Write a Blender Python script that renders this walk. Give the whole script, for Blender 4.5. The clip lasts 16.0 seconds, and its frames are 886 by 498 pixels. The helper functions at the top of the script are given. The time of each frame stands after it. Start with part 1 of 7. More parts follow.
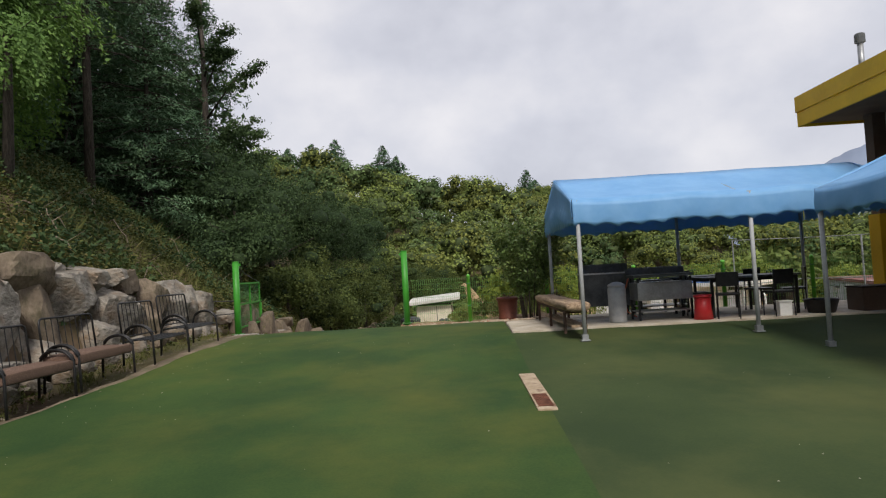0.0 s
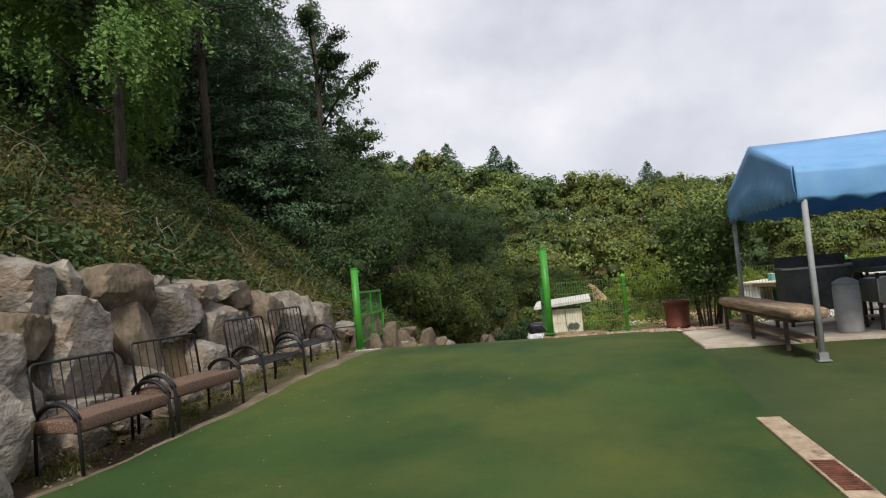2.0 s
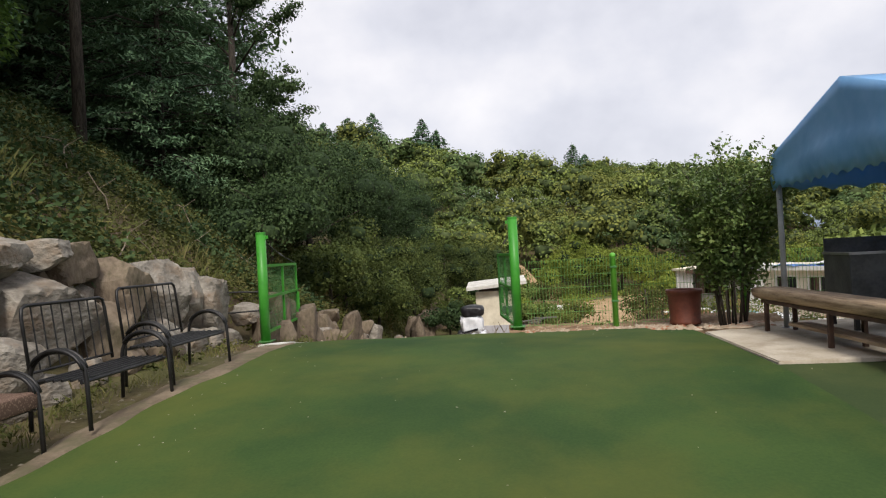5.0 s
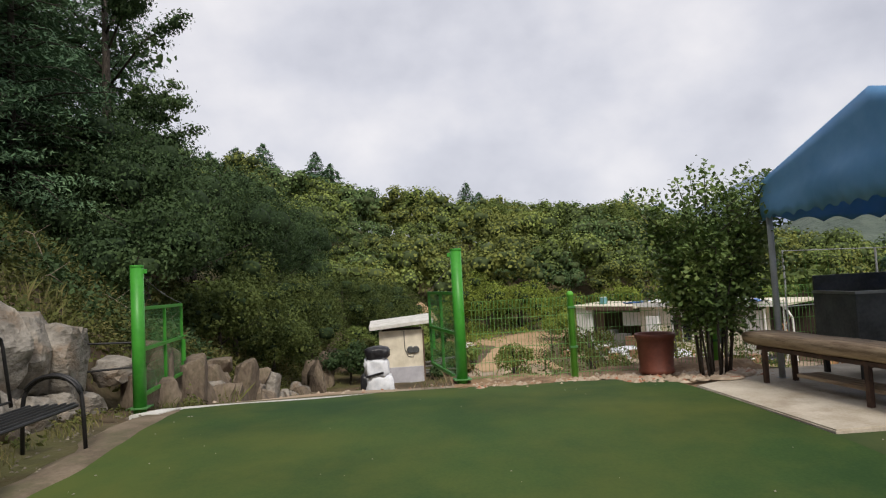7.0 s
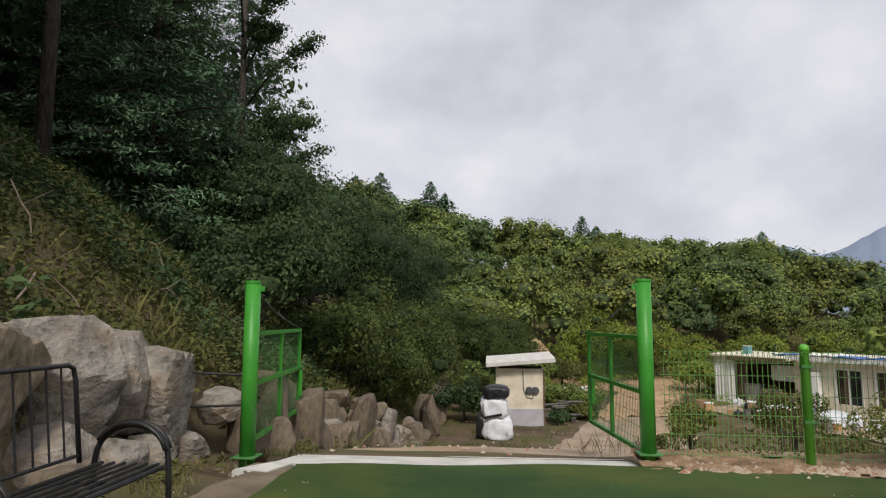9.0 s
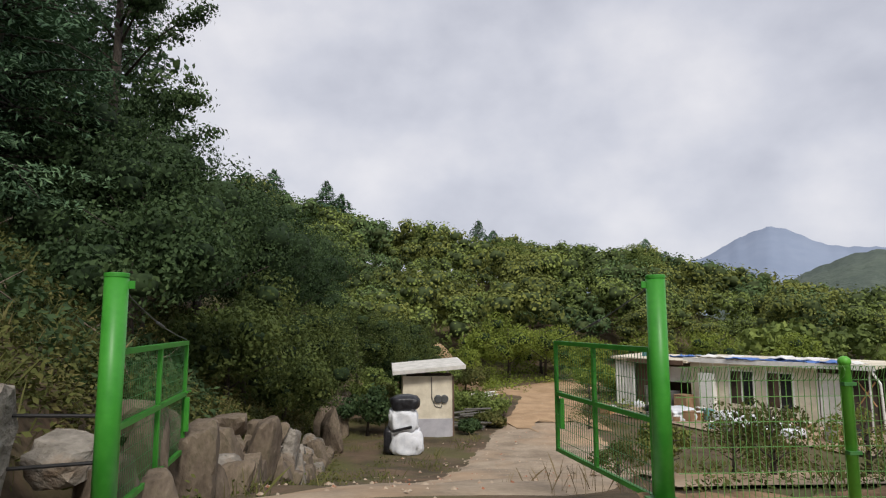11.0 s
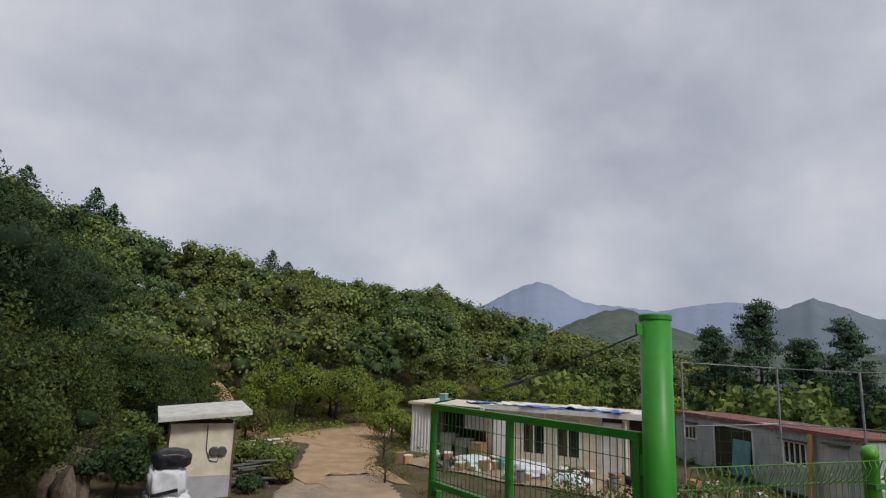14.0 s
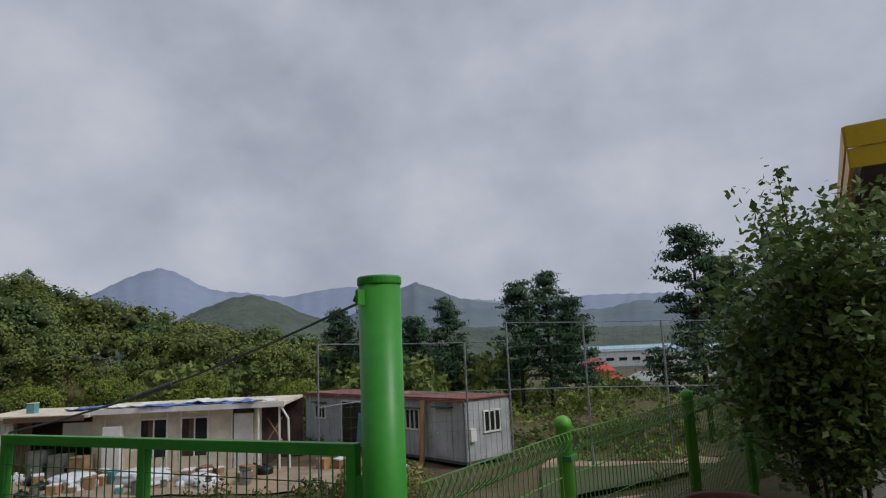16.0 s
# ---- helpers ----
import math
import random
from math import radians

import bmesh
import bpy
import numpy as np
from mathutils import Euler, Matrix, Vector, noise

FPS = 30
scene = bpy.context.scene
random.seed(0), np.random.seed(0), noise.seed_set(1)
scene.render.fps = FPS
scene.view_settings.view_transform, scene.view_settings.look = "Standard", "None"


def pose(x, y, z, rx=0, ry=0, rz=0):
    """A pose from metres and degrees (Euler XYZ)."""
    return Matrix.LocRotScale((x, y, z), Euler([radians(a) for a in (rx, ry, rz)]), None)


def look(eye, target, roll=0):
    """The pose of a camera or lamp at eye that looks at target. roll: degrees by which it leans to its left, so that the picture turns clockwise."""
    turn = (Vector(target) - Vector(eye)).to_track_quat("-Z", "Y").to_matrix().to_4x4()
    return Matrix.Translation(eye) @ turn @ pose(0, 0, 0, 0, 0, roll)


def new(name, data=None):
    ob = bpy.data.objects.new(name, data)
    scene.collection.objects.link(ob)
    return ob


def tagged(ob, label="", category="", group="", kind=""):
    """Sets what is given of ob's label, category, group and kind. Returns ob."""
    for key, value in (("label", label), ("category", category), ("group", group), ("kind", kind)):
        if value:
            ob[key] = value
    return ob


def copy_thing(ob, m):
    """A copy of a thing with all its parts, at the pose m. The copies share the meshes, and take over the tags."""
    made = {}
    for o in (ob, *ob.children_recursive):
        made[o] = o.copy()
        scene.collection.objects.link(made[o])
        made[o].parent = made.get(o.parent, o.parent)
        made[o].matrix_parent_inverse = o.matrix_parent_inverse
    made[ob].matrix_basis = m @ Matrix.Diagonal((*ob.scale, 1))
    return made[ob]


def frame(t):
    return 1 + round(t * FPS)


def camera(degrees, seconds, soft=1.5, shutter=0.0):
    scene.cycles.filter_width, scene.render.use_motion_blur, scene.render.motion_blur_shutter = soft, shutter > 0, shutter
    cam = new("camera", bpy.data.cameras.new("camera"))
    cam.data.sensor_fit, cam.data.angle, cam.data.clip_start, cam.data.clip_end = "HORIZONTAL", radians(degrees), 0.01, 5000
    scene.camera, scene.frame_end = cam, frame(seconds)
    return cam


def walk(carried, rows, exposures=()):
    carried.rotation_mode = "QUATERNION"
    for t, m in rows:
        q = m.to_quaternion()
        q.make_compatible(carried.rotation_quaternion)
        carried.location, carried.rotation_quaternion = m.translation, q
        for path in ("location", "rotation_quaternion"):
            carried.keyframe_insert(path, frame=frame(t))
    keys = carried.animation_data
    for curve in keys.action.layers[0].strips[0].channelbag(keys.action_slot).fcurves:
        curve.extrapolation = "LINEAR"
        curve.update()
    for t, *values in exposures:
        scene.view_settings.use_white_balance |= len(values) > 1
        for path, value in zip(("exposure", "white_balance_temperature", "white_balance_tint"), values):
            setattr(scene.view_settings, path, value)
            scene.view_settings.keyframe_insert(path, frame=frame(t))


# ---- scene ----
cam = camera(71.5, 16.0, soft=1.2)
PATH = [
    (0, (1.201, -1.816, 1.234), (1.134, 0.181, 1.306), -3.3),
    (0.5, (1.013, -1.144, 1.245), (0.762, 0.835, 1.381), -3.2),
    (1, (0.802, -0.686, 1.239), (0.57, 1.298, 1.325), -5.0),
    (1.5, (0.553, -0.119, 1.234), (0.078, 1.821, 1.34), -4.1),
    (2, (0.445, 0.288, 1.281), (0.017, 2.239, 1.388), -5.1),
    (2.5, (0.202, 0.881, 1.279), (-0.429, 2.773, 1.428), -5.7),
    (3, (0.125, 1.216, 1.267), (-0.483, 3.12, 1.331), -5.6),
    (3.5, (-0.196, 1.875, 1.265), (-0.806, 3.777, 1.356), -5.1),
    (4, (-0.373, 2.227, 1.245), (-0.922, 4.149, 1.325), -5.2),
    (4.5, (-0.518, 2.775, 1.275), (-0.94, 4.73, 1.307), -4.7),
    (5, (-0.57, 3.337, 1.253), (-0.746, 5.329, 1.269), -3.1),
    (5.2, (-0.641, 3.476, 1.218), (-0.705, 5.475, 1.22), -3.5),
    (7.3, (-1.397, 5.271, 1.317), (-1.212, 7.259, 1.441), -3.1),
    (7.5, (-1.496, 5.457, 1.305), (-1.327, 7.445, 1.432), -2.7),
    (8, (-1.687, 6.014, 1.311), (-1.84, 7.998, 1.514), -2.7),
    (8.2, (-1.695, 6.098, 1.324), (-1.862, 8.079, 1.537), 0.2),
    (10.3, (-2.345, 8.038, 1.387), (-2.448, 10.018, 1.65), -1.4),
    (10.5, (-2.364, 8.087, 1.393), (-2.359, 10.069, 1.666), 0.2),
    (11, (-2.534, 8.596, 1.404), (-2.351, 10.573, 1.645), -0.2),
    (11.5, (-2.65, 9.027, 1.413), (-2.548, 11.007, 1.674), -1.2),
    (12, (-2.682, 9.412, 1.423), (-2.328, 11.369, 1.631), -0.9),
    (12.5, (-2.659, 9.973, 1.457), (-2.394, 11.942, 1.692), -1.6),
    (13, (-2.714, 10.239, 1.459), (-2.237, 12.164, 1.72), -0.7),
    (13.5, (-2.603, 10.77, 1.482), (-2.089, 12.677, 1.795), -1.1),
    (14, (-2.640, 11.087, 1.504), (-1.823, 12.875, 1.876), 2.0),
    (14.5, (-2.452, 11.414, 1.493), (-1.228, 12.95, 1.865), -0.9),
    (15, (-2.353, 11.68, 1.512), (-0.966, 13.073, 1.878), -2.4),
    (15.5, (-2.280, 11.914, 1.531), (-0.643, 13.015, 1.861), -0.2),
    (16, (-2.118, 12.135, 1.524), (-0.434, 13.164, 1.846), -2.6),
]
EXPOSURES = [(0, 0.23, 6600, 10), (2, 0.36, 6600, 10), (3, 0.42, 6650, 10), (5, 0.46, 6650, 10), (8, 0.18, 6600, 10), (11, 0.16, 6500, 10), (12.5, 0.13, 6400, 10), (13.5, -0.1, 6350, 10), (14.5, -0.34, 6250, 10), (16, -0.42, 6150, 10)]
walk(cam, [(t, look(eye, target, roll)) for t, eye, target, roll in PATH], exposures=EXPOSURES)

# ---------------------------------------------------------------- light
SUN_DIR = Vector((0.12, -0.70, 0.75)).normalized()
world = bpy.data.worlds.new("world")
scene.world = world
world.use_nodes = True
wn, wl = world.node_tree.nodes, world.node_tree.links
wn.clear()
w_out = wn.new("ShaderNodeOutputWorld")
w_mix = wn.new("ShaderNodeMixShader")
w_sky = wn.new("ShaderNodeTexSky")
w_sky.sky_type = "NISHITA"
w_sky.sun_disc = False
w_sky.sun_elevation = math.asin(SUN_DIR.z)
w_sky.sun_rotation = math.atan2(SUN_DIR.x, SUN_DIR.y)
w_bg = wn.new("ShaderNodeBackground")
w_bg.inputs["Strength"].default_value = 0.1
w_cloud = wn.new("ShaderNodeBackground")
w_cloud.inputs["Strength"].default_value = 1.0
w_tc = wn.new("ShaderNodeTexCoord")
w_map = wn.new("ShaderNodeMapping")
w_map.inputs["Scale"].default_value = (1.0, 1.0, 1.35)
w_noise = wn.new("ShaderNodeTexNoise")
w_noise.inputs["Scale"].default_value = 3.9
w_noise.inputs["Detail"].default_value = 6.0
w_noise.inputs["Roughness"].default_value = 0.5
w_noise.inputs["Distortion"].default_value = 0.0
w_ramp = wn.new("ShaderNodeValToRGB")
e = w_ramp.color_ramp.elements
e[0].position, e[0].color = 0.34, (0.475, 0.49, 0.562, 1)
e[1].position, e[1].color = 0.70, (0.735, 0.73, 0.768, 1)
mid = w_ramp.color_ramp.elements.new(0.5)
mid.color = (0.585, 0.597, 0.665, 1)
w_mix.inputs[0].default_value = 0.94
wl.new(w_tc.outputs["Generated"], w_map.inputs["Vector"])
wl.new(w_map.outputs["Vector"], w_noise.inputs["Vector"])
wl.new(w_noise.outputs["Fac"], w_ramp.inputs["Fac"])
wl.new(w_ramp.outputs["Color"], w_cloud.inputs["Color"])
wl.new(w_sky.outputs["Color"], w_bg.inputs["Color"])
wl.new(w_bg.outputs["Background"], w_mix.inputs[1])
wl.new(w_cloud.outputs["Background"], w_mix.inputs[2])
wl.new(w_mix.outputs["Shader"], w_out.inputs["Surface"])

sun_data = bpy.data.lights.new("sun", "SUN")
sun_data.energy, sun_data.angle, sun_data.color = 2.4, radians(14), (1.0, 0.95, 0.87)
sun = new("sun", sun_data)
sun.matrix_world = look(SUN_DIR * 60, (0, 0, 0))


# ---------------------------------------------------------------- materials
def material(name, dark, light, scale=4.0, rough=0.8, bump=0.3, grain=60.0, metal=0.0, spread=(0.35, 0.65), third=None, third_at=(0.55, 0.7), third_scale=1.2, stretch=(1, 1, 1), bump_dist=0.01, sheen=0.35):
    """Two scales of variation: broad blotches and fine grain, with relief; third adds stains of a second colour."""
    m = bpy.data.materials.new(name)
    m.use_nodes = True
    n, l = m.node_tree.nodes, m.node_tree.links
    b = n["Principled BSDF"]
    tc = n.new("ShaderNodeTexCoord")
    mp = n.new("ShaderNodeMapping")
    mp.inputs["Scale"].default_value = stretch
    l.new(tc.outputs["Object"], mp.inputs["Vector"])
    broad = n.new("ShaderNodeTexNoise")
    broad.inputs["Scale"].default_value, broad.inputs["Detail"].default_value, broad.inputs["Roughness"].default_value = scale, 6, 0.6
    fine = n.new("ShaderNodeTexNoise")
    fine.inputs["Scale"].default_value, fine.inputs["Detail"].default_value = grain, 3
    l.new(mp.outputs["Vector"], broad.inputs["Vector"])
    l.new(mp.outputs["Vector"], fine.inputs["Vector"])
    add = n.new("ShaderNodeMath")
    add.operation = "MULTIPLY_ADD"
    add.inputs[1].default_value = 0.3
    l.new(fine.outputs["Fac"], add.inputs[0])
    sub = n.new("ShaderNodeMath")
    sub.operation = "SUBTRACT"
    sub.inputs[1].default_value = 0.15
    l.new(broad.outputs["Fac"], sub.inputs[0])
    l.new(sub.outputs[0], add.inputs[2])
    ramp = n.new("ShaderNodeValToRGB")
    r = ramp.color_ramp.elements
    r[0].position, r[0].color = spread[0], (*dark, 1)
    r[1].position, r[1].color = spread[1], (*light, 1)
    l.new(add.outputs[0], ramp.inputs["Fac"])
    colour = ramp.outputs["Color"]
    if third:
        stain = n.new("ShaderNodeTexNoise")
        stain.inputs["Scale"].default_value, stain.inputs["Detail"].default_value, stain.inputs["Roughness"].default_value = third_scale, 8, 0.65
        l.new(mp.outputs["Vector"], stain.inputs["Vector"])
        sr = n.new("ShaderNodeMapRange")
        sr.inputs["From Min"].default_value, sr.inputs["From Max"].default_value = third_at
        l.new(stain.outputs["Fac"], sr.inputs["Value"])
        mix = n.new("ShaderNodeMixRGB")
        mix.inputs["Color2"].default_value = (*third, 1)
        l.new(sr.outputs["Result"], mix.inputs["Fac"])
        l.new(colour, mix.inputs["Color1"])
        colour = mix.outputs["Color"]
    l.new(colour, b.inputs["Base Color"])
    b.inputs["Roughness"].default_value = rough
    b.inputs["Metallic"].default_value = metal
    b.inputs["Specular IOR Level"].default_value = sheen
    if bump:
        bp = n.new("ShaderNodeBump")
        bp.inputs["Strength"].default_value = bump
        bp.inputs["Distance"].default_value = bump_dist
        l.new(add.outputs[0], bp.inputs["Height"])
        l.new(bp.outputs["Normal"], b.inputs["Normal"])
    return m


def leaf_material(name, dark, mid_c, light, patch=0.25, gloss=0.55, see=0.22):
    """Leaves: each leaf its own tone, with broad drifts of tone through the crown and some light passing through."""
    m = bpy.data.materials.new(name)
    m.use_nodes = True
    n, l = m.node_tree.nodes, m.node_tree.links
    b = n["Principled BSDF"]
    geo = n.new("ShaderNodeNewGeometry")
    noise_n = n.new("ShaderNodeTexNoise")
    noise_n.inputs["Scale"].default_value, noise_n.inputs["Detail"].default_value = patch, 4
    tc = n.new("ShaderNodeTexCoord")
    l.new(tc.outputs["Object"], noise_n.inputs["Vector"])
    add = n.new("ShaderNodeMath")
    add.operation = "MULTIPLY_ADD"
    add.inputs[1].default_value = 0.42
    l.new(geo.outputs["Random Per Island"], add.inputs[0])
    scale_n = n.new("ShaderNodeMapRange")
    scale_n.inputs["From Min"].default_value, scale_n.inputs["From Max"].default_value = 0.32, 0.68
    scale_n.inputs["To Max"].default_value = 0.6
    l.new(noise_n.outputs["Fac"], scale_n.inputs["Value"])
    l.new(scale_n.outputs["Result"], add.inputs[2])
    ramp = n.new("ShaderNodeValToRGB")
    r = ramp.color_ramp.elements
    r[0].position, r[0].color = 0.1, (*dark, 1)
    r[1].position, r[1].color = 0.95, (*light, 1)
    k = r.new(0.55)
    k.color = (*mid_c, 1)
    l.new(add.outputs[0], ramp.inputs["Fac"])
    l.new(ramp.outputs["Color"], b.inputs["Base Color"])
    b.inputs["Roughness"].default_value = gloss
    b.inputs["Specular IOR Level"].default_value = 0.25
    tr = n.new("ShaderNodeBsdfTranslucent")
    l.new(ramp.outputs["Color"], tr.inputs["Color"])
    ms = n.new("ShaderNodeMixShader")
    ms.inputs[0].default_value = see
    l.new(b.outputs["BSDF"], ms.inputs[1])
    l.new(tr.outputs["BSDF"], ms.inputs[2])
    l.new(ms.outputs["Shader"], n["Material Output"].inputs["Surface"])
    return m


M_TURF = material("green_court_coating", (0.025, 0.056, 0.017), (0.050, 0.088, 0.023), 0.42, 0.8, 0.25, 45, spread=(0.36, 0.62), third=(0.098, 0.110, 0.025), third_at=(0.44, 0.70), third_scale=0.30, bump_dist=0.006, stretch=(1.0, 0.9, 1), sheen=0.12)
M_TURF_WORN = material("worn_olive_coating", (0.034, 0.055, 0.022), (0.054, 0.077, 0.029), 0.5, 0.85, 0.25, 45, third=(0.085, 0.098, 0.036), third_at=(0.46, 0.70), third_scale=0.4, bump_dist=0.006, stretch=(1.0, 0.9, 1), sheen=0.12)
M_CONCRETE = material("pale_concrete", (0.40, 0.34, 0.26), (0.58, 0.52, 0.43), 2.0, 0.9, 0.35, 40, third=(0.27, 0.21, 0.15), third_at=(0.55, 0.75))
M_SANDY = material("sandy_concrete", (0.115, 0.088, 0.060), (0.215, 0.168, 0.118), 2.5, 0.95, 0.5, 30, third=(0.10, 0.09, 0.05), third_at=(0.5, 0.68), third_scale=2.2)
M_DRAIN = material("stained_drain_concrete", (0.30, 0.22, 0.14), (0.50, 0.40, 0.29), 4.0, 0.95, 0.6, 40, third=(0.16, 0.10, 0.065), third_at=(0.52, 0.66), third_scale=5)
M_SILL = material("white_concrete", (0.50, 0.49, 0.45), (0.68, 0.66, 0.62), 3.0, 0.9, 0.3, 30)
M_ROCK = material("grey_rock", (0.110, 0.096, 0.078), (0.395, 0.360, 0.310), 2.6, 0.92, 1.0, 14, spread=(0.32, 0.68), third=(0.185, 0.120, 0.070), third_at=(0.50, 0.68), third_scale=1.7, stretch=(1, 1, 1.35), bump_dist=0.09)
# brown stone; its darker tone also paints the shade near and beyond the gate
M_ROCK_RED = material("brown_rock", (0.085, 0.064, 0.046), (0.262, 0.206, 0.150), 2.6, 0.92, 1.0, 13, spread=(0.34, 0.70), third=(0.090, 0.075, 0.045), third_at=(0.52, 0.68), third_scale=2.4, stretch=(1.5, 1.2, 0.8), bump_dist=0.05)
M_GROUND = material("weedy_soil", (0.060, 0.046, 0.026), (0.150, 0.100, 0.062), 0.8, 0.95, 0.8, 12, third=(0.095, 0.092, 0.032), third_at=(0.44, 0.62), third_scale=0.35, bump_dist=0.06)
M_ROAD = material("sandy_track", (0.225, 0.175, 0.125), (0.40, 0.32, 0.235), 0.9, 0.95, 0.6, 14, third=(0.46, 0.30, 0.175), third_at=(0.46, 0.70), third_scale=0.16, bump_dist=0.03)
M_SAND = material("orange_sand", (0.33, 0.215, 0.12), (0.47, 0.32, 0.19), 1.2, 0.95, 0.5, 16, bump_dist=0.03)
M_DIRT = material("reddish_bare_dirt", (0.15, 0.092, 0.052), (0.33, 0.215, 0.125), 3.5, 0.95, 0.9, 26, third=(0.42, 0.32, 0.22), third_at=(0.55, 0.72), third_scale=5.0, bump_dist=0.03)
M_RUBBLE = material("rubble", (0.30, 0.22, 0.15), (0.52, 0.43, 0.33), 6, 0.95, 0.6, 40, third=(0.33, 0.13, 0.07), third_at=(0.55, 0.6), third_scale=8)
M_GREEN = material("green_gate_paint", (0.035, 0.232, 0.023), (0.058, 0.298, 0.035), 3.0, 0.42, 0.12, 25, third=(0.028, 0.170, 0.020), third_at=(0.58, 0.75), third_scale=2.5)
M_GREEN_DARK = material("green_wire_coating", (0.040, 0.150, 0.040), (0.085, 0.235, 0.070), 3.0, 0.5, 0.0)
M_POST_LIME = material("lime_post_paint", (0.095, 0.36, 0.035), (0.14, 0.45, 0.055), 3.0, 0.42, 0.1, 25)
M_BLACK = material("black_painted_steel", (0.008, 0.008, 0.009), (0.022, 0.021, 0.021), 9, 0.42, 0.15, 60)
M_RUST = material("rusty_steel", (0.085, 0.030, 0.018), (0.19, 0.075, 0.045), 9, 0.8, 0.4, 60)
M_GALV = material("galvanised_steel", (0.25, 0.26, 0.27), (0.42, 0.43, 0.44), 5, 0.45, 0.1, 50, metal=0.6)
M_STEEL = material("stainless_sheet", (0.26, 0.26, 0.26), (0.42, 0.42, 0.42), 2, 0.38, 0.05, 30, metal=0.7)
M_DARKMETAL = material("dark_grey_sheet", (0.050, 0.054, 0.055), (0.115, 0.12, 0.12), 2.5, 0.5, 0.1, 30)
M_TENT = material("blue_tarpaulin", (0.185, 0.43, 0.76), (0.25, 0.51, 0.83), 1.6, 0.5, 0.35, 6, bump_dist=0.02)
M_WOOD = material("weathered_log", (0.20, 0.135, 0.085), (0.45, 0.335, 0.225), 3.0, 0.85, 0.6, 30, stretch=(7, 0.6, 7), third=(0.10, 0.07, 0.045), third_at=(0.56, 0.7), third_scale=4)
M_BARK = material("bark", (0.034, 0.028, 0.023), (0.088, 0.073, 0.060), 5, 0.95, 1.0, 20, stretch=(3, 3, 0.5), bump_dist=0.04)
M_POT = material("red_brown_clay", (0.116, 0.034, 0.021), (0.180, 0.056, 0.034), 3, 0.55, 0.25, 30, third=(0.068, 0.026, 0.019), third_at=(0.55, 0.7), third_scale=3)
M_YELLOW = material("yellow_fascia_paint", (0.62, 0.36, 0.012), (0.74, 0.44, 0.02), 1.2, 0.45, 0.05, 20)
M_BROWN = material("brown_wall_panel", (0.10, 0.062, 0.042), (0.155, 0.10, 0.07), 1.5, 0.7, 0.1, 30)
M_WHITE = material("white_paint", (0.66, 0.65, 0.62), (0.80, 0.79, 0.76), 2.0, 0.6, 0.1, 30, third=(0.45, 0.43, 0.38), third_at=(0.6, 0.78), third_scale=1.5)
M_CREAM = material("cream_panel", (0.56, 0.50, 0.385), (0.76, 0.695, 0.56), 1.6, 0.7, 0.1, 30, third=(0.356, 0.302, 0.216), third_at=(0.68, 0.9), third_scale=1.2)
M_LILAC = material("faded_lilac_board", (0.36, 0.35, 0.38), (0.47, 0.46, 0.49), 2.0, 0.8, 0.1, 30)
M_GREYWALL = material("grey_container_steel", (0.325, 0.345, 0.351), (0.468, 0.488, 0.494), 1.2, 0.6, 0.1, 30, third=(0.20, 0.16, 0.13), third_at=(0.62, 0.8), third_scale=1.5)
M_RUSTROOF = material("rust_red_roof", (0.15, 0.055, 0.045), (0.27, 0.12, 0.10), 2.5, 0.8, 0.3, 20, third=(0.42, 0.40, 0.42), third_at=(0.58, 0.68), third_scale=0.8)
M_REDROOF = material("red_roof", (0.50, 0.045, 0.035), (0.62, 0.075, 0.055), 1.0, 0.5, 0.1, 10)
M_PINK = material("pinkish_brick", (0.45, 0.24, 0.19), (0.55, 0.32, 0.26), 2.0, 0.8, 0.1, 10)
M_BLUEROOF = material("pale_blue_roof", (0.28, 0.45, 0.55), (0.40, 0.56, 0.65), 0.3, 0.5, 0.05, 3)
M_GREYROOF = material("grey_roof", (0.25, 0.26, 0.25), (0.35, 0.36, 0.35), 0.6, 0.7, 0.1, 5)
M_BLUETARP = material("blue_roof_tarp", (0.05, 0.13, 0.40), (0.09, 0.20, 0.52), 2.0, 0.5, 0.5, 6, bump_dist=0.05)
M_GLASS = material("dark_window_glass", (0.012, 0.014, 0.016), (0.03, 0.034, 0.036), 1.0, 0.12, 0.0)
M_INTERIOR = material("dark_brown_interior", (0.030, 0.022, 0.018), (0.075, 0.05, 0.038), 2.0, 0.9, 0.1)
M_RED = material("red_plastic", (0.42, 0.02, 0.025), (0.52, 0.035, 0.035), 2.0, 0.4, 0.0)
M_BLACKBAG = material("black_plastic_bag", (0.010, 0.010, 0.012), (0.03, 0.03, 0.034), 5, 0.35, 0.6, 20, bump_dist=0.03)
M_WHITEBAG = material("white_woven_sack", (0.58, 0.60, 0.64), (0.75, 0.76, 0.79), 4, 0.7, 0.5, 30, bump_dist=0.02)
M_TIMBER = material("orange_timber", (0.36, 0.20, 0.09), (0.50, 0.30, 0.15), 3, 0.8, 0.2, 30, stretch=(1, 1, 0.3))
M_TEAL = material("teal_plastic", (0.10, 0.26, 0.28), (0.17, 0.35, 0.36), 3, 0.4, 0.0)
M_CARD = material("brown_cardboard", (0.25, 0.15, 0.085), (0.36, 0.23, 0.14), 3, 0.9, 0.1)
M_ORANGEHOSE = material("orange_hose", (0.50, 0.11, 0.05), (0.58, 0.16, 0.08), 3, 0.5, 0.0)
M_CHIP = material("pale_litter", (0.186, 0.186, 0.124), (0.310, 0.298, 0.236), 9, 0.8, 0.0)
M_POND = material("olive_field", (0.060, 0.075, 0.026), (0.085, 0.10, 0.036), 0.8, 0.7, 0.2, 10)
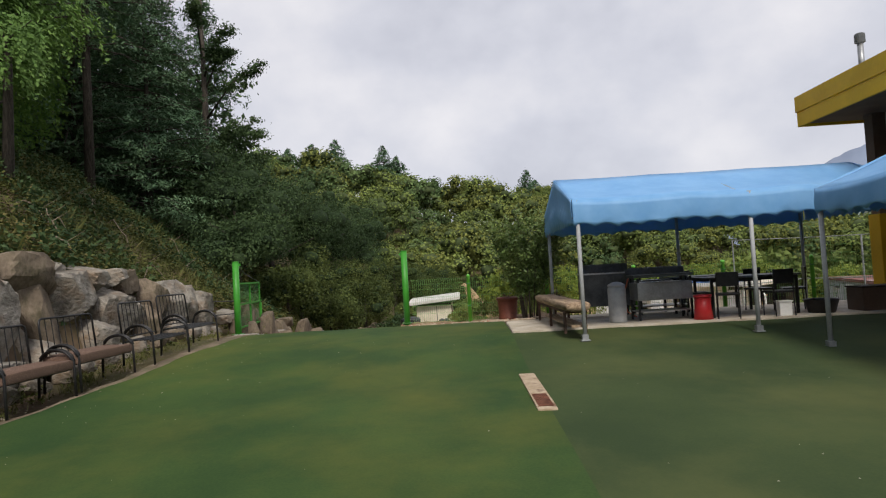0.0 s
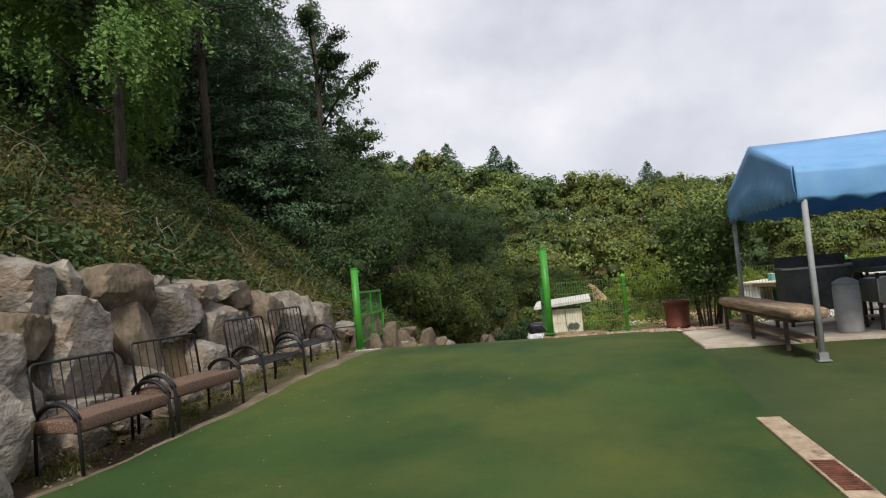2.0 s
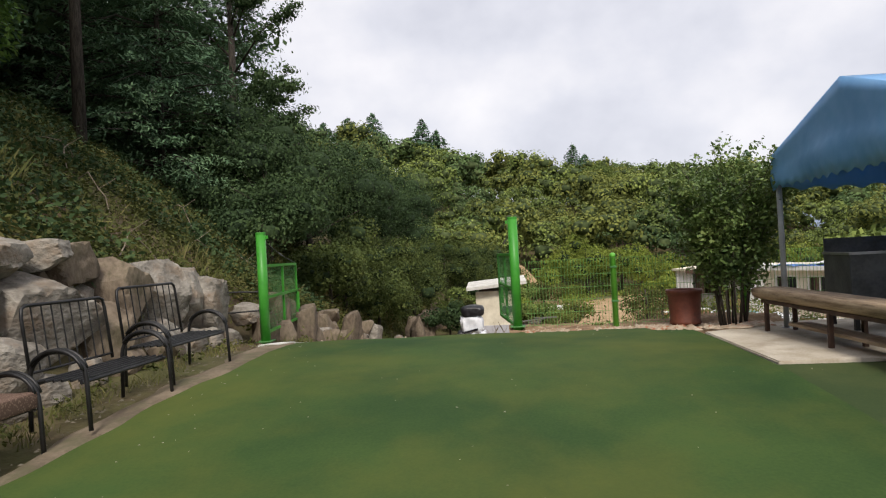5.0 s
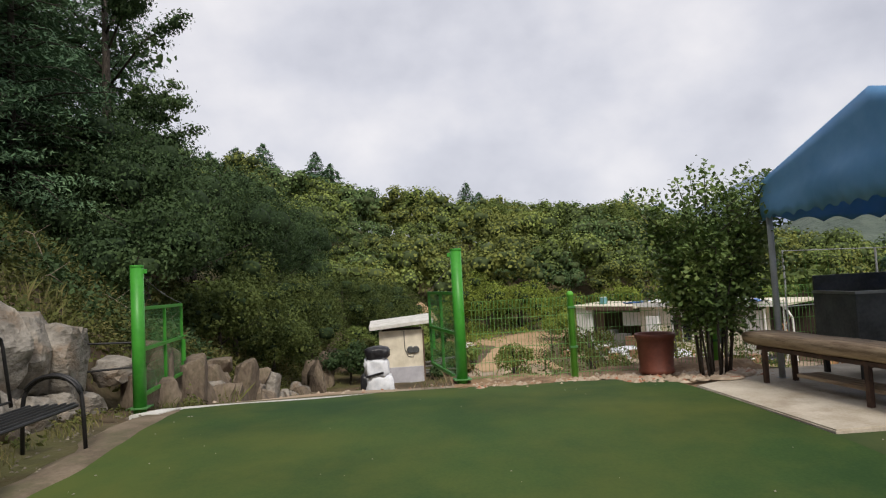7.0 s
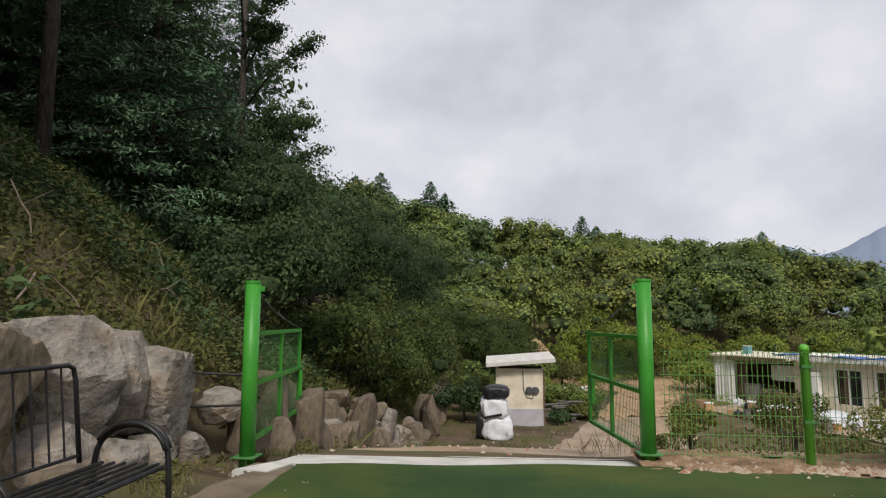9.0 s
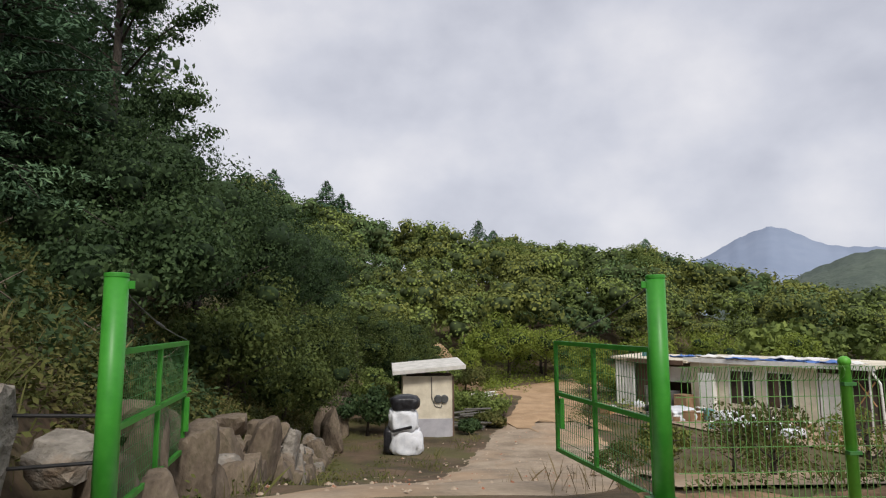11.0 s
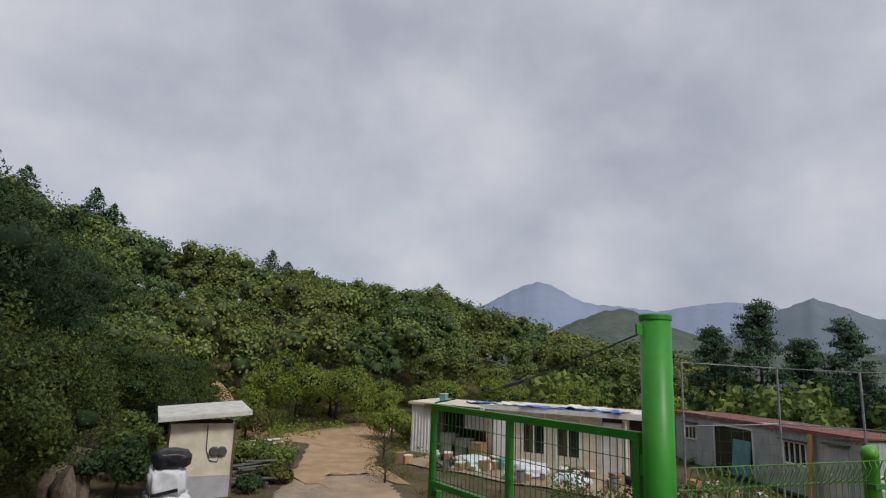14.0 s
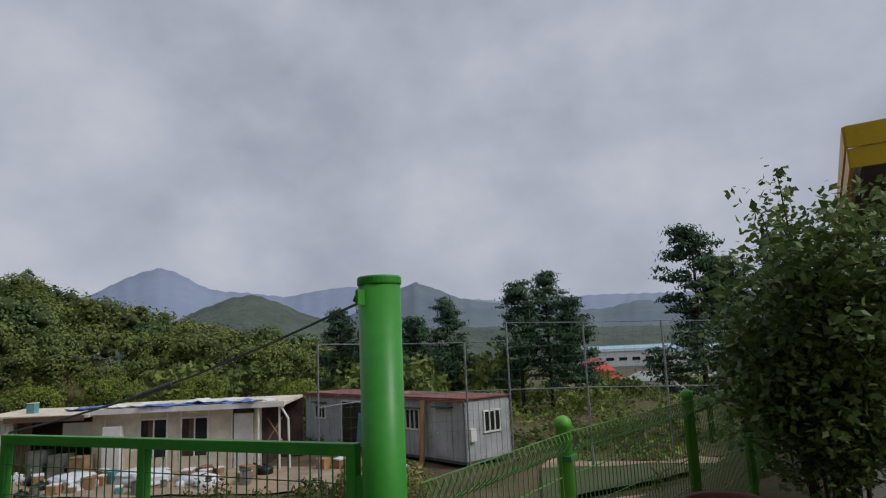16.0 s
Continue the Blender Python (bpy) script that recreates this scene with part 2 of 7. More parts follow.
# distance haze is mixed into the base colours of the three ridges
M_MOUNT_FAR = material("haze_tinted_far_mountain", (0.20, 0.245, 0.335), (0.235, 0.28, 0.37), 0.004, 1.0, 0.0, 0.03)
M_MOUNT_MID = material("haze_tinted_mid_mountain", (0.115, 0.15, 0.175), (0.145, 0.18, 0.205), 0.01, 1.0, 0.0, 0.05)
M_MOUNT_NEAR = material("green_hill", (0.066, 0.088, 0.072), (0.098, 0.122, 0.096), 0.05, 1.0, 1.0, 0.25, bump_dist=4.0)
M_CLAYFIELD = material("bare_clay_slope", (0.36, 0.27, 0.19), (0.45, 0.34, 0.25), 0.05, 1.0, 0.0, 0.3)

L_FAR = leaf_material("woodland_leaves", (0.074, 0.105, 0.032), (0.166, 0.218, 0.057), (0.288, 0.343, 0.089), 0.10, gloss=0.85)
L_LIME = leaf_material("yellow_green_leaves", (0.118, 0.162, 0.026), (0.216, 0.272, 0.046), (0.327, 0.37, 0.077), 0.3, gloss=0.8)
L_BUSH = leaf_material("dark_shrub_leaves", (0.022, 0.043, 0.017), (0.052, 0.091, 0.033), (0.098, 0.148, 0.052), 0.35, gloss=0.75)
L_OLIVE = leaf_material("olive_woodland_leaves", (0.091, 0.106, 0.029), (0.182, 0.206, 0.051), (0.289, 0.306, 0.078), 0.10, gloss=0.85)
L_DEEP = leaf_material("deep_green_woodland_leaves", (0.048, 0.086, 0.038), (0.109, 0.172, 0.063), (0.197, 0.273, 0.098), 0.10, gloss=0.85)
L_CONIFER = leaf_material("conifer_needles", (0.054, 0.107, 0.061), (0.095, 0.17, 0.087), (0.154, 0.245, 0.125), 0.4, see=0.1, gloss=0.85)
L_BRIGHT = leaf_material("fresh_tree_leaves", (0.060, 0.118, 0.030), (0.125, 0.225, 0.052), (0.215, 0.335, 0.085), 0.35, gloss=0.7)
L_WEED = leaf_material("weed_leaves", (0.043, 0.055, 0.017), (0.106, 0.118, 0.032), (0.189, 0.158, 0.059), 0.5, gloss=0.85)
L_GRASS = leaf_material("grass_blades", (0.070, 0.085, 0.024), (0.150, 0.155, 0.048), (0.270, 0.220, 0.105), 0.6, gloss=0.8)
L_GARDEN = leaf_material("garden_shrub_leaves", (0.053, 0.09, 0.031), (0.125, 0.189, 0.055), (0.266, 0.324, 0.109), 1.5, gloss=0.45)
L_EDGE = leaf_material("light_shrub_leaves", (0.036, 0.057, 0.017), (0.085, 0.115, 0.030), (0.156, 0.182, 0.050), 0.35, gloss=0.8)
# shade within the crowns, lightened for haze, put into a dark leaf colour
L_WOODSHADE = leaf_material("woodland_shade_colour", (0.044, 0.062, 0.023), (0.062, 0.084, 0.031), (0.088, 0.112, 0.041), 0.2, gloss=0.95, see=0.0)
# deep leaf tone that stands in for shade inside the nearer crowns
L_INNER = leaf_material("inner_shade_colour", (0.014, 0.027, 0.012), (0.023, 0.041, 0.016), (0.037, 0.06, 0.023), 0.8, gloss=0.95, see=0.0)
L_DRY = leaf_material("dry_straw", (0.12, 0.085, 0.045), (0.22, 0.165, 0.09), (0.34, 0.27, 0.16), 1.0, gloss=0.8)
L_PINE = leaf_material("pine_needles", (0.025, 0.057, 0.033), (0.054, 0.107, 0.054), (0.099, 0.171, 0.081), 0.4, see=0.08)


def cushion_material():
    """Brown cushion cover with a small dark spotted print."""
    m = material("spotted_brown_cushion", (0.185, 0.122, 0.088), (0.265, 0.178, 0.132), 3.0, 0.85, 0.2, 40)
    n, l = m.node_tree.nodes, m.node_tree.links
    b = n["Principled BSDF"]
    old = b.inputs["Base Color"].links[0].from_socket
    tc = n.new("ShaderNodeTexCoord")
    v = n.new("ShaderNodeTexVoronoi")
    v.inputs["Scale"].default_value = 62
    l.new(tc.outputs["Object"], v.inputs["Vector"])
    r = n.new("ShaderNodeMapRange")
    r.inputs["From Min"].default_value, r.inputs["From Max"].default_value = 0.32, 0.42
    l.new(v.outputs["Distance"], r.inputs["Value"])
    mix = n.new("ShaderNodeMixRGB")
    mix.inputs["Color2"].default_value = (0.125, 0.075, 0.055, 1)
    l.new(r.outputs["Result"], mix.inputs["Fac"])
    l.new(old, mix.inputs["Color1"])
    l.new(mix.outputs["Color"], b.inputs["Base Color"])
    return m


def lit_through(m, amount):
    """Thin cloth: part of the light passes through it."""
    n, l = m.node_tree.nodes, m.node_tree.links
    b = n["Principled BSDF"]
    tr = n.new("ShaderNodeBsdfTranslucent")
    l.new(b.inputs["Base Color"].links[0].from_socket, tr.inputs["Color"])
    ms = n.new("ShaderNodeMixShader")
    ms.inputs[0].default_value = amount
    l.new(b.outputs["BSDF"], ms.inputs[1])
    l.new(tr.outputs["BSDF"], ms.inputs[2])
    l.new(ms.outputs["Shader"], n["Material Output"].inputs["Surface"])


lit_through(M_TENT, 0.24)
M_OLDBOARD = material("weathered_boards", (0.085, 0.080, 0.070), (0.200, 0.190, 0.170), 3, 0.9, 0.3, 30, stretch=(0.5, 4, 4))
M_PIPE_GREY = material("pale_grey_paint", (0.30, 0.31, 0.32), (0.42, 0.43, 0.44), 4, 0.55, 0.05)
M_WIRE = material("green_coated_wire", (0.10, 0.24, 0.06), (0.16, 0.33, 0.09), 3, 0.45, 0.0)
M_RUST_DARK = material("dark_rusted_steel", (0.045, 0.028, 0.022), (0.10, 0.055, 0.038), 8, 0.75, 0.15, 60)
M_TWIG = material("bleached_twig", (0.14, 0.11, 0.08), (0.27, 0.22, 0.165), 8, 0.9, 0.2)
M_CRUMB = material("soil_crumbs", (0.10, 0.085, 0.06), (0.22, 0.19, 0.14), 6, 0.9, 0.1)
M_CUSHION = cushion_material()


# ---------------------------------------------------------------- mesh helpers
def smooth(me, on=True):
    me.polygons.foreach_set("use_smooth", [on] * len(me.polygons))


def part(name, bm, mat, parent=None, label="", soft=False):
    """Links a bmesh as one mesh object under a thing or a part."""
    me = bpy.data.meshes.new(name)
    bmesh.ops.recalc_face_normals(bm, faces=bm.faces)
    bm.to_mesh(me)
    bm.free()
    me.materials.append(mat)
    if soft:
        smooth(me)
    ob = new(name, me)
    if parent:
        ob.parent = parent
    if label:
        tagged(ob, label)
    return ob


def thing(name, label, category, at=(0, 0, 0), rz=0.0, group="", kind=""):
    ob = new(name)
    ob.matrix_basis = pose(at[0], at[1], at[2], 0, 0, rz)
    return tagged(ob, label, category, group, kind)


def grid_mesh(name, verts, faces, mat, label="", category="", kind="", parent=None, soft=False):
    """A mesh object from numpy arrays of vertices and quads or triangles."""
    verts, faces = np.asarray(verts, np.float32), np.asarray(faces, np.int32)
    k = faces.shape[1]
    me = bpy.data.meshes.new(name)
    me.vertices.add(len(verts))
    me.vertices.foreach_set("co", verts.ravel())
    me.loops.add(faces.size)
    me.loops.foreach_set("vertex_index", faces.ravel())
    me.polygons.add(len(faces))
    me.polygons.foreach_set("loop_start", np.arange(0, faces.size, k, dtype=np.int32))
    me.update(calc_edges=True)
    me.validate()
    me.materials.append(mat)
    if soft:
        smooth(me)
    ob = new(name, me)
    if parent:
        ob.parent = parent
    return tagged(ob, label, category, kind=kind)


def box(bm, c, s, rz=0.0, rx=0.0, ry=0.0, bevel=0.0):
    m = pose(c[0], c[1], c[2], rx, ry, rz) @ Matrix.Diagonal((s[0], s[1], s[2], 1))
    made = bmesh.ops.create_cube(bm, size=1.0, matrix=m)
    if bevel:
        edges = list({ed for v in made["verts"] for ed in v.link_edges})
        bmesh.ops.bevel(bm, geom=edges, offset=bevel, segments=2, profile=0.7, affect="EDGES")
    return bm


def boxes(*items, bevel=0.0):
    bm = bmesh.new()
    for it in items:
        box(bm, *it, bevel=bevel)
    return bm


def tube(bm, pts, r, seg=8, cap=True, r_end=None):
    """Sweeps a round section along a polyline; r_end tapers it."""
    pts = [Vector(p) for p in pts]
    rings = []
    side = None
    for i, p in enumerate(pts):
        d = (pts[min(i + 1, len(pts) - 1)] - pts[max(i - 1, 0)]).normalized()
        if side is None:
            side = d.orthogonal().normalized()
        side = (side - d * side.dot(d)).normalized()
        up = d.cross(side)
        f = i / max(1, len(pts) - 1)
        rad = r if r_end is None else r + (r_end - r) * f
        rings.append([bm.verts.new(p + (side * math.cos(a) + up * math.sin(a)) * rad) for a in (2 * math.pi * k / seg for k in range(seg))])
    for a, b in zip(rings, rings[1:]):
        for k in range(seg):
            bm.faces.new((a[k], a[(k + 1) % seg], b[(k + 1) % seg], b[k]))
    if cap:
        bm.faces.new(rings[0][::-1])
        bm.faces.new(rings[-1])
    return bm


def tubes(*runs, seg=8):
    bm = bmesh.new()
    for pts, r in runs:
        tube(bm, pts, r, seg)
    return bm


def lathe(profile, seg=28):
    """A turned shape from (radius, height) pairs."""
    bm = bmesh.new()
    rings = []
    for r, z in profile:
        rings.append([bm.verts.new((r * math.cos(2 * math.pi * k / seg), r * math.sin(2 * math.pi * k / seg), z)) for k in range(seg)])
    for a, b in zip(rings, rings[1:]):
        for k in range(seg):
            bm.faces.new((a[k], a[(k + 1) % seg], b[(k + 1) % seg], b[k]))
    bm.faces.new(rings[0][::-1])
    bm.faces.new(rings[-1])
    return bm


def step(a, b, x):
    f = np.clip((np.asarray(x, float) - a) / (b - a), 0, 1)
    return f * f * (3 - 2 * f)


rng = np.random.default_rng(7)


def value_noise(x, y, scale, seed=0):
    """Smooth noise on arrays, about -1 to 1."""
    x, y = np.asarray(x, float) / scale + seed * 17.3, np.asarray(y, float) / scale - seed * 9.1
    return (np.sin(x * 1.7 + 1.3 * np.sin(y * 1.1)) + np.sin(y * 2.3 + 1.7 * np.sin(x * 0.9 + 2)) + 0.6 * np.sin((x + y) * 3.1 + np.sin(x * 2.2))) / 2.6


# ---------------------------------------------------------------- the lie of the land
def floor_z(y):
    return np.interp(y, (-20, 0, 4.4, 6.2, 7.2, 8.2, 9.4, 10.7, 11.8, 12.6, 13.3), (-0.45, -0.30, -0.205, -0.165, -0.11, -0.03, 0.05, 0.075, 0.055, 0.0, -0.06))


def valley_z(y):
    return np.interp(y, (13.3, 14, 16.5, 19.6, 24, 28, 31, 36, 44, 52, 60), (-0.06, -0.19, -0.60, -1.35, -2.4, -2.95, -3.15, -3.3, -3.1, -3.0, -2.7))


def wall_top(y):
    return np.interp(y, (-6, 5, 7, 8.5, 9.7, 10.7, 12.3, 14, 18, 22.5, 28, 40, 60), (1.9, 1.85, 1.72, 1.55, 1.5, 1.28, 1.05, 0.8, 0.3, -0.8, -2.1, -2.5, -2.4))


def ridge_z(b):
    return np.interp(b, (-60, -20, -10, -5, 0, 10, 18, 23, 26, 30, 36, 42, 60), (21.5, 15.9, 14.9, 12.3, 9.8, 7.7, 6.2, 5.1, 3.6, 1.4, -1.0, -3.5, -6))


def land_z(x, y):
    x, y = np.asarray(x, float), np.asarray(y, float)
    east = step(2.5, 7, x) * step(13.2, 14.5, y)
    along = y + 0.55 * np.maximum(x - 3.5, 0) * east
    low = np.where(y < 13.3, floor_z(y), valley_z(np.maximum(along, 13.3)))
    r = np.hypot(x + 2, y - 9)
    b = np.degrees(np.arctan2(x + 2, y - 9))
    low = low - 5.5 * step(45, 115, r) * step(38, 52, b) - 4 * step(150, 400, r) * step(38, 52, b)
    hill = -3.0 + (ridge_z(b) + 3.0) * step(48, 97, r)
    low = np.where((r > 48) & (y > 20) & (b < 45), np.maximum(low, hill), low)
    up = np.maximum(-5.65 - x, 0)
    bank = wall_top(y) + 0.78 * np.minimum(up, 7) + 0.42 * np.maximum(up - 7, 0)
    bank = np.minimum(bank, 26)
    bank = bank + 0.14 * value_noise(x, y, 1.3) * np.minimum(up, 1)
    f = step(-5.1, -5.65, x)
    z = low * (1 - f) + bank * f
    z = np.where((r > 48) & (y > 20) & (b < 45), np.maximum(z, hill), z)
    rough = step(13.6, 18, y) * (1 - f)
    return z + rough * 0.07 * value_noise(x, y, 1.1, 3)


def axis(lo, hi, fine, far):
    mid_part = np.arange(lo, hi + 1e-6, fine)
    out, s, v = [], fine, hi
    while v < far:
        s *= 1.16
        v += s
        out.append(v)
    back, s, v = [], fine, lo
    while v > -far:
        s *= 1.16
        v -= s
        back.append(v)
    return np.array(back[::-1] + mid_part.tolist() + out)


def sheet(xs, ys, zf):
    gx, gy = np.meshgrid(xs, ys)
    v = np.stack([gx.ravel(), gy.ravel(), np.asarray(zf(gx, gy)).ravel()], 1)
    nx, ny = len(xs), len(ys)
    i = (np.arange(ny - 1)[:, None] * nx + np.arange(nx - 1)[None, :]).ravel()
    return v, np.stack([i, i + 1, i + 1 + nx, i + nx], 1)


def under_yard(x, y):
    z = land_z(x, y)
    return np.where((x > -4.75) & (y < 13.95), z - 0.06 - 0.10 * step(12.4, 12.8, y) * step(-0.3, -0.6, x), z)


gv, gf = sheet(axis(-16, 16, 0.28, 2600), axis(-6, 40, 0.3, 2600), under_yard)
grid_mesh("ground", gv, gf, M_GROUND, "weedy brown soil and rough grass of the hillside and valley", "ground", "structure", soft=True)


# yard floor: one sheet in two joined strips, left of and before the tent slab
def yard_strip(x0, x1, y0, y1, nx, ny):
    """Rows between two side lines and two end lines, given as functions."""
    vs, fs = [], []
    for j in range(ny + 1):
        for i in range(nx + 1):
            u, w = i / nx, j / ny
            yy = y0 + w * (y1((1 - u) * x0(y0) + u * x1(y0)) - y0)
            xx = x0(yy) + u * (x1(yy) - x0(yy))
            vs.append((xx, yy, float(floor_z(yy)) + 0.004 * math.sin(xx * 3.1 + yy * 2.3)))
    for j in range(ny):
        for i in range(nx):
            a = j * (nx + 1) + i
            fs.append((a, a + 1, a + nx + 2, a + nx + 1))
    return vs, fs


def left_line(y):
    return float(np.interp(y, (0, 4, 5, 6.5, 7.5, 8.2, 9, 10.4, 11.2, 12.8), (-4.3, -4.3, -4.08, -4.0, -3.88, -3.78, -3.76, -3.64, -3.66, -3.82))) + 0.02 * math.sin(y * 2.7) + 0.015 * math.sin(y * 7.1)



v1, f1 = yard_strip(left_line, lambda y: 1.98 + 0.0 * y, 9.36, lambda x: 12.80 + 0.12 * (min(x, 0) + 3.7) - 0.55 * float(step(0.3, 1.5, x)) + 0.05 * math.sin(x * 3.3), 40, 24)
v2, f2 = yard_strip(left_line, lambda y: 1.98, -9.0, lambda x: 9.36, 40, 90)
v3, f3 = yard_strip(lambda y: 1.98, lambda y: 10.2, -9.0, lambda x: 9.36, 30, 90)
n1 = len(v1)
grid_mesh("floor", np.array(v1 + v2), np.array(f1 + [tuple(i + n1 for i in f) for f in f2]), M_TURF, "worn green coated yard floor with yellowish patches", "floor", "structure", soft=True)
grid_mesh("floor_east", np.array(v3), np.array(f3), M_TURF_WORN, "browner olive part of the yard floor before the tents", "floor", "structure", soft=True)


def strip_solid(name, outline, top, thick, mat, label, category, bevel=0.012):
    """A slab with a given outline; top(y) gives its upper face."""
    bm = bmesh.new()
    face = bm.faces.new([bm.verts.new((x, y, float(top(y)))) for x, y in outline])
    ext = bmesh.ops.extrude_face_region(bm, geom=[face])
    for v in (g for g in ext["geom"] if isinstance(g, bmesh.types.BMVert)):
        v.co.z -= thick
    if bevel:
        bmesh.ops.bevel(bm, geom=[ed for ed in bm.edges if len(ed.link_faces) == 2 and abs(ed.verts[0].co.z - ed.verts[1].co.z) < thick * 0.5], offset=bevel, segments=2, affect="EDGES")
    ob = part(name, bm, mat)
    return tagged(ob, label, category, kind="structure")


def edging():
    """Sandy concrete strip between floor and stone wall, with a broken inner edge."""
    vs, fs = [], []
    ys = np.arange(-6, 12.9, 0.18)
    for i, yy in enumerate(ys):
        z = float(floor_z(yy))
        keen = float(step(6.5, 8.5, yy))
        wob = (0.015 + 0.035 * keen) * math.sin(yy * 3.7) + 0.03 * keen * math.sin(yy * 8.3)
        wide = float(np.interp(yy, (2, 6, 7.5, 12.5), (0.025, 0.04, 0.15, 0.34)))
        for x, dz in ((left_line(yy) + 0.02, -0.035), (left_line(yy) - 0.004, 0.010), (left_line(yy) - wide + wob, 0.014), (left_line(yy) - wide - 0.04 - 0.16 * keen + wob, -0.05)):
            vs.append((x, yy, z + dz))
    for i in range(len(ys) - 1):
        for k in range(3):
            a = i * 4 + k
            fs.append((a, a + 1, a + 5, a + 4))
    return grid_mesh("kerb", vs, fs, M_SANDY, "sandy concrete edging strip along the green floor", "edging", "structure", soft=True)


edging()
strip_solid("pavement", [(2.0, 9.38), (3.4, 9.42), (10.2, 9.38), (10.2, 12.3), (3.2, 12.2), (2.6, 11.75), (2.02, 11.5)], lambda y: 0.075, 0.16, M_CONCRETE, "pale concrete slab under the blue tent", "slab")
strip_solid("gate_sill", [(-4.05, 12.78), (-0.4, 13.22), (-0.4, 14.4), (-4.2, 14.3)], lambda y: -0.012 - 0.15 * (y - 12.78), 0.14, M_SILL, "whitish concrete sill across the gateway", "sill")
strip_solid("kerb_corner", [(-4.22, 12.28), (-3.86, 12.20), (-3.78, 12.72), (-4.02, 12.77)], lambda y: float(floor_z(y)) + 0.022, 0.08, M_SILL, "pale broken concrete corner by the gate post", "kerb")


def track():
    """The dirt track from the gate down into the valley and off to the far right."""
    cy = np.arange(14.2, 54.5, 0.5)
    cx = np.interp(cy, (13.8, 18, 24, 30, 36, 42, 48, 52, 56), (-2.3, -1.5, 0.5, 2.3, 4.0, 5.6, 8.0, 11, 15))
    half = np.interp(cy, (13.8, 17, 24, 30, 40, 48, 56), (2.1, 2.6, 2.7, 2.4, 2.3, 3.0, 3.0))
    vs, fs = [], []
    n = 12

    def verge(yy, u, h):
        # the track is wider on its outer side and forks off behind the shed
        wide = float(np.interp(yy, (16, 19, 36, 44), (1.0, 1.3, 1.35, 1.0))) if u > 0 else float(np.interp(yy, (15, 18, 23, 28, 36, 41, 46, 49), (1.0, 0.6, 0.65, 0.85, 0.8, 0.55, 0.55, 1.0)))
        fork = 3.4 * math.exp(-((yy - 50) / 1.9) ** 2) if u < 0 else 0.0
        return h * wide * (1 + 0.05 * math.sin(yy * 1.3 + (3 if u > 0 else 0)) + 0.04 * math.sin(yy * 3.7 + 2 * (u > 0))) + fork

    for yy, xx, h in zip(cy, cx, half):
        for k in range(n + 1):
            u = k / n * 2 - 1
            x = xx + u * verge(yy, u, h)
            vs.append((x, yy, float(land_z(x, yy)) + 0.05 * (1 - u ** 6) - 0.02 + float(np.interp(yy, (14.2, 15.4), (-0.22, 0)))))
    for j in range(len(cy) - 1):
        for k in range(n):
            a = j * (n + 1) + k
            fs.append((a, a + 1, a + n + 2, a + n + 1))
    grid_mesh("road", vs, fs, M_ROAD, "rutted sandy dirt track going down the valley", "road", "structure", soft=True)
    vs, fs, first = [], [], True
    for j, (yy, xx, h) in enumerate(zip(cy, cx, half)):
        if yy < 37:
            continue
        for k in range(n + 1):
            u = (k / n * 2 - 1) * 0.93
            yk = yy + (1.6 * math.sin(u * 5) + 0.8 * math.sin(u * 13) if first else 0)
            x = xx + u * verge(yy, u, h)
            vs.append((x, yk, float(land_z(x, yk)) + 0.05 * (1 - u ** 6) - 0.002))
        first = False
    for j in range(len(vs) // (n + 1) - 1):
        for k in range(n):
            a = j * (n + 1) + k
            fs.append((a, a + 1, a + n + 2, a + n + 1))
    grid_mesh("road_sand", vs, fs, M_SAND, "orange sandy stretch of the dirt track", "road", "structure", soft=True)


track()


# ---------------------------------------------------------------- gate
def gate_post(at, height, side):
    t = thing("gate_post", "bright green round steel gate post with flat cap plate", "gate post", at, group="gate posts")
    part("pipe", lathe([(0.078, -0.1), (0.078, height - 0.02)], 32), M_GREEN, t, soft=True)
    part("cap", lathe([(0.081, height - 0.030), (0.082, height - 0.026), (0.082, height - 0.006), (0.078, height)], 32), M_GREEN, t)
    part("lug", boxes(((side * 0.095, 0.01, height - 0.08), (0.05, 0.012, 0.055)), bevel=0.004), M_GREEN, t)
    part("foot_plate", boxes(((0, 0, 0.0), (0.24, 0.24, 0.016)), bevel=0.004), M_GREEN_DARK, t)
    return t


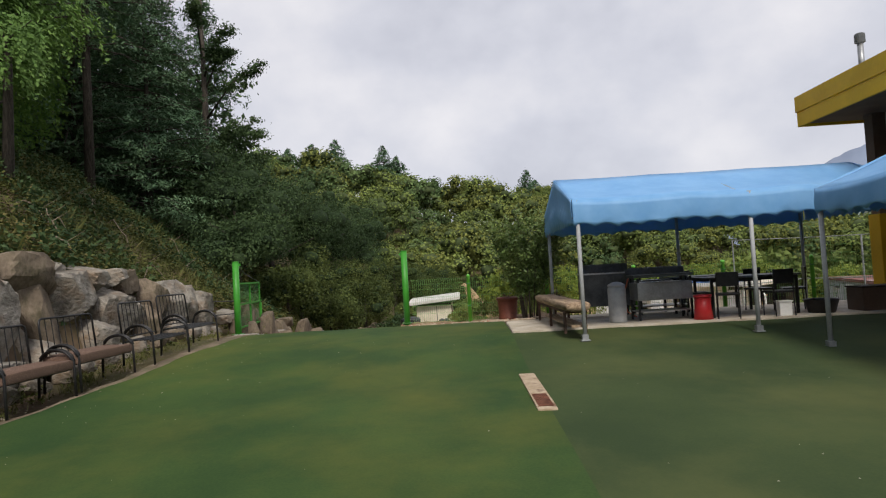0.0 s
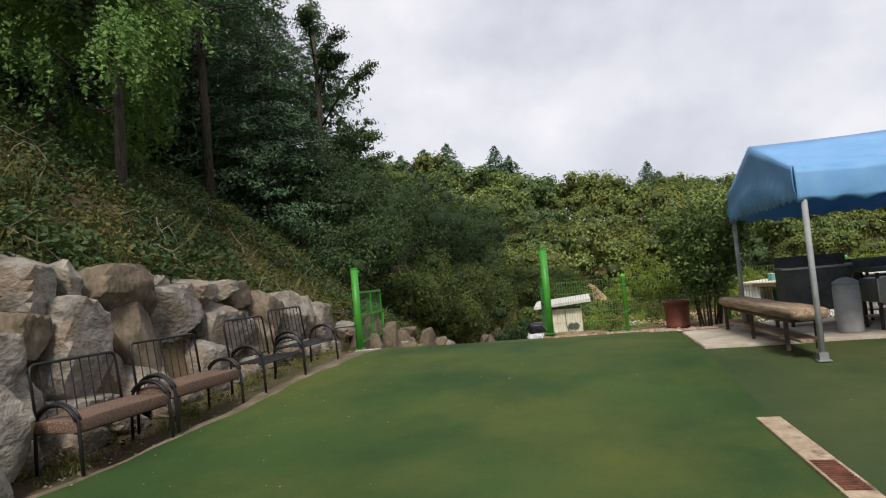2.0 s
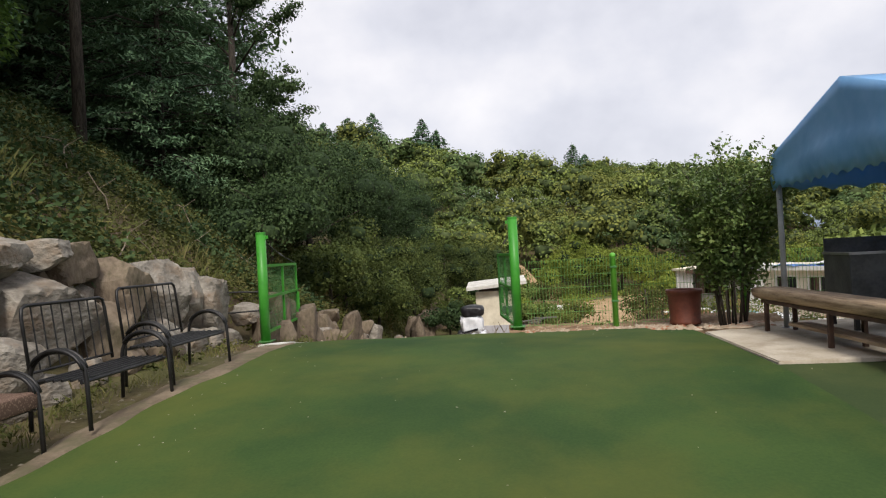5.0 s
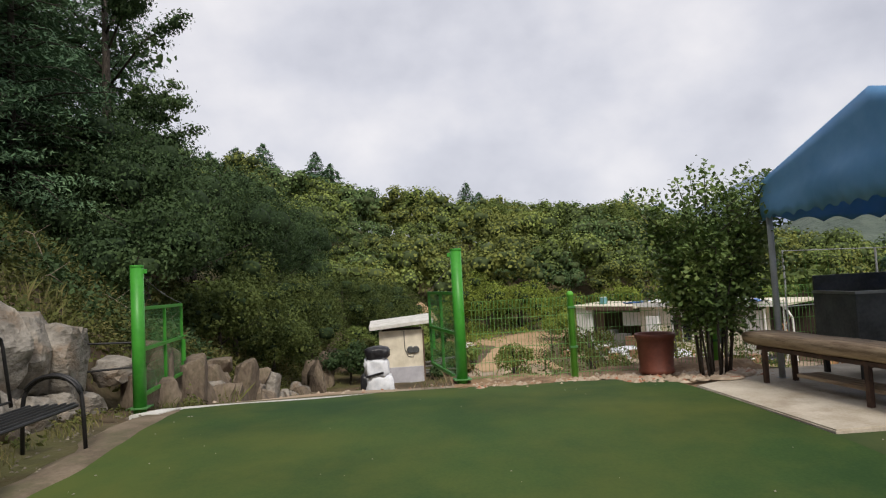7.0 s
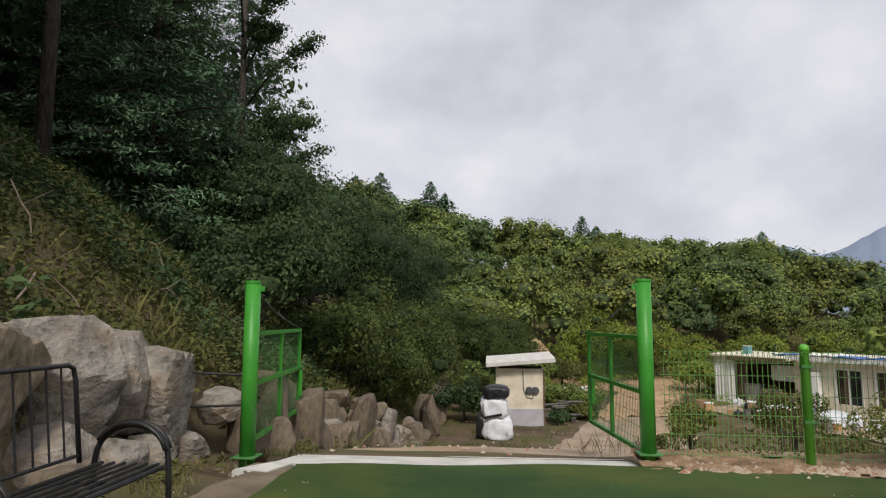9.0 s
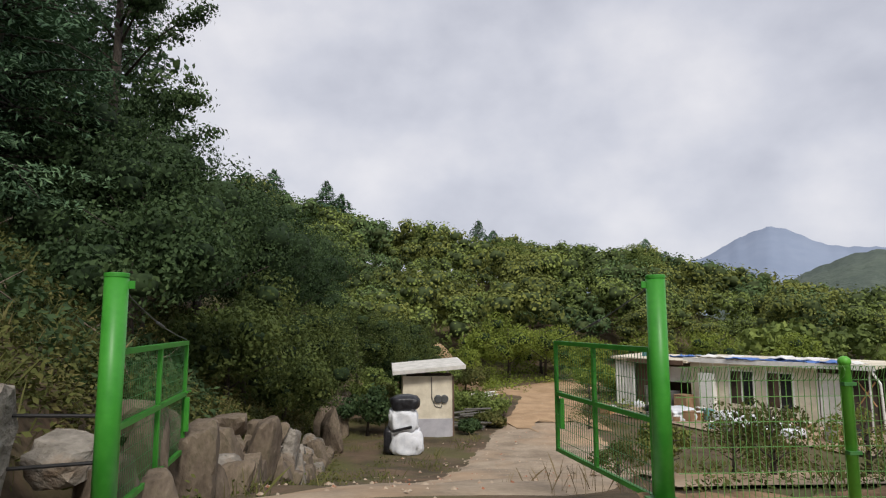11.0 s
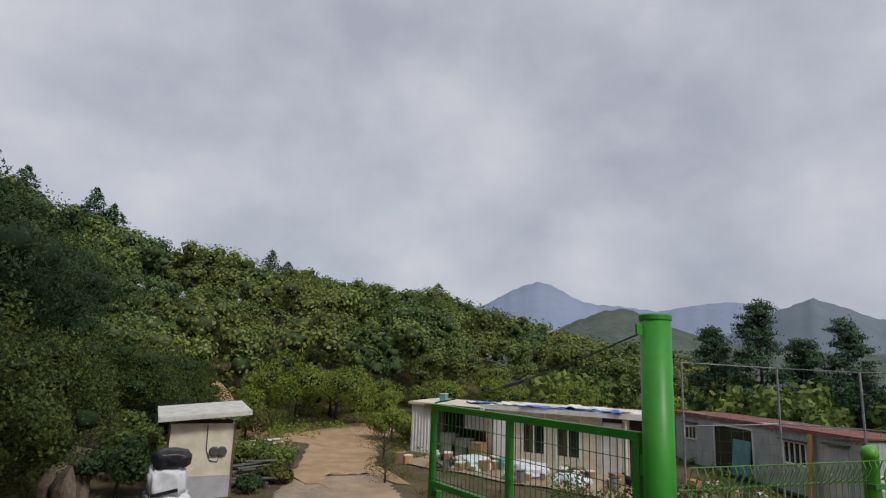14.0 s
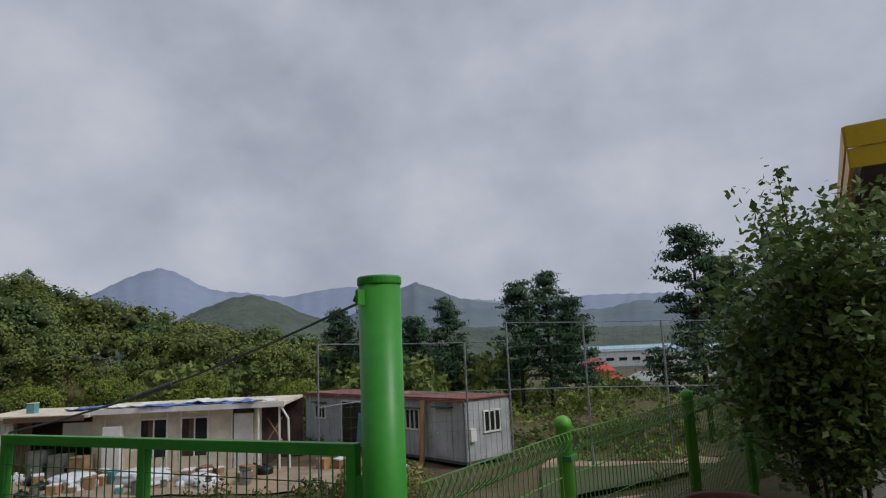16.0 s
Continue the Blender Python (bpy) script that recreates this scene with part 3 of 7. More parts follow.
def gate_leaf(hinge, end, top, bottom, post_top, label):
    """An open leaf: square-tube frame, welded mesh, hinges, latch and a stay cable to the post's top."""
    dx, dy = end[0] - hinge[0], end[1] - hinge[1]
    length = math.hypot(dx, dy)
    ang = math.degrees(math.atan2(dy, dx))
    t = thing("gate_leaf", label, "gate", (hinge[0], hinge[1], 0), ang, group="gate leaves")
    h = top - bottom
    mid_z = bottom + h * 0.52
    a = 0.11
    for z in (top - 0.02, mid_z, bottom + 0.02):
        part("rail", boxes((((length + a) / 2, 0, z), (length - a, 0.042, 0.045)), bevel=0.005), M_GREEN, t)
    for x in (a + 0.02, (length + a) / 2 + 0.05, length - 0.02):
        part("stile", boxes(((x, 0, (top + bottom) / 2), (0.042, 0.040, h)), bevel=0.005), M_GREEN, t)
    bm = bmesh.new()
    n = int((length - a) / 0.05)
    for i in range(1, n):
        x = a + (length - a) * i / n
        tube(bm, [(x, 0.012, bottom), (x, 0.012, top)], 0.0028, 4, False)
    for k in range(1, 9):
        z = bottom + h * k / 9
        tube(bm, [(a, 0.016, z), (length, 0.016, z)], 0.003, 4, False)
    part("wire_mesh", bm, M_GREEN_DARK, t, "green coated welded wire mesh")
    for z in (top - 0.16, bottom + 0.12):
        hg = part("hinge", boxes(((0.075, 0, z), (0.08, 0.03, 0.10)), ((0.075, -0.02, z + 0.05), (0.035, 0.035, 0.16)), bevel=0.004), M_GREEN, t)
    part("latch", boxes(((length - 0.06, -0.035, bottom + h * 0.34), (0.035, 0.05, 0.34)), ((length + 0.01, -0.035, mid_z + 0.02), (0.16, 0.02, 0.02)), bevel=0.004), M_GREEN, t, "green drop latch and slide bar")
    s = Vector((0.09, 0, post_top - 0.09))
    q = Vector((length - 0.03, 0, top + 0.01))
    run = [s.lerp(q, f) - Vector((0, 0, 0.05 * math.sin(math.pi * f))) for f in (0, 0.2, 0.4, 0.6, 0.8, 1)]
    bm = tubes((run, 0.0055), seg=6)
    part("stay_cable", bm, M_DARKMETAL, t, "twisted dark steel stay cable")
    part("turnbuckle", tubes(([s.lerp(q, 0.46) - Vector((0, 0, 0.05)), s.lerp(q, 0.56) - Vector((0, 0, 0.05))], 0.013), seg=8), M_DARKMETAL, t)
    part("hook", tubes(([s + Vector((-0.03, 0, 0.03)), s + Vector((0.0, 0, 0.05)), s + Vector((0.02, 0, 0.01)), s], 0.007), seg=8), M_DARKMETAL, t)
    return t


gate_post((-4.373, 12.997, 0.0), 1.757, 1)
gate_post((-0.305, 13.527, 0.0), 1.80, -1)
gate_leaf((-4.373, 12.997), (-4.60, 15.32), 1.235, 0.11, 1.757, "open green welded-mesh gate leaf beside the stone wall")
gate_leaf((-0.305, 13.527), (-0.57, 15.70), 1.20, -0.04, 1.80, "open green welded-mesh gate leaf beside the dirt track")


# ---------------------------------------------------------------- mesh fence
FENCE = [(-0.18, 13.52), (1.268, 13.467), (3.15, 13.15), (5.2, 12.98), (7.3, 13.0), (9.4, 13.05), (11.5, 13.1), (13.6, 13.2)]


def fence_run():
    t = thing("mesh_fence", "green welded mesh fence with rolled top between round posts", "fence")
    for i, (x, y) in enumerate(FENCE[1:], 1):
        m = M_POST_LIME
        p = part("fence_post", lathe([(0.044, -0.5), (0.044, 1.06), (0.05, 1.065), (0.05, 1.085), (0.044, 1.105), (0.028, 1.12), (0.008, 1.127)], 20), m, t, soft=True)
        p.location = (x, y, 0.0)
        for z in (0.35, 0.9):
            c = part("clip", boxes(((0, -0.03, z), (0.11, 0.05, 0.03)), bevel=0.004), M_GREEN_DARK, p)
    for (xa, ya), (xb, yb) in zip(FENCE, FENCE[1:]):
        d = math.hypot(xb - xa, yb - ya)
        bm = bmesh.new()
        n = max(2, int(d / 0.05))
        top = 1.06
        for k in range(1, n):
            x = d * k / n
            tube(bm, [(x, 0, -0.25), (x, 0, top - 0.10), (x, -0.035, top - 0.02), (x, -0.06, top - 0.012), (x, -0.075, top - 0.05), (x, -0.05, top - 0.10), (x, 0, top - 0.14)], 0.0034, 4, False)
        for z in (0.0, 0.2, 0.4, 0.6, 0.8, top - 0.13):
            tube(bm, [(0, 0.005, z), (d, 0.005, z)], 0.004, 4, False)
        tube(bm, [(0, -0.06, top - 0.012), (d, -0.06, top - 0.012)], 0.003, 4, False)
        ob = part("mesh_panel", bm, M_WIRE, t)
        ob.matrix_basis = pose(xa, ya, 0, 0, 0, math.degrees(math.atan2(yb - ya, xb - xa)))
    return t


fence_run()
rods = thing("guard_rail", "two black level pipes from the stone wall to the gate post", "rail")
for z, e2 in ((0.80, 0.02), (0.50, -0.02)):
    part("rod", tubes(([(-4.42, 13.0, z), (-5.0, 12.95, z + e2), (-5.55, 12.9, z + e2)], 0.013)), M_BLACK, rods)


# ---------------------------------------------------------------- benches
def bench(at, length, cushion, rz=0.0):
    lab = "black tubular bench with barred back and a brown spotted cushion" if cushion else "black tubular bench with barred back and bare slatted seat"
    t = thing("bench", lab, "bench", at, rz, group="benches along the stone wall")
    r = 0.014
    for y in (0.03, length - 0.03):
        arch = [(0.50, y, 0.0), (0.485, y, 0.30)]
        for k in range(0, 13):
            a = math.pi * k / 12
            arch.append((0.255 + 0.225 * math.cos(a), y, 0.37 + 0.19 * math.sin(a)))
        arch += [(0.025, y, 0.30), (0.02, y, 0.0)]
        part("arm_frame", tubes((arch, 0.017)), M_BLACK, t, soft=True)
        bm = bmesh.new()
        for o in (-0.028, 0.028):
            tube(bm, [(p[0], p[1] + o, p[2] + 0.012) for p in arch[3:13]], 0.013, 8)
        part("armrest", bm, M_BLACK, t, soft=True)
    y0, y1 = 0.10, length - 0.10
    lean = lambda z: -0.02 - 0.13 * (z - 0.36)
    ring = [(lean(0.36), y0, 0.36), (lean(0.80), y0, 0.80), (lean(0.86), y0 + 0.015, 0.865), (lean(0.885), y0 + 0.06, 0.885), (lean(0.885), y1 - 0.06, 0.885), (lean(0.86), y1 - 0.015, 0.865), (lean(0.80), y1, 0.80), (lean(0.36), y1, 0.36)]
    part("back_frame", tubes((ring, r)), M_BLACK, t, soft=True)
    part("back_rail", tubes(([(lean(0.40), y0, 0.40), (lean(0.40), y1, 0.40)], 0.010)), M_BLACK, t)
    nbar = 9
    for k in range(1, nbar):
        y = y0 + (y1 - y0) * k / nbar
        part("back_bar", tubes(([(lean(0.40), y, 0.40), (lean(0.885), y, 0.885)], 0.0062), seg=6), M_BLACK, t)
    for x in (0.06, 0.44):
        part("seat_rail", tubes(([(x, 0.03, 0.335), (x, length - 0.03, 0.335)], 0.014)), M_BLACK, t)
    if cushion:
        bm = bmesh.new()
        box(bm, (0.25, length / 2, 0.392), (0.46, length - 0.02, 0.095), bevel=0.03)
        bmesh.ops.subdivide_edges(bm, edges=bm.edges[:], cuts=2, use_grid_fill=True)
        for v in bm.verts:
            v.co.z += 0.008 * noise.noise(v.co * 5) + (0.012 * math.sin(math.pi * v.co.y / length) if v.co.z > 0.4 else -0.012)
        part("seat_cushion", bm, M_CUSHION, t, "brown spotted padded cushion", soft=True)
    else:
        for k in range(6):
            x = 0.08 + 0.068 * k
            part("seat_slat", tubes(([(x, 0.03, 0.352), (x, length - 0.03, 0.352)], 0.010), seg=6), M_BLACK, t)
        for y in (length * 0.33, length * 0.66):
            part("cross_bar", boxes(((0.25, y, 0.335), (0.40, 0.03, 0.012))), M_BLACK, t)
    return t


for bx, by, bl, cush in ((-4.64, 5.05, 1.28, True), (-4.58, 6.33, 1.36, True), (-4.40, 7.95, 1.24, False), (-4.46, 9.32, 1.32, False)):
    bench((bx, by, float(floor_z(by + bl / 2)) + 0.006), bl, cush, -1.2).scale = (1.08, 1.0, 1.14)


# ---------------------------------------------------------------- drain in the floor
def drain():
    t = thing("floor_drain", "concrete drain channel strip with a rusty grate in the floor", "drain", (1.865, 5.3, float(floor_z(5.3))), 0)
    part("channel_cover", boxes(((0, 0.34, -0.008), (0.20, 1.16, 0.05)), ((0, -0.86, -0.014), (0.20, 0.12, 0.05)), bevel=0.01), M_DRAIN, t)
    for x in (-0.09, 0.09):
        part("grate_frame", boxes(((x, -0.52, -0.006), (0.022, 0.56, 0.04)), bevel=0.004), M_DRAIN, t)
    part("pit", boxes(((0, -0.52, -0.05), (0.16, 0.56, 0.03))), M_INTERIOR, t)
    for k in range(14):
        part("grate_bar", boxes(((0, -0.78 + 0.04 * k, 0.004), (0.16, 0.018, 0.022))), M_RUST, t)
    t.matrix_basis = pose(1.93, 5.3, float(floor_z(5.3)) + 0.004, 1.25, 0, 1.0)
    return t


drain()


# ---------------------------------------------------------------- tents
def cloth(bm, rows):
    """Faces between rows of equal numbers of points."""
    vr = [[bm.verts.new(p) for p in row] for row in rows]
    for a, b in zip(vr, vr[1:]):
        for k in range(len(a) - 1):
            bm.faces.new((a[k], a[k + 1], b[k + 1], b[k]))


def tent(name_label, length, width, eave, ridge, drop, at, rz, posts, base):
    """Ridge along +x. Roof cloth with sagging scalloped valance all round, on galvanised posts."""
    t = thing("party_tent", name_label, "tent", at, rz, group="blue tents")
    n = 48
    xs = [length * k / n for k in range(n + 1)]
    sag = lambda x: 0.035 * abs(math.sin(math.pi * x / (length / 3)))
    for side in (0, 1):
        y_e = 0 if side == 0 else width
        sgn = -1 if side == 0 else 1
        bm = bmesh.new()
        rows = []
        for j in range(7):
            f = j / 6
            rows.append([(x, y_e + (width / 2 - y_e) * f, eave + (ridge - eave) * f - (sag(x) + 0.05 * math.sin(math.pi * f)) * (1 - f * 0.7)) for x in xs])
        cloth(bm, rows)
        part("roof_cloth", bm, M_TENT, t, soft=True).modifiers.new("thick", "SOLIDIFY").thickness = 0.006
        bm = bmesh.new()
        rows = []
        n2 = 160
        for j in range(6):
            f = j / 5
            row = []
            for k in range(n2 + 1):
                x = length * k / n2
                scal = 0.055 * abs(math.sin(math.pi * x / 0.36)) if j == 5 else 0
                fold = 0.012 * math.sin(x * 4.1 + f * 2) + 0.008 * math.sin(x * 11 + f * 4)
                row.append((x, y_e + sgn * (0.01 + 0.05 * f * (1 - f) + fold * f), eave - sag(x) - drop * f + scal))
            rows.append(row)
        cloth(bm, rows)
        part("valance", bm, M_TENT, t, soft=True).modifiers.new("thick", "SOLIDIFY").thickness = 0.005
    for xe, sgn in ((0, -1), (length, 1)):
        bm = bmesh.new()
        rows = []
        n3 = 60
        for j in range(8):
            f = j / 7
            row = []
            for k in range(n3 + 1):
                u = k / n3
                y = width * u
                top = eave + (ridge - eave) * (1 - abs(2 * u - 1))
                bot = eave - drop + (0.06 * abs(math.sin(math.pi * y / 0.20)))
                crease = 0.05 * math.exp(-((f - 0.72) * 7) ** 2) * math.sin(math.pi * u) + 0.02 * math.sin(u * 17 + f * 5) * f
                row.append((xe + sgn * (0.012 + crease), y, top + (bot - top) * f))
            rows.append(row)
        cloth(bm, rows)
        part("gable_cloth", bm, M_TENT, t, soft=True).modifiers.new("thick", "SOLIDIFY").thickness = 0.005
    for px, py in posts:
        p = part("post", tubes(([(px, py, base), (px, py, eave - 0.02)], 0.034), seg=12), M_PIPE_GREY, t, soft=True)
        part("post_foot", boxes(((px, py, base + 0.05), (0.10, 0.10, 0.10)), ((px, py, base + 0.008), (0.15, 0.15, 0.016)), bevel=0.004), M_GALV, p)
    for y in (0.02, width - 0.02):
        part("eave_pipe", tubes(([(0.02, y, eave - 0.05), (length - 0.02, y, eave - 0.05)], 0.02)), M_GALV, t)
    part("ridge_pipe", tubes(([(0.02, width / 2, ridge - 0.06), (length - 0.02, width / 2, ridge - 0.06)], 0.02)), M_GALV, t)
    for x in (0.05, length / 2, length - 0.05):
        part("rafter", tubes(([(x, 0.02, eave - 0.06), (x, width / 2, ridge - 0.08), (x, width - 0.02, eave - 0.06)], 0.018)), M_GALV, t)
    return t


tent("large pale blue tarpaulin tent on galvanised posts over the slab", 5.5, 3.35, 2.27, 2.84, 0.44, (3.0, 8.24, 0), 0,
     [(0.08, 0.02), (2.85, 0.02), (5.42, 0.02), (0.06, 3.33), (2.8, 3.33), (5.42, 3.33)], -0.02)
tent("blue tarpaulin tent on thin posts standing on the green floor", 4.6, 3.0, 2.10, 2.72, 0.37, (6.22, 7.05, 0), -90,
     [(0.03, 0.03), (4.5, 0.03), (0.05, 2.97), (4.5, 2.97)], -0.15)


# ---------------------------------------------------------------- yellow-edged building
def lodge():
    t = thing("lodge_building", "lodge with wide flat roof, yellow fascia and brown walls", "building", (8.55, 11.5, 0))
    part("roof_slab", boxes(((4.2, -8.2, 4.20), (8.30, 16.3, 0.50))), M_WHITE, t)
    part("soffit", boxes(((4.2, -8.2, 3.93), (8.2, 16.2, 0.03))), M_BROWN, t, "brown boarded soffit")
    for z0, z1, o in ((3.88, 4.17, 0.0), (4.185, 4.52, -0.025)):
        part("fascia_board", boxes(((-0.02 + o, -8.2, (z0 + z1) / 2), (0.05, 16.5 - o, z1 - z0)), bevel=0.006), M_YELLOW, t)
        part("fascia_board", boxes(((4.2, 0.05 - o, (z0 + z1) / 2), (8.45, 0.05, z1 - z0)), bevel=0.006), M_YELLOW, t)
    part("wall", boxes(((4.9, -8.0, 1.95), (6.6, 14.2, 3.96))), M_BROWN, t)
    part("pillar", boxes(((1.12, -0.62, 2.9), (0.26, 0.26, 2.05)), bevel=0.01), M_BROWN, t, "dark brown upper pillar")
    part("pillar_base", boxes(((1.12, -0.62, 0.94), (0.34, 0.34, 1.88)), bevel=0.01), M_YELLOW, t, "yellow painted lower pillar")
    part("downpipe", tubes(([(1.34, -0.72, 3.92), (1.30, -0.70, 3.4), (1.34, -0.70, 2.9), (1.34, -0.70, 0.1)], 0.05)), M_WHITE, t, soft=True)
    for y in (-2.4, -5.4, -8.4):
        w = part("window", boxes(((1.585, y, 1.75), (0.04, 1.6, 1.2))), M_GLASS, t, "dark window in white frame")
        part("window_frame", boxes(((1.57, y, 2.38), (0.06, 1.72, 0.07)), ((1.57, y, 1.12), (0.09, 1.72, 0.07)), ((1.57, y - 0.83, 1.75), (0.06, 0.06, 1.2)), ((1.57, y + 0.83, 1.75), (0.06, 0.06, 1.2)), ((1.57, y, 1.75), (0.05, 0.05, 1.2))), M_WHITE, w)
    ch = part("flue_pipe", tubes(([(0.65, -1.1, 4.44), (0.65, -1.1, 5.25)], 0.055), seg=14), M_GALV, t, soft=True)
    part("flue_cap", lathe([(0.05, 5.22), (0.095, 5.24), (0.095, 5.40), (0.07, 5.42), (0.01, 5.44)], 14), M_DARKMETAL, ch).location = (0.65, -1.1, 0)
    return t


lodge()


# ---------------------------------------------------------------- under the tent
def log_bench():
    t = thing("log_bench", "long weathered half-log bench on a low steel frame", "bench", (2.95, 9.85, 0.075), 2.0)
    bm = bmesh.new()
    n, m2 = 30, 18
    rings = []
    for i in range(n + 1):
        y = -1.6 + 3.45 * i / n
        wob = 1 + 0.04 * noise.noise(Vector((y * 1.7, 3, 0)))
        endf = min(1.0, 0.90 + 0.1 * min(i, n - i) / 2)
        ring = []
        for k in range(m2):
            a = 2 * math.pi * k / m2
            x, z = math.cos(a), math.sin(a)
            x = math.copysign(abs(x) ** 0.6, x) * 0.215 * wob
            z = (math.copysign(abs(z) ** 0.45, z) * 0.06 if z > 0 else math.copysign(abs(z) ** 0.7, z) * 0.10)
            ring.append(bm.verts.new((x * endf, y, 0.47 + z * endf + 0.008 * noise.noise(Vector((x * 6, y * 2, z * 9))))))
        rings.append(ring)
    for a, b in zip(rings, rings[1:]):
        for k in range(m2):
            bm.faces.new((a[k], a[(k + 1) % m2], b[(k + 1) % m2], b[k]))
    bm.faces.new(rings[0])
    bm.faces.new(rings[-1][::-1])
    part("log_seat", bm, M_WOOD, t, soft=True)
    for x in (-0.16, 0.16):
        part("side_rail", boxes(((x, 0.12, 0.365), (0.04, 3.0, 0.04)), bevel=0.004), M_RUST_DARK, t)
    for y in (-1.25, 0.12, 1.5):
        for x in (-0.17, 0.17):
            part("leg", boxes(((x, y, 0.18), (0.045, 0.045, 0.36)), bevel=0.004), M_RUST_DARK, t)
        part("cross_bar", boxes(((0, y, 0.35), (0.36, 0.04, 0.035))), M_RUST_DARK, t)
    part("lower_plank", boxes(((0.02, -0.2, 0.13), (0.26, 2.6, 0.035)), bevel=0.006), M_WOOD, t)
    return t


log_bench()


def trough(at, sx, sy, h, rz, label):
    t = thing("metal_trough", label, "trough", at, rz)
    bm = bmesh.new()
    th = 0.02
    z0 = 0.25
    for c, s in (((0, -sy / 2, (h + z0) / 2), (sx, th, h - z0)), ((0, sy / 2, (h + z0) / 2 + 0.05), (sx, th, h - z0 + 0.1)), ((-sx / 2, 0, (h + z0) / 2), (th, sy, h - z0)), ((sx / 2, 0, (h + z0) / 2), (th, sy, h - z0)), ((0, 0, z0 + 0.02), (sx, sy, th))):
        box(bm, c, s, bevel=0.004)
    part("tank", bm, M_DARKMETAL, t)
    part("rim", boxes(((0, -sy / 2, h), (sx + 0.05, 0.05, 0.03)), ((-sx / 2, 0, h), (0.05, sy, 0.03)), ((sx / 2, 0, h), (0.05, sy, 0.03))), M_STEEL, t)
    part("splash_back", boxes(((0, sy / 2, h + 0.08), (sx, 0.03, 0.22)), bevel=0.005), M_DARKMETAL, t)
    for x in (-sx / 2 + 0.05, sx / 2 - 0.05):
        for y in (-sy / 2 + 0.05, sy / 2 - 0.05):
            part("leg", boxes(((x, y, z0 / 2), (0.05, 0.05, z0))), M_BLACK, t)
    return t


trough((4.15, 11.35, 0.075), 1.05, 0.75, 0.92, -6, "dark grey sheet-metal wash trough with raised back under the tent")


def gas_bin(at):
    t = thing("round_bin", "pale grey tall round bin standing on the slab", "bin", at)
    part("body", lathe([(0.15, 0.0), (0.165, 0.02), (0.17, 0.62), (0.155, 0.68)], 24), M_PIPE_GREY, t, soft=True)
    part("lid", lathe([(0.165, 0.68), (0.165, 0.71), (0.10, 0.75), (0.03, 0.77)], 24), M_PIPE_GREY, t, soft=True)
    return t


gas_bin((4.05, 10.0, 0.075))


def grill(at, rz, label):
    t = thing("barbecue_grill", label, "grill", at, rz, group="grills under the tent")
    part("fire_box", boxes(((0, 0, 0.55), (1.05, 0.5, 0.34)), bevel=0.02), M_STEEL, t, "dull stainless fire box")
    part("hood", boxes(((0, 0.06, 0.84), (1.16, 0.5, 0.06)), ((0, 0.26, 0.92), (1.16, 0.04, 0.14)), bevel=0.012), M_DARKMETAL, t)
    for x in (-0.50, 0.50):
        for y in (-0.22, 0.22):
            part("leg", boxes(((x, y, 0.40), (0.035, 0.035, 0.80))), M_BLACK, t)
    part("shelf", boxes(((0, 0, 0.17), (1.02, 0.46, 0.025))), M_STEEL, t)
    part("handle", tubes(([(-0.4, -0.28, 0.72), (0.4, -0.28, 0.72)], 0.012)), M_STEEL, t)
    return t


grill((4.95, 10.25, 0.075), 3, "stainless barbecue grill with dark hood on thin legs")
grill((5.35, 11.55, 0.075), 3, "soot-dark barbecue grill against the fence side")


def table(at, sx, sy, rz, label):
    t = thing("table", label, "table", at, rz, group="dark tables under the tent")
    part("tabletop", boxes(((0, 0, 0.735), (sx, sy, 0.035)), bevel=0.008), M_DARKMETAL, t)
    part("apron", boxes(((0, -sy / 2 + 0.05, 0.69), (sx - 0.1, 0.02, 0.06)), ((0, sy / 2 - 0.05, 0.69), (sx - 0.1, 0.02, 0.06))), M_BLACK, t)
    for x in (-sx / 2 + 0.07, sx / 2 - 0.07):
        for y in (-sy / 2 + 0.07, sy / 2 - 0.07):
            part("leg", boxes(((x, y, 0.36), (0.045, 0.045, 0.72)), bevel=0.004), M_BLACK, t)
    return t


table((6.55, 10.25, 0.075), 1.75, 0.85, 4, "long dark metal table under the tent")
table((6.3, 11.5, 0.075), 1.7, 0.75, 2, "second dark metal table behind under the tent")


def chair(at, rz):
    t = thing("chair", "black metal-framed chair tucked beside the table", "chair", at, rz, group="chairs round the tables")
    part("seat", boxes(((0, 0, 0.44), (0.40, 0.40, 0.04)), bevel=0.012), M_BLACK, t)
    part("backrest", boxes(((0, 0.20, 0.72), (0.38, 0.025, 0.26)), bevel=0.01), M_BLACK, t)
    for x in (-0.18, 0.18):
        part("leg", tubes(([(x, -0.18, 0.0), (x, -0.17, 0.43)], 0.012)), M_BLACK, t)
        part("leg", tubes(([(x, 0.21, 0.0), (x, 0.18, 0.43), (x, 0.21, 0.84)], 0.012)), M_BLACK, t)
    return t


first_chair = chair((6.0, 9.72, 0.075), 160)
for cx, cy, cr in ((6.9, 9.7, 185), (7.15, 10.95, 10), (5.75, 10.6, 80), (7.6, 10.5, 250)):
    copy_thing(first_chair, pose(cx, cy, 0.075, 0, 0, cr))


def stool(at):
    t = thing("stool", "red plastic stool beside the dark table", "stool", at)
    part("seat", lathe([(0.15, 0.40), (0.165, 0.42), (0.16, 0.45), (0.05, 0.46)], 20), M_RED, t, soft=True)
    part("body", lathe([(0.17, 0.0), (0.15, 0.2), (0.14, 0.40)], 20), M_RED, t, soft=True)
    return t


stool((5.55, 9.75, 0.075))


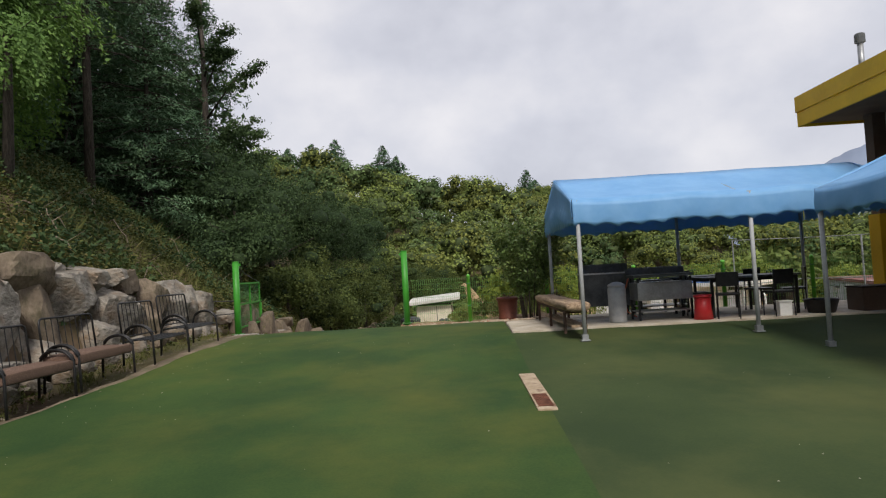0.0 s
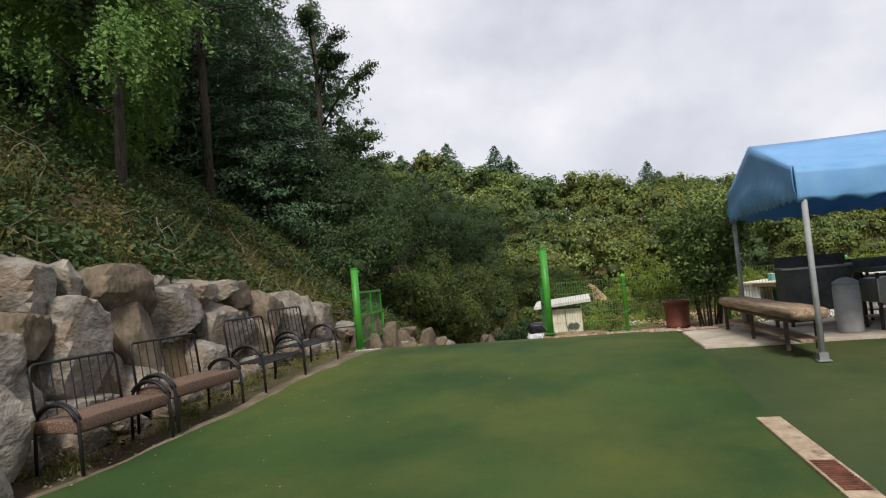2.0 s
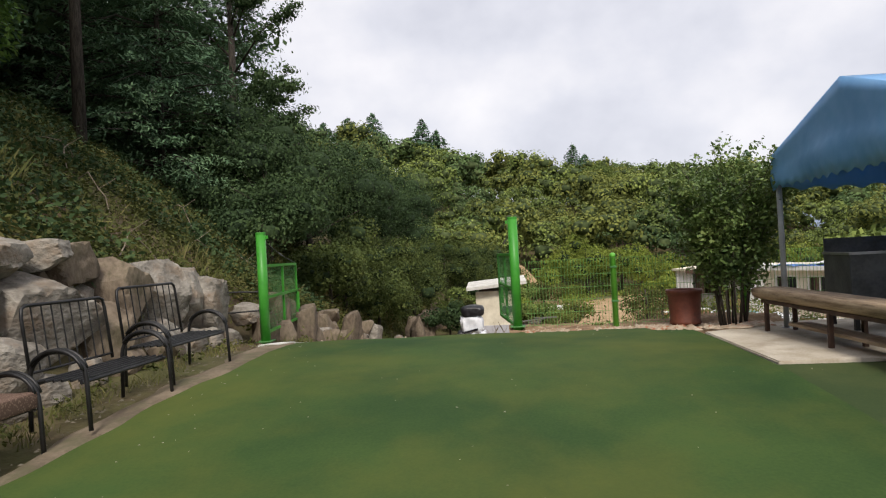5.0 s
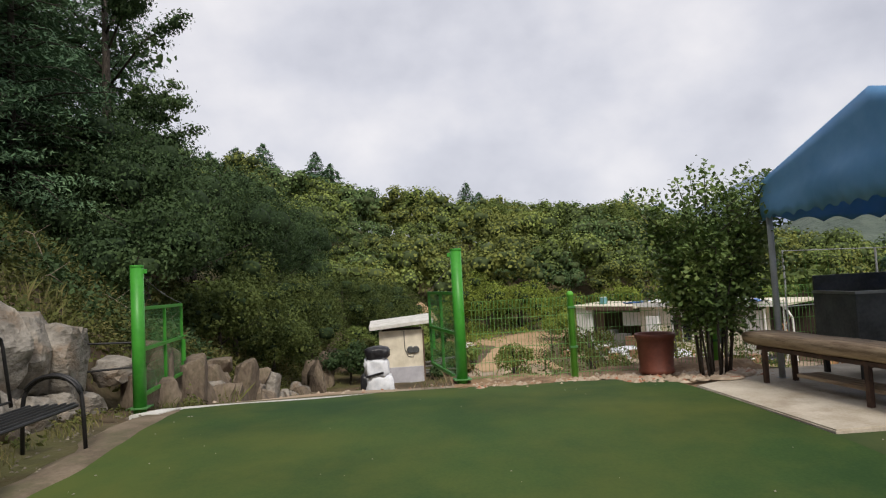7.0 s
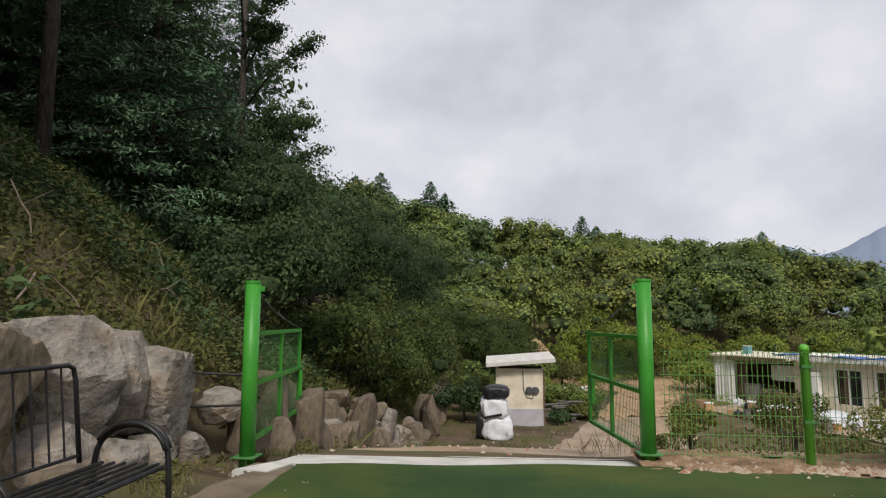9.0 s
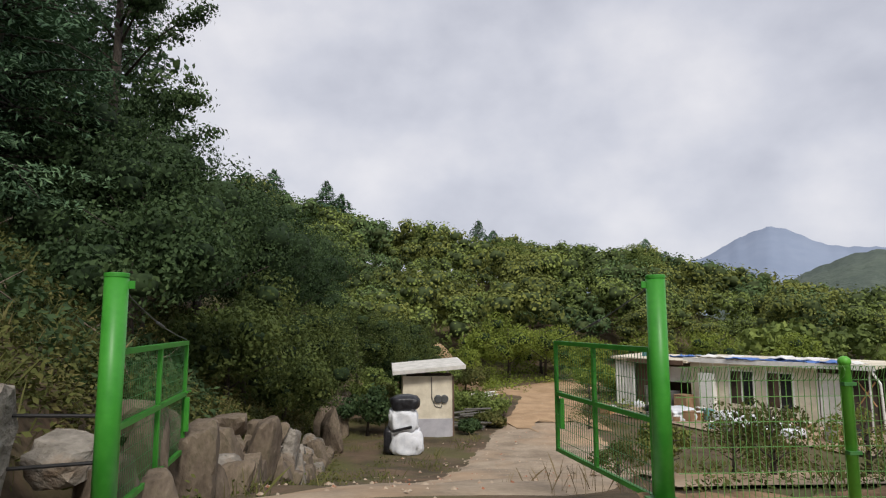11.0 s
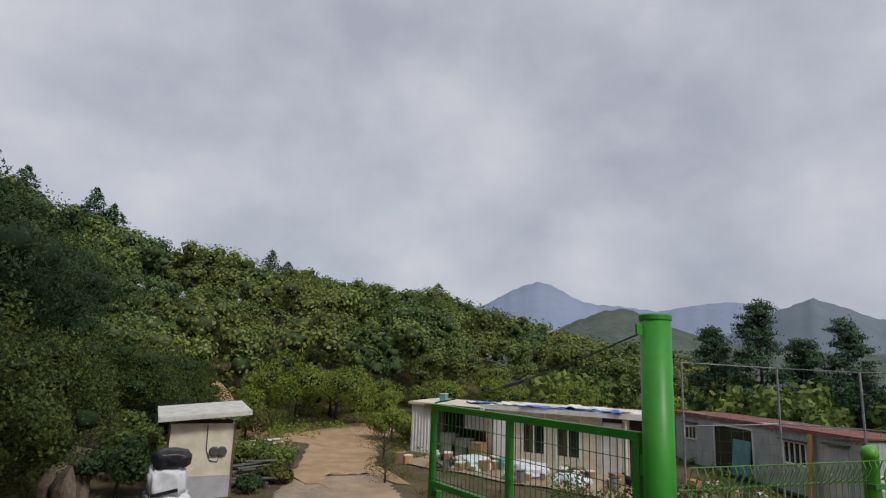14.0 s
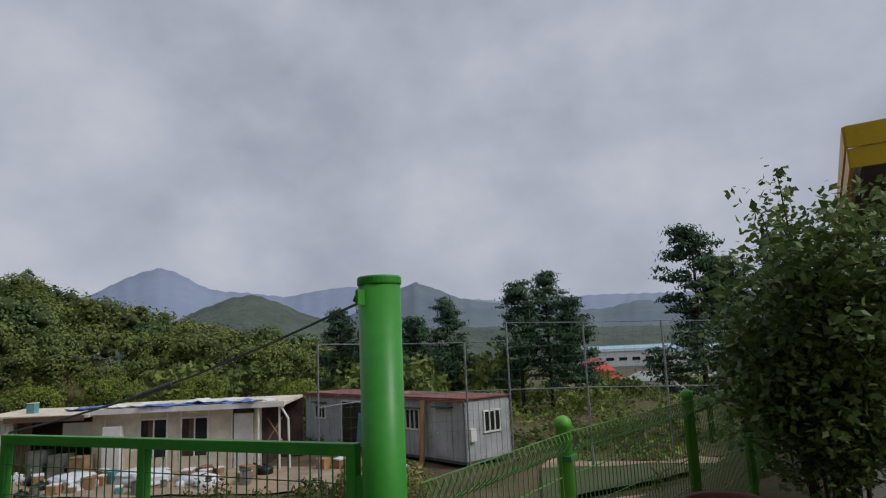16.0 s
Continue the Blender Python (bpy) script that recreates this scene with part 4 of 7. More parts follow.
def plain_box(name, at, size, mat, label, category, rz=0.0, lid=None):
    t = thing(name, label, category, at, rz)
    part("body", boxes(((0, 0, size[2] / 2), size), bevel=0.012), mat, t)
    part("lid", boxes(((0, 0, size[2] + 0.012), (size[0] + 0.03, size[1] + 0.03, 0.028)), bevel=0.006), lid or mat, t)
    return t


plain_box("storage_box", (6.95, 9.62, 0.075), (0.22, 0.16, 0.25), M_WHITE, "small white box on the slab beside a chair", "box")
plain_box("planter_box", (9.0, 9.9, 0.075), (1.2, 0.5, 0.42), M_BROWN, "brown wooden planter box on the slab", "planter", lid=M_INTERIOR)


def tub():
    t = thing("rubber_tub", "black rubber tub lying on the slab", "tub", (7.75, 9.85, 0.075))
    part("shell", lathe([(0.22, 0.0), (0.29, 0.24), (0.30, 0.25), (0.27, 0.24), (0.20, 0.03)], 24), M_BLACK, t, soft=True)
    return t


tub()


def hose():
    ob = part("hose", tubes(([(4.55, 10.95, 0.9), (4.5, 10.9, 0.82), (4.42, 10.86, 0.6), (4.40, 10.85, 0.4), (4.44, 10.8, 0.2), (4.6, 10.7, 0.09)], 0.014), seg=8), M_ORANGEHOSE, soft=True)
    tagged(ob, "orange rubber hose hanging over the trough", "hose")


hose()


def clay_pot():
    t = thing("clay_pot", "large red-brown glazed clay pot on rubble by the shrub", "pot", (2.16, 12.80, 0.02))
    part("body", lathe([(0.205, 0.0), (0.225, 0.015), (0.225, 0.05), (0.212, 0.07), (0.232, 0.40), (0.238, 0.44), (0.255, 0.46), (0.262, 0.50), (0.25, 0.515), (0.222, 0.50), (0.21, 0.40), (0.19, 0.36)], 36), M_POT, t, soft=True)
    part("soil", lathe([(0.05, 0.36), (0.215, 0.38), (0.20, 0.395)], 24), M_INTERIOR, t)
    return t


clay_pot()


# ---------------------------------------------------------------- stone wall
def rock_mesh(seed, dims, sub=4, cuts=7):
    """A split boulder: a ball cut by random planes into flat faces, then chipped and roughened."""
    r = random.Random(seed)
    bm = bmesh.new()
    bmesh.ops.create_icosphere(bm, subdivisions=sub, radius=1.0)
    planes = []
    for _ in range(cuts):
        nrm = Vector((r.gauss(0, 1), r.gauss(0, 1), r.gauss(0, 1))).normalized()
        planes.append((nrm, r.uniform(0.66, 0.90)))
    for axis_v in ((1, 0, 0), (-1, 0, 0), (0, 1, 0), (0, -1, 0), (0, 0, 1), (0, 0, -1)):
        nrm = (Vector(axis_v) + Vector((r.gauss(0, 0.16), r.gauss(0, 0.16), r.gauss(0, 0.16)))).normalized()
        planes.append((nrm, r.uniform(0.74, 0.86)))
    off = Vector((r.uniform(0, 50), r.uniform(0, 50), r.uniform(0, 50)))
    for v in bm.verts:
        d = v.co.normalized()
        rad = min([p / max(1e-3, d.dot(nrm)) for nrm, p in planes if d.dot(nrm) > 0.05] + [1.22])
        rad *= 1.14 + 0.035 * noise.noise(d * 2.2 + off) + 0.03 * abs(noise.noise(d * 4.5 + off)) + 0.022 * noise.noise(d * 9 + off) - 0.05 * max(0, 0.35 - abs(5 * noise.noise(d * 2.6 + off * 1.7)))
        v.co = Vector((d.x * rad * dims[0], d.y * rad * dims[1], d.z * rad * dims[2]))
    return bm


# the big boulders of the wall by the benches: along, height, half length, half height
BOULDERS = (
    (5.87, 1.62, 0.42, 0.34), (7.15, 1.50, 0.64, 0.33), (6.25, 0.88, 0.46, 0.50), (5.48, 1.08, 0.30, 0.30), (5.32, 0.42, 0.34, 0.38),
    (7.33, 0.82, 0.38, 0.58), (8.19, 1.18, 0.46, 0.42), (8.90, 1.45, 0.34, 0.25), (9.55, 1.46, 0.28, 0.17), (10.02, 1.36, 0.42, 0.24),
    (9.30, 0.72, 0.58, 0.52), (7.19, 0.30, 0.36, 0.28), (8.55, 0.38, 0.30, 0.36), (10.75, 0.98, 0.44, 0.44), (11.5, 0.88, 0.42, 0.46), (12.2, 0.78, 0.40, 0.46),
    (6.42, 1.66, 0.16, 0.24), (6.1, 0.10, 0.50, 0.30), (10.25, 0.42, 0.44, 0.44), (11.3, 0.26, 0.46, 0.30), (12.75, 0.55, 0.40, 0.50))


def stone_wall():
    t = thing("stone_wall", "retaining wall of big rough grey and brown boulders", "stone wall", kind="structure")
    r = random.Random(5)
    seed = 0

    def rock(x, y, z, dims, tilt=12, sub=4, brown=0.22, cuts=7):
        nonlocal seed
        seed += 1
        ob = part("rock", rock_mesh(seed, dims, sub, cuts), M_ROCK_RED if r.random() < brown else M_ROCK, t, soft=True)
        ob.data.set_sharp_from_angle(angle=radians(20))
        ob.matrix_basis = pose(x, y, z, r.uniform(-tilt, tilt), r.uniform(-tilt, tilt), r.uniform(-14, 14))

    for y, z, hy, hz in BOULDERS:
        # more darker brown towards the gate, partly to put the shade there into colour
        rock(-5.20 - 0.28 * z + r.uniform(-0.05, 0.05), y, z, (0.42, hy * 1.08, hz * 1.08), 6, 4, 0.06 if y < 9.8 else 0.4, 8)
    # stones wedged in the gaps behind
    for k in range(44):
        y, z = r.uniform(5.0, 13.2), r.uniform(0.0, 1.0)
        z = 0.05 + z * (float(wall_top(y)) - 0.1)
        rock(-5.38 - 0.28 * z, y, z, (0.26, r.uniform(0.2, 0.36), r.uniform(0.16, 0.3)), 18, 3)
    # low stones along the foot
    y = 5.3
    while y < 13.0:
        rock(-4.98 + r.uniform(-0.06, 0.06), y, float(floor_z(y)) + 0.10, (0.2, r.uniform(0.16, 0.30), r.uniform(0.14, 0.24)), 16, 3, 0.1)
        y += r.uniform(0.5, 0.95)
    # the wall behind the start of the walk
    y = -1.0
    while y < 4.9:
        top, base = float(wall_top(y)), float(floor_z(y)) - 0.05
        h = top - base
        for k in range(3):
            rock(-5.14 - 0.22 * k + r.uniform(-0.07, 0.07), y + (0.38 if k % 2 else 0) + r.uniform(-0.1, 0.1), base + h * (k + 0.46) / 3 + 0.03, (r.uniform(0.36, 0.46), r.uniform(0.44, 0.66), h / 3 * r.uniform(0.52, 0.66)))
        y += r.uniform(0.75, 1.0)
    # boulders that stand forward by the nearest bench
    rock(-4.48, 4.15, -0.04, (0.34, 0.42, 0.30))
    rock(-4.70, 4.62, 0.32, (0.32, 0.38, 0.44))
    rock(-4.50, 3.35, -0.02, (0.42, 0.50, 0.40))
    rock(-4.45, 2.2, 0.0, (0.40, 0.55, 0.40))
    # upright slabs beyond the gate, with gaps between them
    y = 13.75
    while y < 31:
        top, base = float(wall_top(y)), float(land_z(-4.3, y)) - 0.1
        h = max(0.7, top - base)
        tall = h * r.choice((0.24, 0.32, 0.40, 0.46, 0.52))
        rock(-4.74 + r.uniform(-0.2, 0.2), y, base + tall * 0.92, (r.uniform(0.22, 0.34), r.uniform(0.20, 0.40), tall), 12, 4, 0.8, 6)
        if r.random() < 0.75:
            rock(-4.48 + r.uniform(-0.1, 0.1), y + 0.3, base + h * 0.15, (0.20, r.uniform(0.16, 0.28), h * r.uniform(0.16, 0.30)), 14, 3, 0.75, 5)
        if r.random() < 0.8:
            rock(-4.98 + r.uniform(-0.1, 0.1), y + r.uniform(-0.2, 0.3), base + tall * 1.8, (0.26, r.uniform(0.22, 0.4), r.uniform(0.16, 0.28)), 14, 3, 0.5, 5)
        y += r.uniform(0.55, 1.05)
    while y < 46:
        top, base = float(wall_top(y)) + 0.5, float(land_z(-4.3, y)) - 0.1
        h = max(1.0, top - base)
        rock(-4.7 + r.uniform(-0.2, 0.3), y, base + h * 0.45, (0.4, r.uniform(0.36, 0.6), h * r.uniform(0.4, 0.65)), 10, 3, 0.7)
        y += r.uniform(0.9, 1.5)


stone_wall()


# ---------------------------------------------------------------- leaves
def leaf_quads(centres, normals, size, aspect, seed, droop=0.0, jitter=0.9):
    """Diamond leaves: one folded four-point blade for each centre, facing roughly along its normal."""
    g = np.random.default_rng(seed)
    n = len(centres)
    nrm = normals + g.normal(0, jitter, (n, 3))
    nrm /= np.linalg.norm(nrm, axis=1, keepdims=True) + 1e-9
    tang = g.normal(0, 1, (n, 3))
    tang[:, 2] -= droop
    tang -= nrm * (tang * nrm).sum(1, keepdims=True)
    tang /= np.linalg.norm(tang, axis=1, keepdims=True) + 1e-9
    side = np.cross(nrm, tang)
    s = (size * g.uniform(0.6, 1.3, n))[:, None]
    w = s * aspect
    a = centres - tang * s * 0.5
    b = centres + side * w * 0.5 + tang * s * 0.05 + nrm * w * 0.12
    c = centres + tang * s * 0.5
    d = centres - side * w * 0.5 + tang * s * 0.05 + nrm * w * 0.12
    v = np.stack([a, b, c, d], 1).reshape(-1, 3)
    f = np.arange(n * 4).reshape(-1, 4)
    return v, f


def crown_points(n, radius, height, lobes, seed, fill=0.35):
    """Points and outward normals of an uneven crown made of lobes, about the origin."""
    g = np.random.default_rng(seed)
    d = g.normal(0, 1, (lobes, 3))
    d[:, 2] = np.abs(d[:, 2]) * 0.9 - 0.35
    d /= np.linalg.norm(d, axis=1, keepdims=True)
    lc = d * g.uniform(0.45, 0.85, (lobes, 1)) * np.array([radius, radius, height])
    lr = g.uniform(0.16, 0.46, lobes) * radius
    which = g.choice(lobes, n, p=lr ** 2 / (lr ** 2).sum())
    dd = g.normal(0, 1, (n, 3))
    dd /= np.linalg.norm(dd, axis=1, keepdims=True)
    rad = lr[which] * (1.06 - fill * g.random(n) ** 1.3 + 0.22 * g.random(n) ** 4)
    p = lc[which] + dd * rad[:, None] * np.array([1, 1, 0.8])
    return p, dd


BALL = bmesh.new()
bmesh.ops.create_icosphere(BALL, subdivisions=2, radius=1.0)
BALL.verts.ensure_lookup_table()
BALL_V = np.array([v.co[:] for v in BALL.verts])
BALL_F = np.array([[v.index for v in f.verts] for f in BALL.faces])
BALL.free()


def crown_core(radius, height, lobes, seed, shrink=0.36):
    """Lumpy dark masses that fill the lobes of crown_points, with inner shade as colour."""
    g = np.random.default_rng(seed)
    d = g.normal(0, 1, (lobes, 3))
    d[:, 2] = np.abs(d[:, 2]) * 0.9 - 0.35
    d /= np.linalg.norm(d, axis=1, keepdims=True)
    lc = d * g.uniform(0.45, 0.85, (lobes, 1)) * np.array([radius, radius, height])
    lr = g.uniform(0.16, 0.46, lobes) * radius
    lumpy_ball = BALL_V * (1 + 0.22 * np.sin(BALL_V[:, :1] * 5 + BALL_V[:, 1:2] * 7 + BALL_V[:, 2:] * 6))
    return merge([(c + lumpy_ball * q * shrink * np.array([1, 1, 0.8]), BALL_F) for c, q in zip(lc, lr)])


def merge(chunks):
    vs, fs, k = [], [], 0
    for v, f in chunks:
        vs.append(v)
        fs.append(f + k)
        k += len(v)
    return np.concatenate(vs), np.concatenate(fs)


def limbs(bm, base, top, r, count, spread, seed):
    g = random.Random(seed)
    base, top = Vector(base), Vector(top)
    mid_p = base.lerp(top, 0.5) + Vector((g.uniform(-0.1, 0.1), g.uniform(-0.1, 0.1), 0))
    tube(bm, [base, mid_p, top], r, 9, True, r * 0.3)
    for k in range(count):
        f = 0.35 + 0.6 * k / count
        s = base.lerp(top, f)
        a = k * 2.4 + g.uniform(-0.4, 0.4)
        out = Vector((math.cos(a), math.sin(a), g.uniform(0.3, 0.8))) * spread * (1.1 - f * 0.5)
        tube(bm, [s, s + out * 0.5 + Vector((0, 0, 0.05)), s + out], r * 0.35 * (1.2 - f), 6, True, r * 0.08)


def broadleaf(x, y, height, radius, n, size, mat, seed, label, name="tree", category="tree", lobes=16, low=0.35, droop=0.3, lift=0.0, slim=1.0, shift=(0, 0, 0), core=True):
    z = float(land_z(x, y)) + lift
    t = thing(name, label, category, (x, y, z))
    bm = bmesh.new()
    limbs(bm, (0, 0, -0.2), (0, 0, height * 0.75), max(0.05, radius * 0.055 * slim), 9, radius * 0.75, seed)
    part("trunk", bm, M_BARK, t, soft=True)
    hh = height * (1 - low) / 2
    p, d = crown_points(n, radius, hh, lobes, seed)
    p = p + np.array([0, 0, height * low + hh * 0.9]) + np.array(shift)
    v, f = leaf_quads(p, d, size, 0.55, seed, droop, 0.6)
    grid_mesh("crown", v, f, mat, parent=t)
    # dark core added to colour in the shade inside the crown
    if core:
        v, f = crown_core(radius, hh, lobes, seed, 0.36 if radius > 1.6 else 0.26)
        grid_mesh("shade_core", v + np.array([0, 0, height * low + hh * 0.9]) + np.array(shift), f, L_INNER, parent=t, soft=True)
    return t


def conifer(x, y, height, radius, seed, bare=0.12, mat=L_CONIFER, label="tall dark conifer with drooping layered branches", per=30, category="conifer", lean=0.0, size=0.42, power=0.8):
    """Whorls of drooping branches, each hung with needle sprays."""
    g = np.random.default_rng(seed)
    z = float(land_z(x, y))
    t = thing("conifer_tree", label, category, (x, y, z))
    bm = bmesh.new()
    tube(bm, [(0, 0, -0.3), (0.05, 0, height * 0.5), (0, 0, height)], 0.008 * height + 0.04, 10, True, 0.02)
    chunks_p, chunks_n = [], []
    zz = height * bare
    while zz < height - 0.2:
        f = (zz - height * bare) / (height * (1 - bare))
        reach = radius * max(0.06, (1 - f) ** power) * (0.75 + 0.25 * min(1, f * 6 + 0.4))
        for k in range(7):
            a = g.uniform(0, 2 * math.pi)
            ln = reach * g.uniform(0.65, 1.12)
            dip = g.uniform(0.12, 0.42)
            tip = np.array([math.cos(a) * ln, math.sin(a) * ln, zz - ln * dip + 0.15 * ln])
            if k < 4 and ln > 0.8:
                tube(bm, [(0, 0, zz), (math.cos(a) * ln * 0.5, math.sin(a) * ln * 0.5, zz + 0.02 * ln), tuple(tip)], 0.012 * ln + 0.012, 5, False, 0.006)
            m = max(5, int(per * ln / radius * 1.25))
            u = g.uniform(0.12, 1.0, m) ** 0.8
            side = np.array([-math.sin(a), math.cos(a), 0])
            wide = (0.06 + 0.26 * ln * np.sin(np.pi * np.clip(u, 0.1, 0.96)) ** 0.8)
            p = np.outer(u, tip - np.array([0, 0, zz])) + np.array([0, 0, zz]) + np.outer(g.normal(0, 0.5, m) * wide, side)
            p[:, 2] += 0.10 * ln * np.sin(u * np.pi) - g.random(m) * 0.28
            chunks_p.append(p)
            nn = np.tile(np.array([math.cos(a) * 0.4, math.sin(a) * 0.4, 1.0]), (m, 1))
            chunks_n.append(nn)
        zz += g.uniform(0.24, 0.36) * (height / 14) ** 0.5
    part("trunk", bm, M_BARK, t, soft=True)
    p, d = np.concatenate(chunks_p), np.concatenate(chunks_n)
    v, f = leaf_quads(p, d, size, 0.26, seed, 0.8, 0.5)
    grid_mesh("crown", v, f, mat, parent=t)
    return t


def pine(x, y, height, radius, seed):
    """A pine with open tiers of needle tufts at the branch ends."""
    g = np.random.default_rng(seed)
    z = float(land_z(x, y))
    t = thing("pine_tree", "dark pine with open tiers of needle tufts", "pine tree", (x, y, z), group="pines beyond the net fence")
    bm = bmesh.new()
    tube(bm, [(0, 0, -0.3), (0.12, 0.05, height * 0.5), (0, 0, height)], 0.16, 8, True, 0.03)
    ps, ns = [], []
    zz = height * 0.22
    while zz < height:
        f = zz / height
        for k in range(4):
            a = g.uniform(0, 2 * math.pi)
            ln = radius * (1.08 - f) ** 0.55 * g.uniform(0.5, 1.05)
            tip = np.array([math.cos(a) * ln, math.sin(a) * ln, zz + ln * 0.18])
            tube(bm, [(0, 0, zz - 0.1), tuple(tip)], 0.04, 5, False, 0.012)
            for q in range(5):
                c = np.array([0, 0, zz]) + (tip - np.array([0, 0, zz])) * g.uniform(0.45, 1.05) + g.normal(0, 0.16, 3)
                m = 34
                dd = g.normal(0, 1, (m, 3))
                dd[:, 2] = np.abs(dd[:, 2]) * 0.8
                ps.append(c + dd * np.array([0.26, 0.26, 0.14]))
                ns.append(dd)
        zz += height * 0.055
    part("trunk", bm, M_BARK, t, soft=True)
    p, d = np.concatenate(ps), np.concatenate(ns)
    v, f = leaf_quads(p, d, 0.26, 0.35, seed, -0.3, 0.6)
    grid_mesh("crown", v, f, L_PINE, parent=t)
    return t


# conifers on the bank
for i, (x, y, h, r) in enumerate(((-11.9, 23.6, 13.2, 4.2), (-15.0, 23.5, 18.5, 4.7), (-15.6, 30.0, 19.5, 5.0), (-14.5, 36, 17, 4.8), (-15.5, 15.5, 18, 4.6), (-17, 24, 19, 5.0), (-19, 31, 19, 5), (-15.5, 10.5, 17, 4.4), (-21, 17, 19, 5), (-12.9, 15.0, 15, 2.8), (-11.6, 19.0, 17, 3.0))):
    conifer(x, y, h, r, 40 + i, per=170 if i == 0 else 80, size=0.20 if i in (0, 9, 10) else 0.30, bare=0.30 if i == 10 else 0.03)

# broadleaf trees hanging over the bank
def weeping_tree(x, y, height, radius, seed, label, boughs=20, strands=26, shift=(0, 0)):
    """Arching boughs hung with leafy strands that fall in sprays, with dark gaps between."""
    z = float(land_z(x, y))
    t = thing("tree", label, "tree", (x, y, z))
    g = np.random.default_rng(seed)
    bm = bmesh.new()
    top = Vector((shift[0] * 0.5, shift[1] * 0.5, height * 0.9))
    tube(bm, [(0, 0, -0.3), (0.06, 0.03, height * 0.45), tuple(top)], 0.13, 9, True, 0.04)
    ps, ns = [], []
    for k in range(boughs):
        f = g.uniform(0.3, 0.98)
        a = k * 2.4 + g.uniform(-0.3, 0.3)
        s = Vector((0, 0, 0)).lerp(top, f)
        reach = radius * g.uniform(0.55, 1.05) * (1.15 - 0.45 * f)
        e2 = s + Vector((math.cos(a) * reach + shift[0] * 0.5, math.sin(a) * reach + shift[1] * 0.5, g.uniform(0.1, 0.9)))
        m = s.lerp(e2, 0.5) + Vector((0, 0, 0.35))
        tube(bm, [s, m, e2], 0.035, 6, True, 0.008)
        for q in range(strands):
            u = g.uniform(0.2, 1.0)
            c = np.array(s.lerp(m, u * 2) if u < 0.5 else m.lerp(e2, u * 2 - 1)) + g.normal(0, 0.16, 3)
            ln = g.uniform(0.45, 1.25)
            out = np.array([math.cos(a), math.sin(a), 0]) * g.uniform(0.05, 0.4) + np.append(g.normal(0, 0.22, 2), 0)
            n = int(44 * ln)
            w = g.random(n)[:, None]
            ps.append(c + out * w ** 0.6 + np.array([0, 0, -ln]) * w ** 1.5 + g.normal(0, 0.045, (n, 3)))
            ns.append(np.tile((math.cos(a) * 0.7, math.sin(a) * 0.7, 0.8), (n, 1)))
    part("trunk", bm, M_BARK, t, soft=True)
    v, f = leaf_quads(np.concatenate(ps), np.concatenate(ns), 0.115, 0.5, seed, 1.6, 0.5)
    grid_mesh("crown", v, f, L_BRIGHT, parent=t)


weeping_tree(-8.7, 11.3, 6.6, 3.4, 61, "light green broadleaf tree with sprays hanging over the bank", 26, 30, (-1.2, -0.6))
weeping_tree(-11.6, 12.6, 9.5, 3.2, 62, "light green broadleaf tree with drooping twigs on the bank", 24, 26)


def bough_tree():
    """A tall tree behind the conifers whose long boughs reach out against the sky."""
    x0, y0 = -13.6, 33.5
    z0 = float(land_z(x0, y0))
    t = thing("tall_tree", "tall broadleaf tree with long boughs against the sky", "tree", (x0, y0, z0))
    g = np.random.default_rng(17)
    gr = random.Random(17)
    bm = bmesh.new()
    top = 17.0
    tube(bm, [(0, 0, -0.3), (0.2, -0.1, top * 0.5), (0.1, 0, top)], 0.28, 10, True, 0.05)
    ps, ns = [], []
    tips = [(4.5, -3.0, 13.0 - z0), (2.0, -0.9, 14.6 - z0), (0.8, 2.4, 15.8 - z0), (2.6, -2.4, 15.4 - z0), (1.2, -3.5, 16.5 - z0), (-2, -3, 15 - z0), (-3, 1, 14 - z0), (5.5, -4.5, 7.9 - z0), (4.5, -4.5, 9.4 - z0), (4.4, -6.5, 9.2 - z0), (5.0, -5.5, 8.7 - z0)]
    for tip in tips:
        e2 = Vector(tip)
        s = Vector((0.1, 0, max(3, e2.z - 2.2)))
        m = s.lerp(e2, 0.5) + Vector((0, 0, 0.5))
        tube(bm, [s, m, e2], 0.07, 6, True, 0.012)
        for q in range(13):
            f = gr.uniform(0.3, 1.0) ** 0.7
            c = (s.lerp(m, f * 2) if f < 0.5 else m.lerp(e2, f * 2 - 1)) + Vector((gr.gauss(0, 0.16), gr.gauss(0, 0.16), gr.gauss(-0.08, 0.12)))
            n = 95
            dd = g.normal(0, 1, (n, 3))
            ps.append(np.array(c) + dd * np.array([0.24, 0.24, 0.10]))
            ns.append(dd)
    part("trunk", bm, M_BARK, t, soft=True)
    v, f = leaf_quads(np.concatenate(ps), np.concatenate(ns), 0.16, 0.55, 18, 0.6, 0.6)
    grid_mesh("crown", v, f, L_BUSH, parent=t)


bough_tree()


# dense wood further up the bank
def bank_wood():
    g = np.random.default_rng(41)
    chunks = []
    p0 = [crown_points(650, 3.4, 3.6, 16, 450 + k, 0.35) for k in range(4)]
    k = 0
    for x in np.arange(-34, -16, 4.2):
        for y in np.arange(8, 42, 4.2):
            xx, yy = x + g.uniform(-1.5, 1.5), y + g.uniform(-1.5, 1.5)
            z = float(land_z(xx, yy))
            s = g.uniform(0.9, 1.3)
            for lift in (2.0, 6.5):
                p, d = p0[k % 4]
                chunks.append(leaf_quads(p * s + np.array([xx, yy, z + lift * s]), d, 0.5, 0.6, 5000 + k, 0.3, 0.6))
                k += 1
    v, f = merge(chunks)
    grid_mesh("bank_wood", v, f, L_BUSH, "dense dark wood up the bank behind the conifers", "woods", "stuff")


bank_wood()

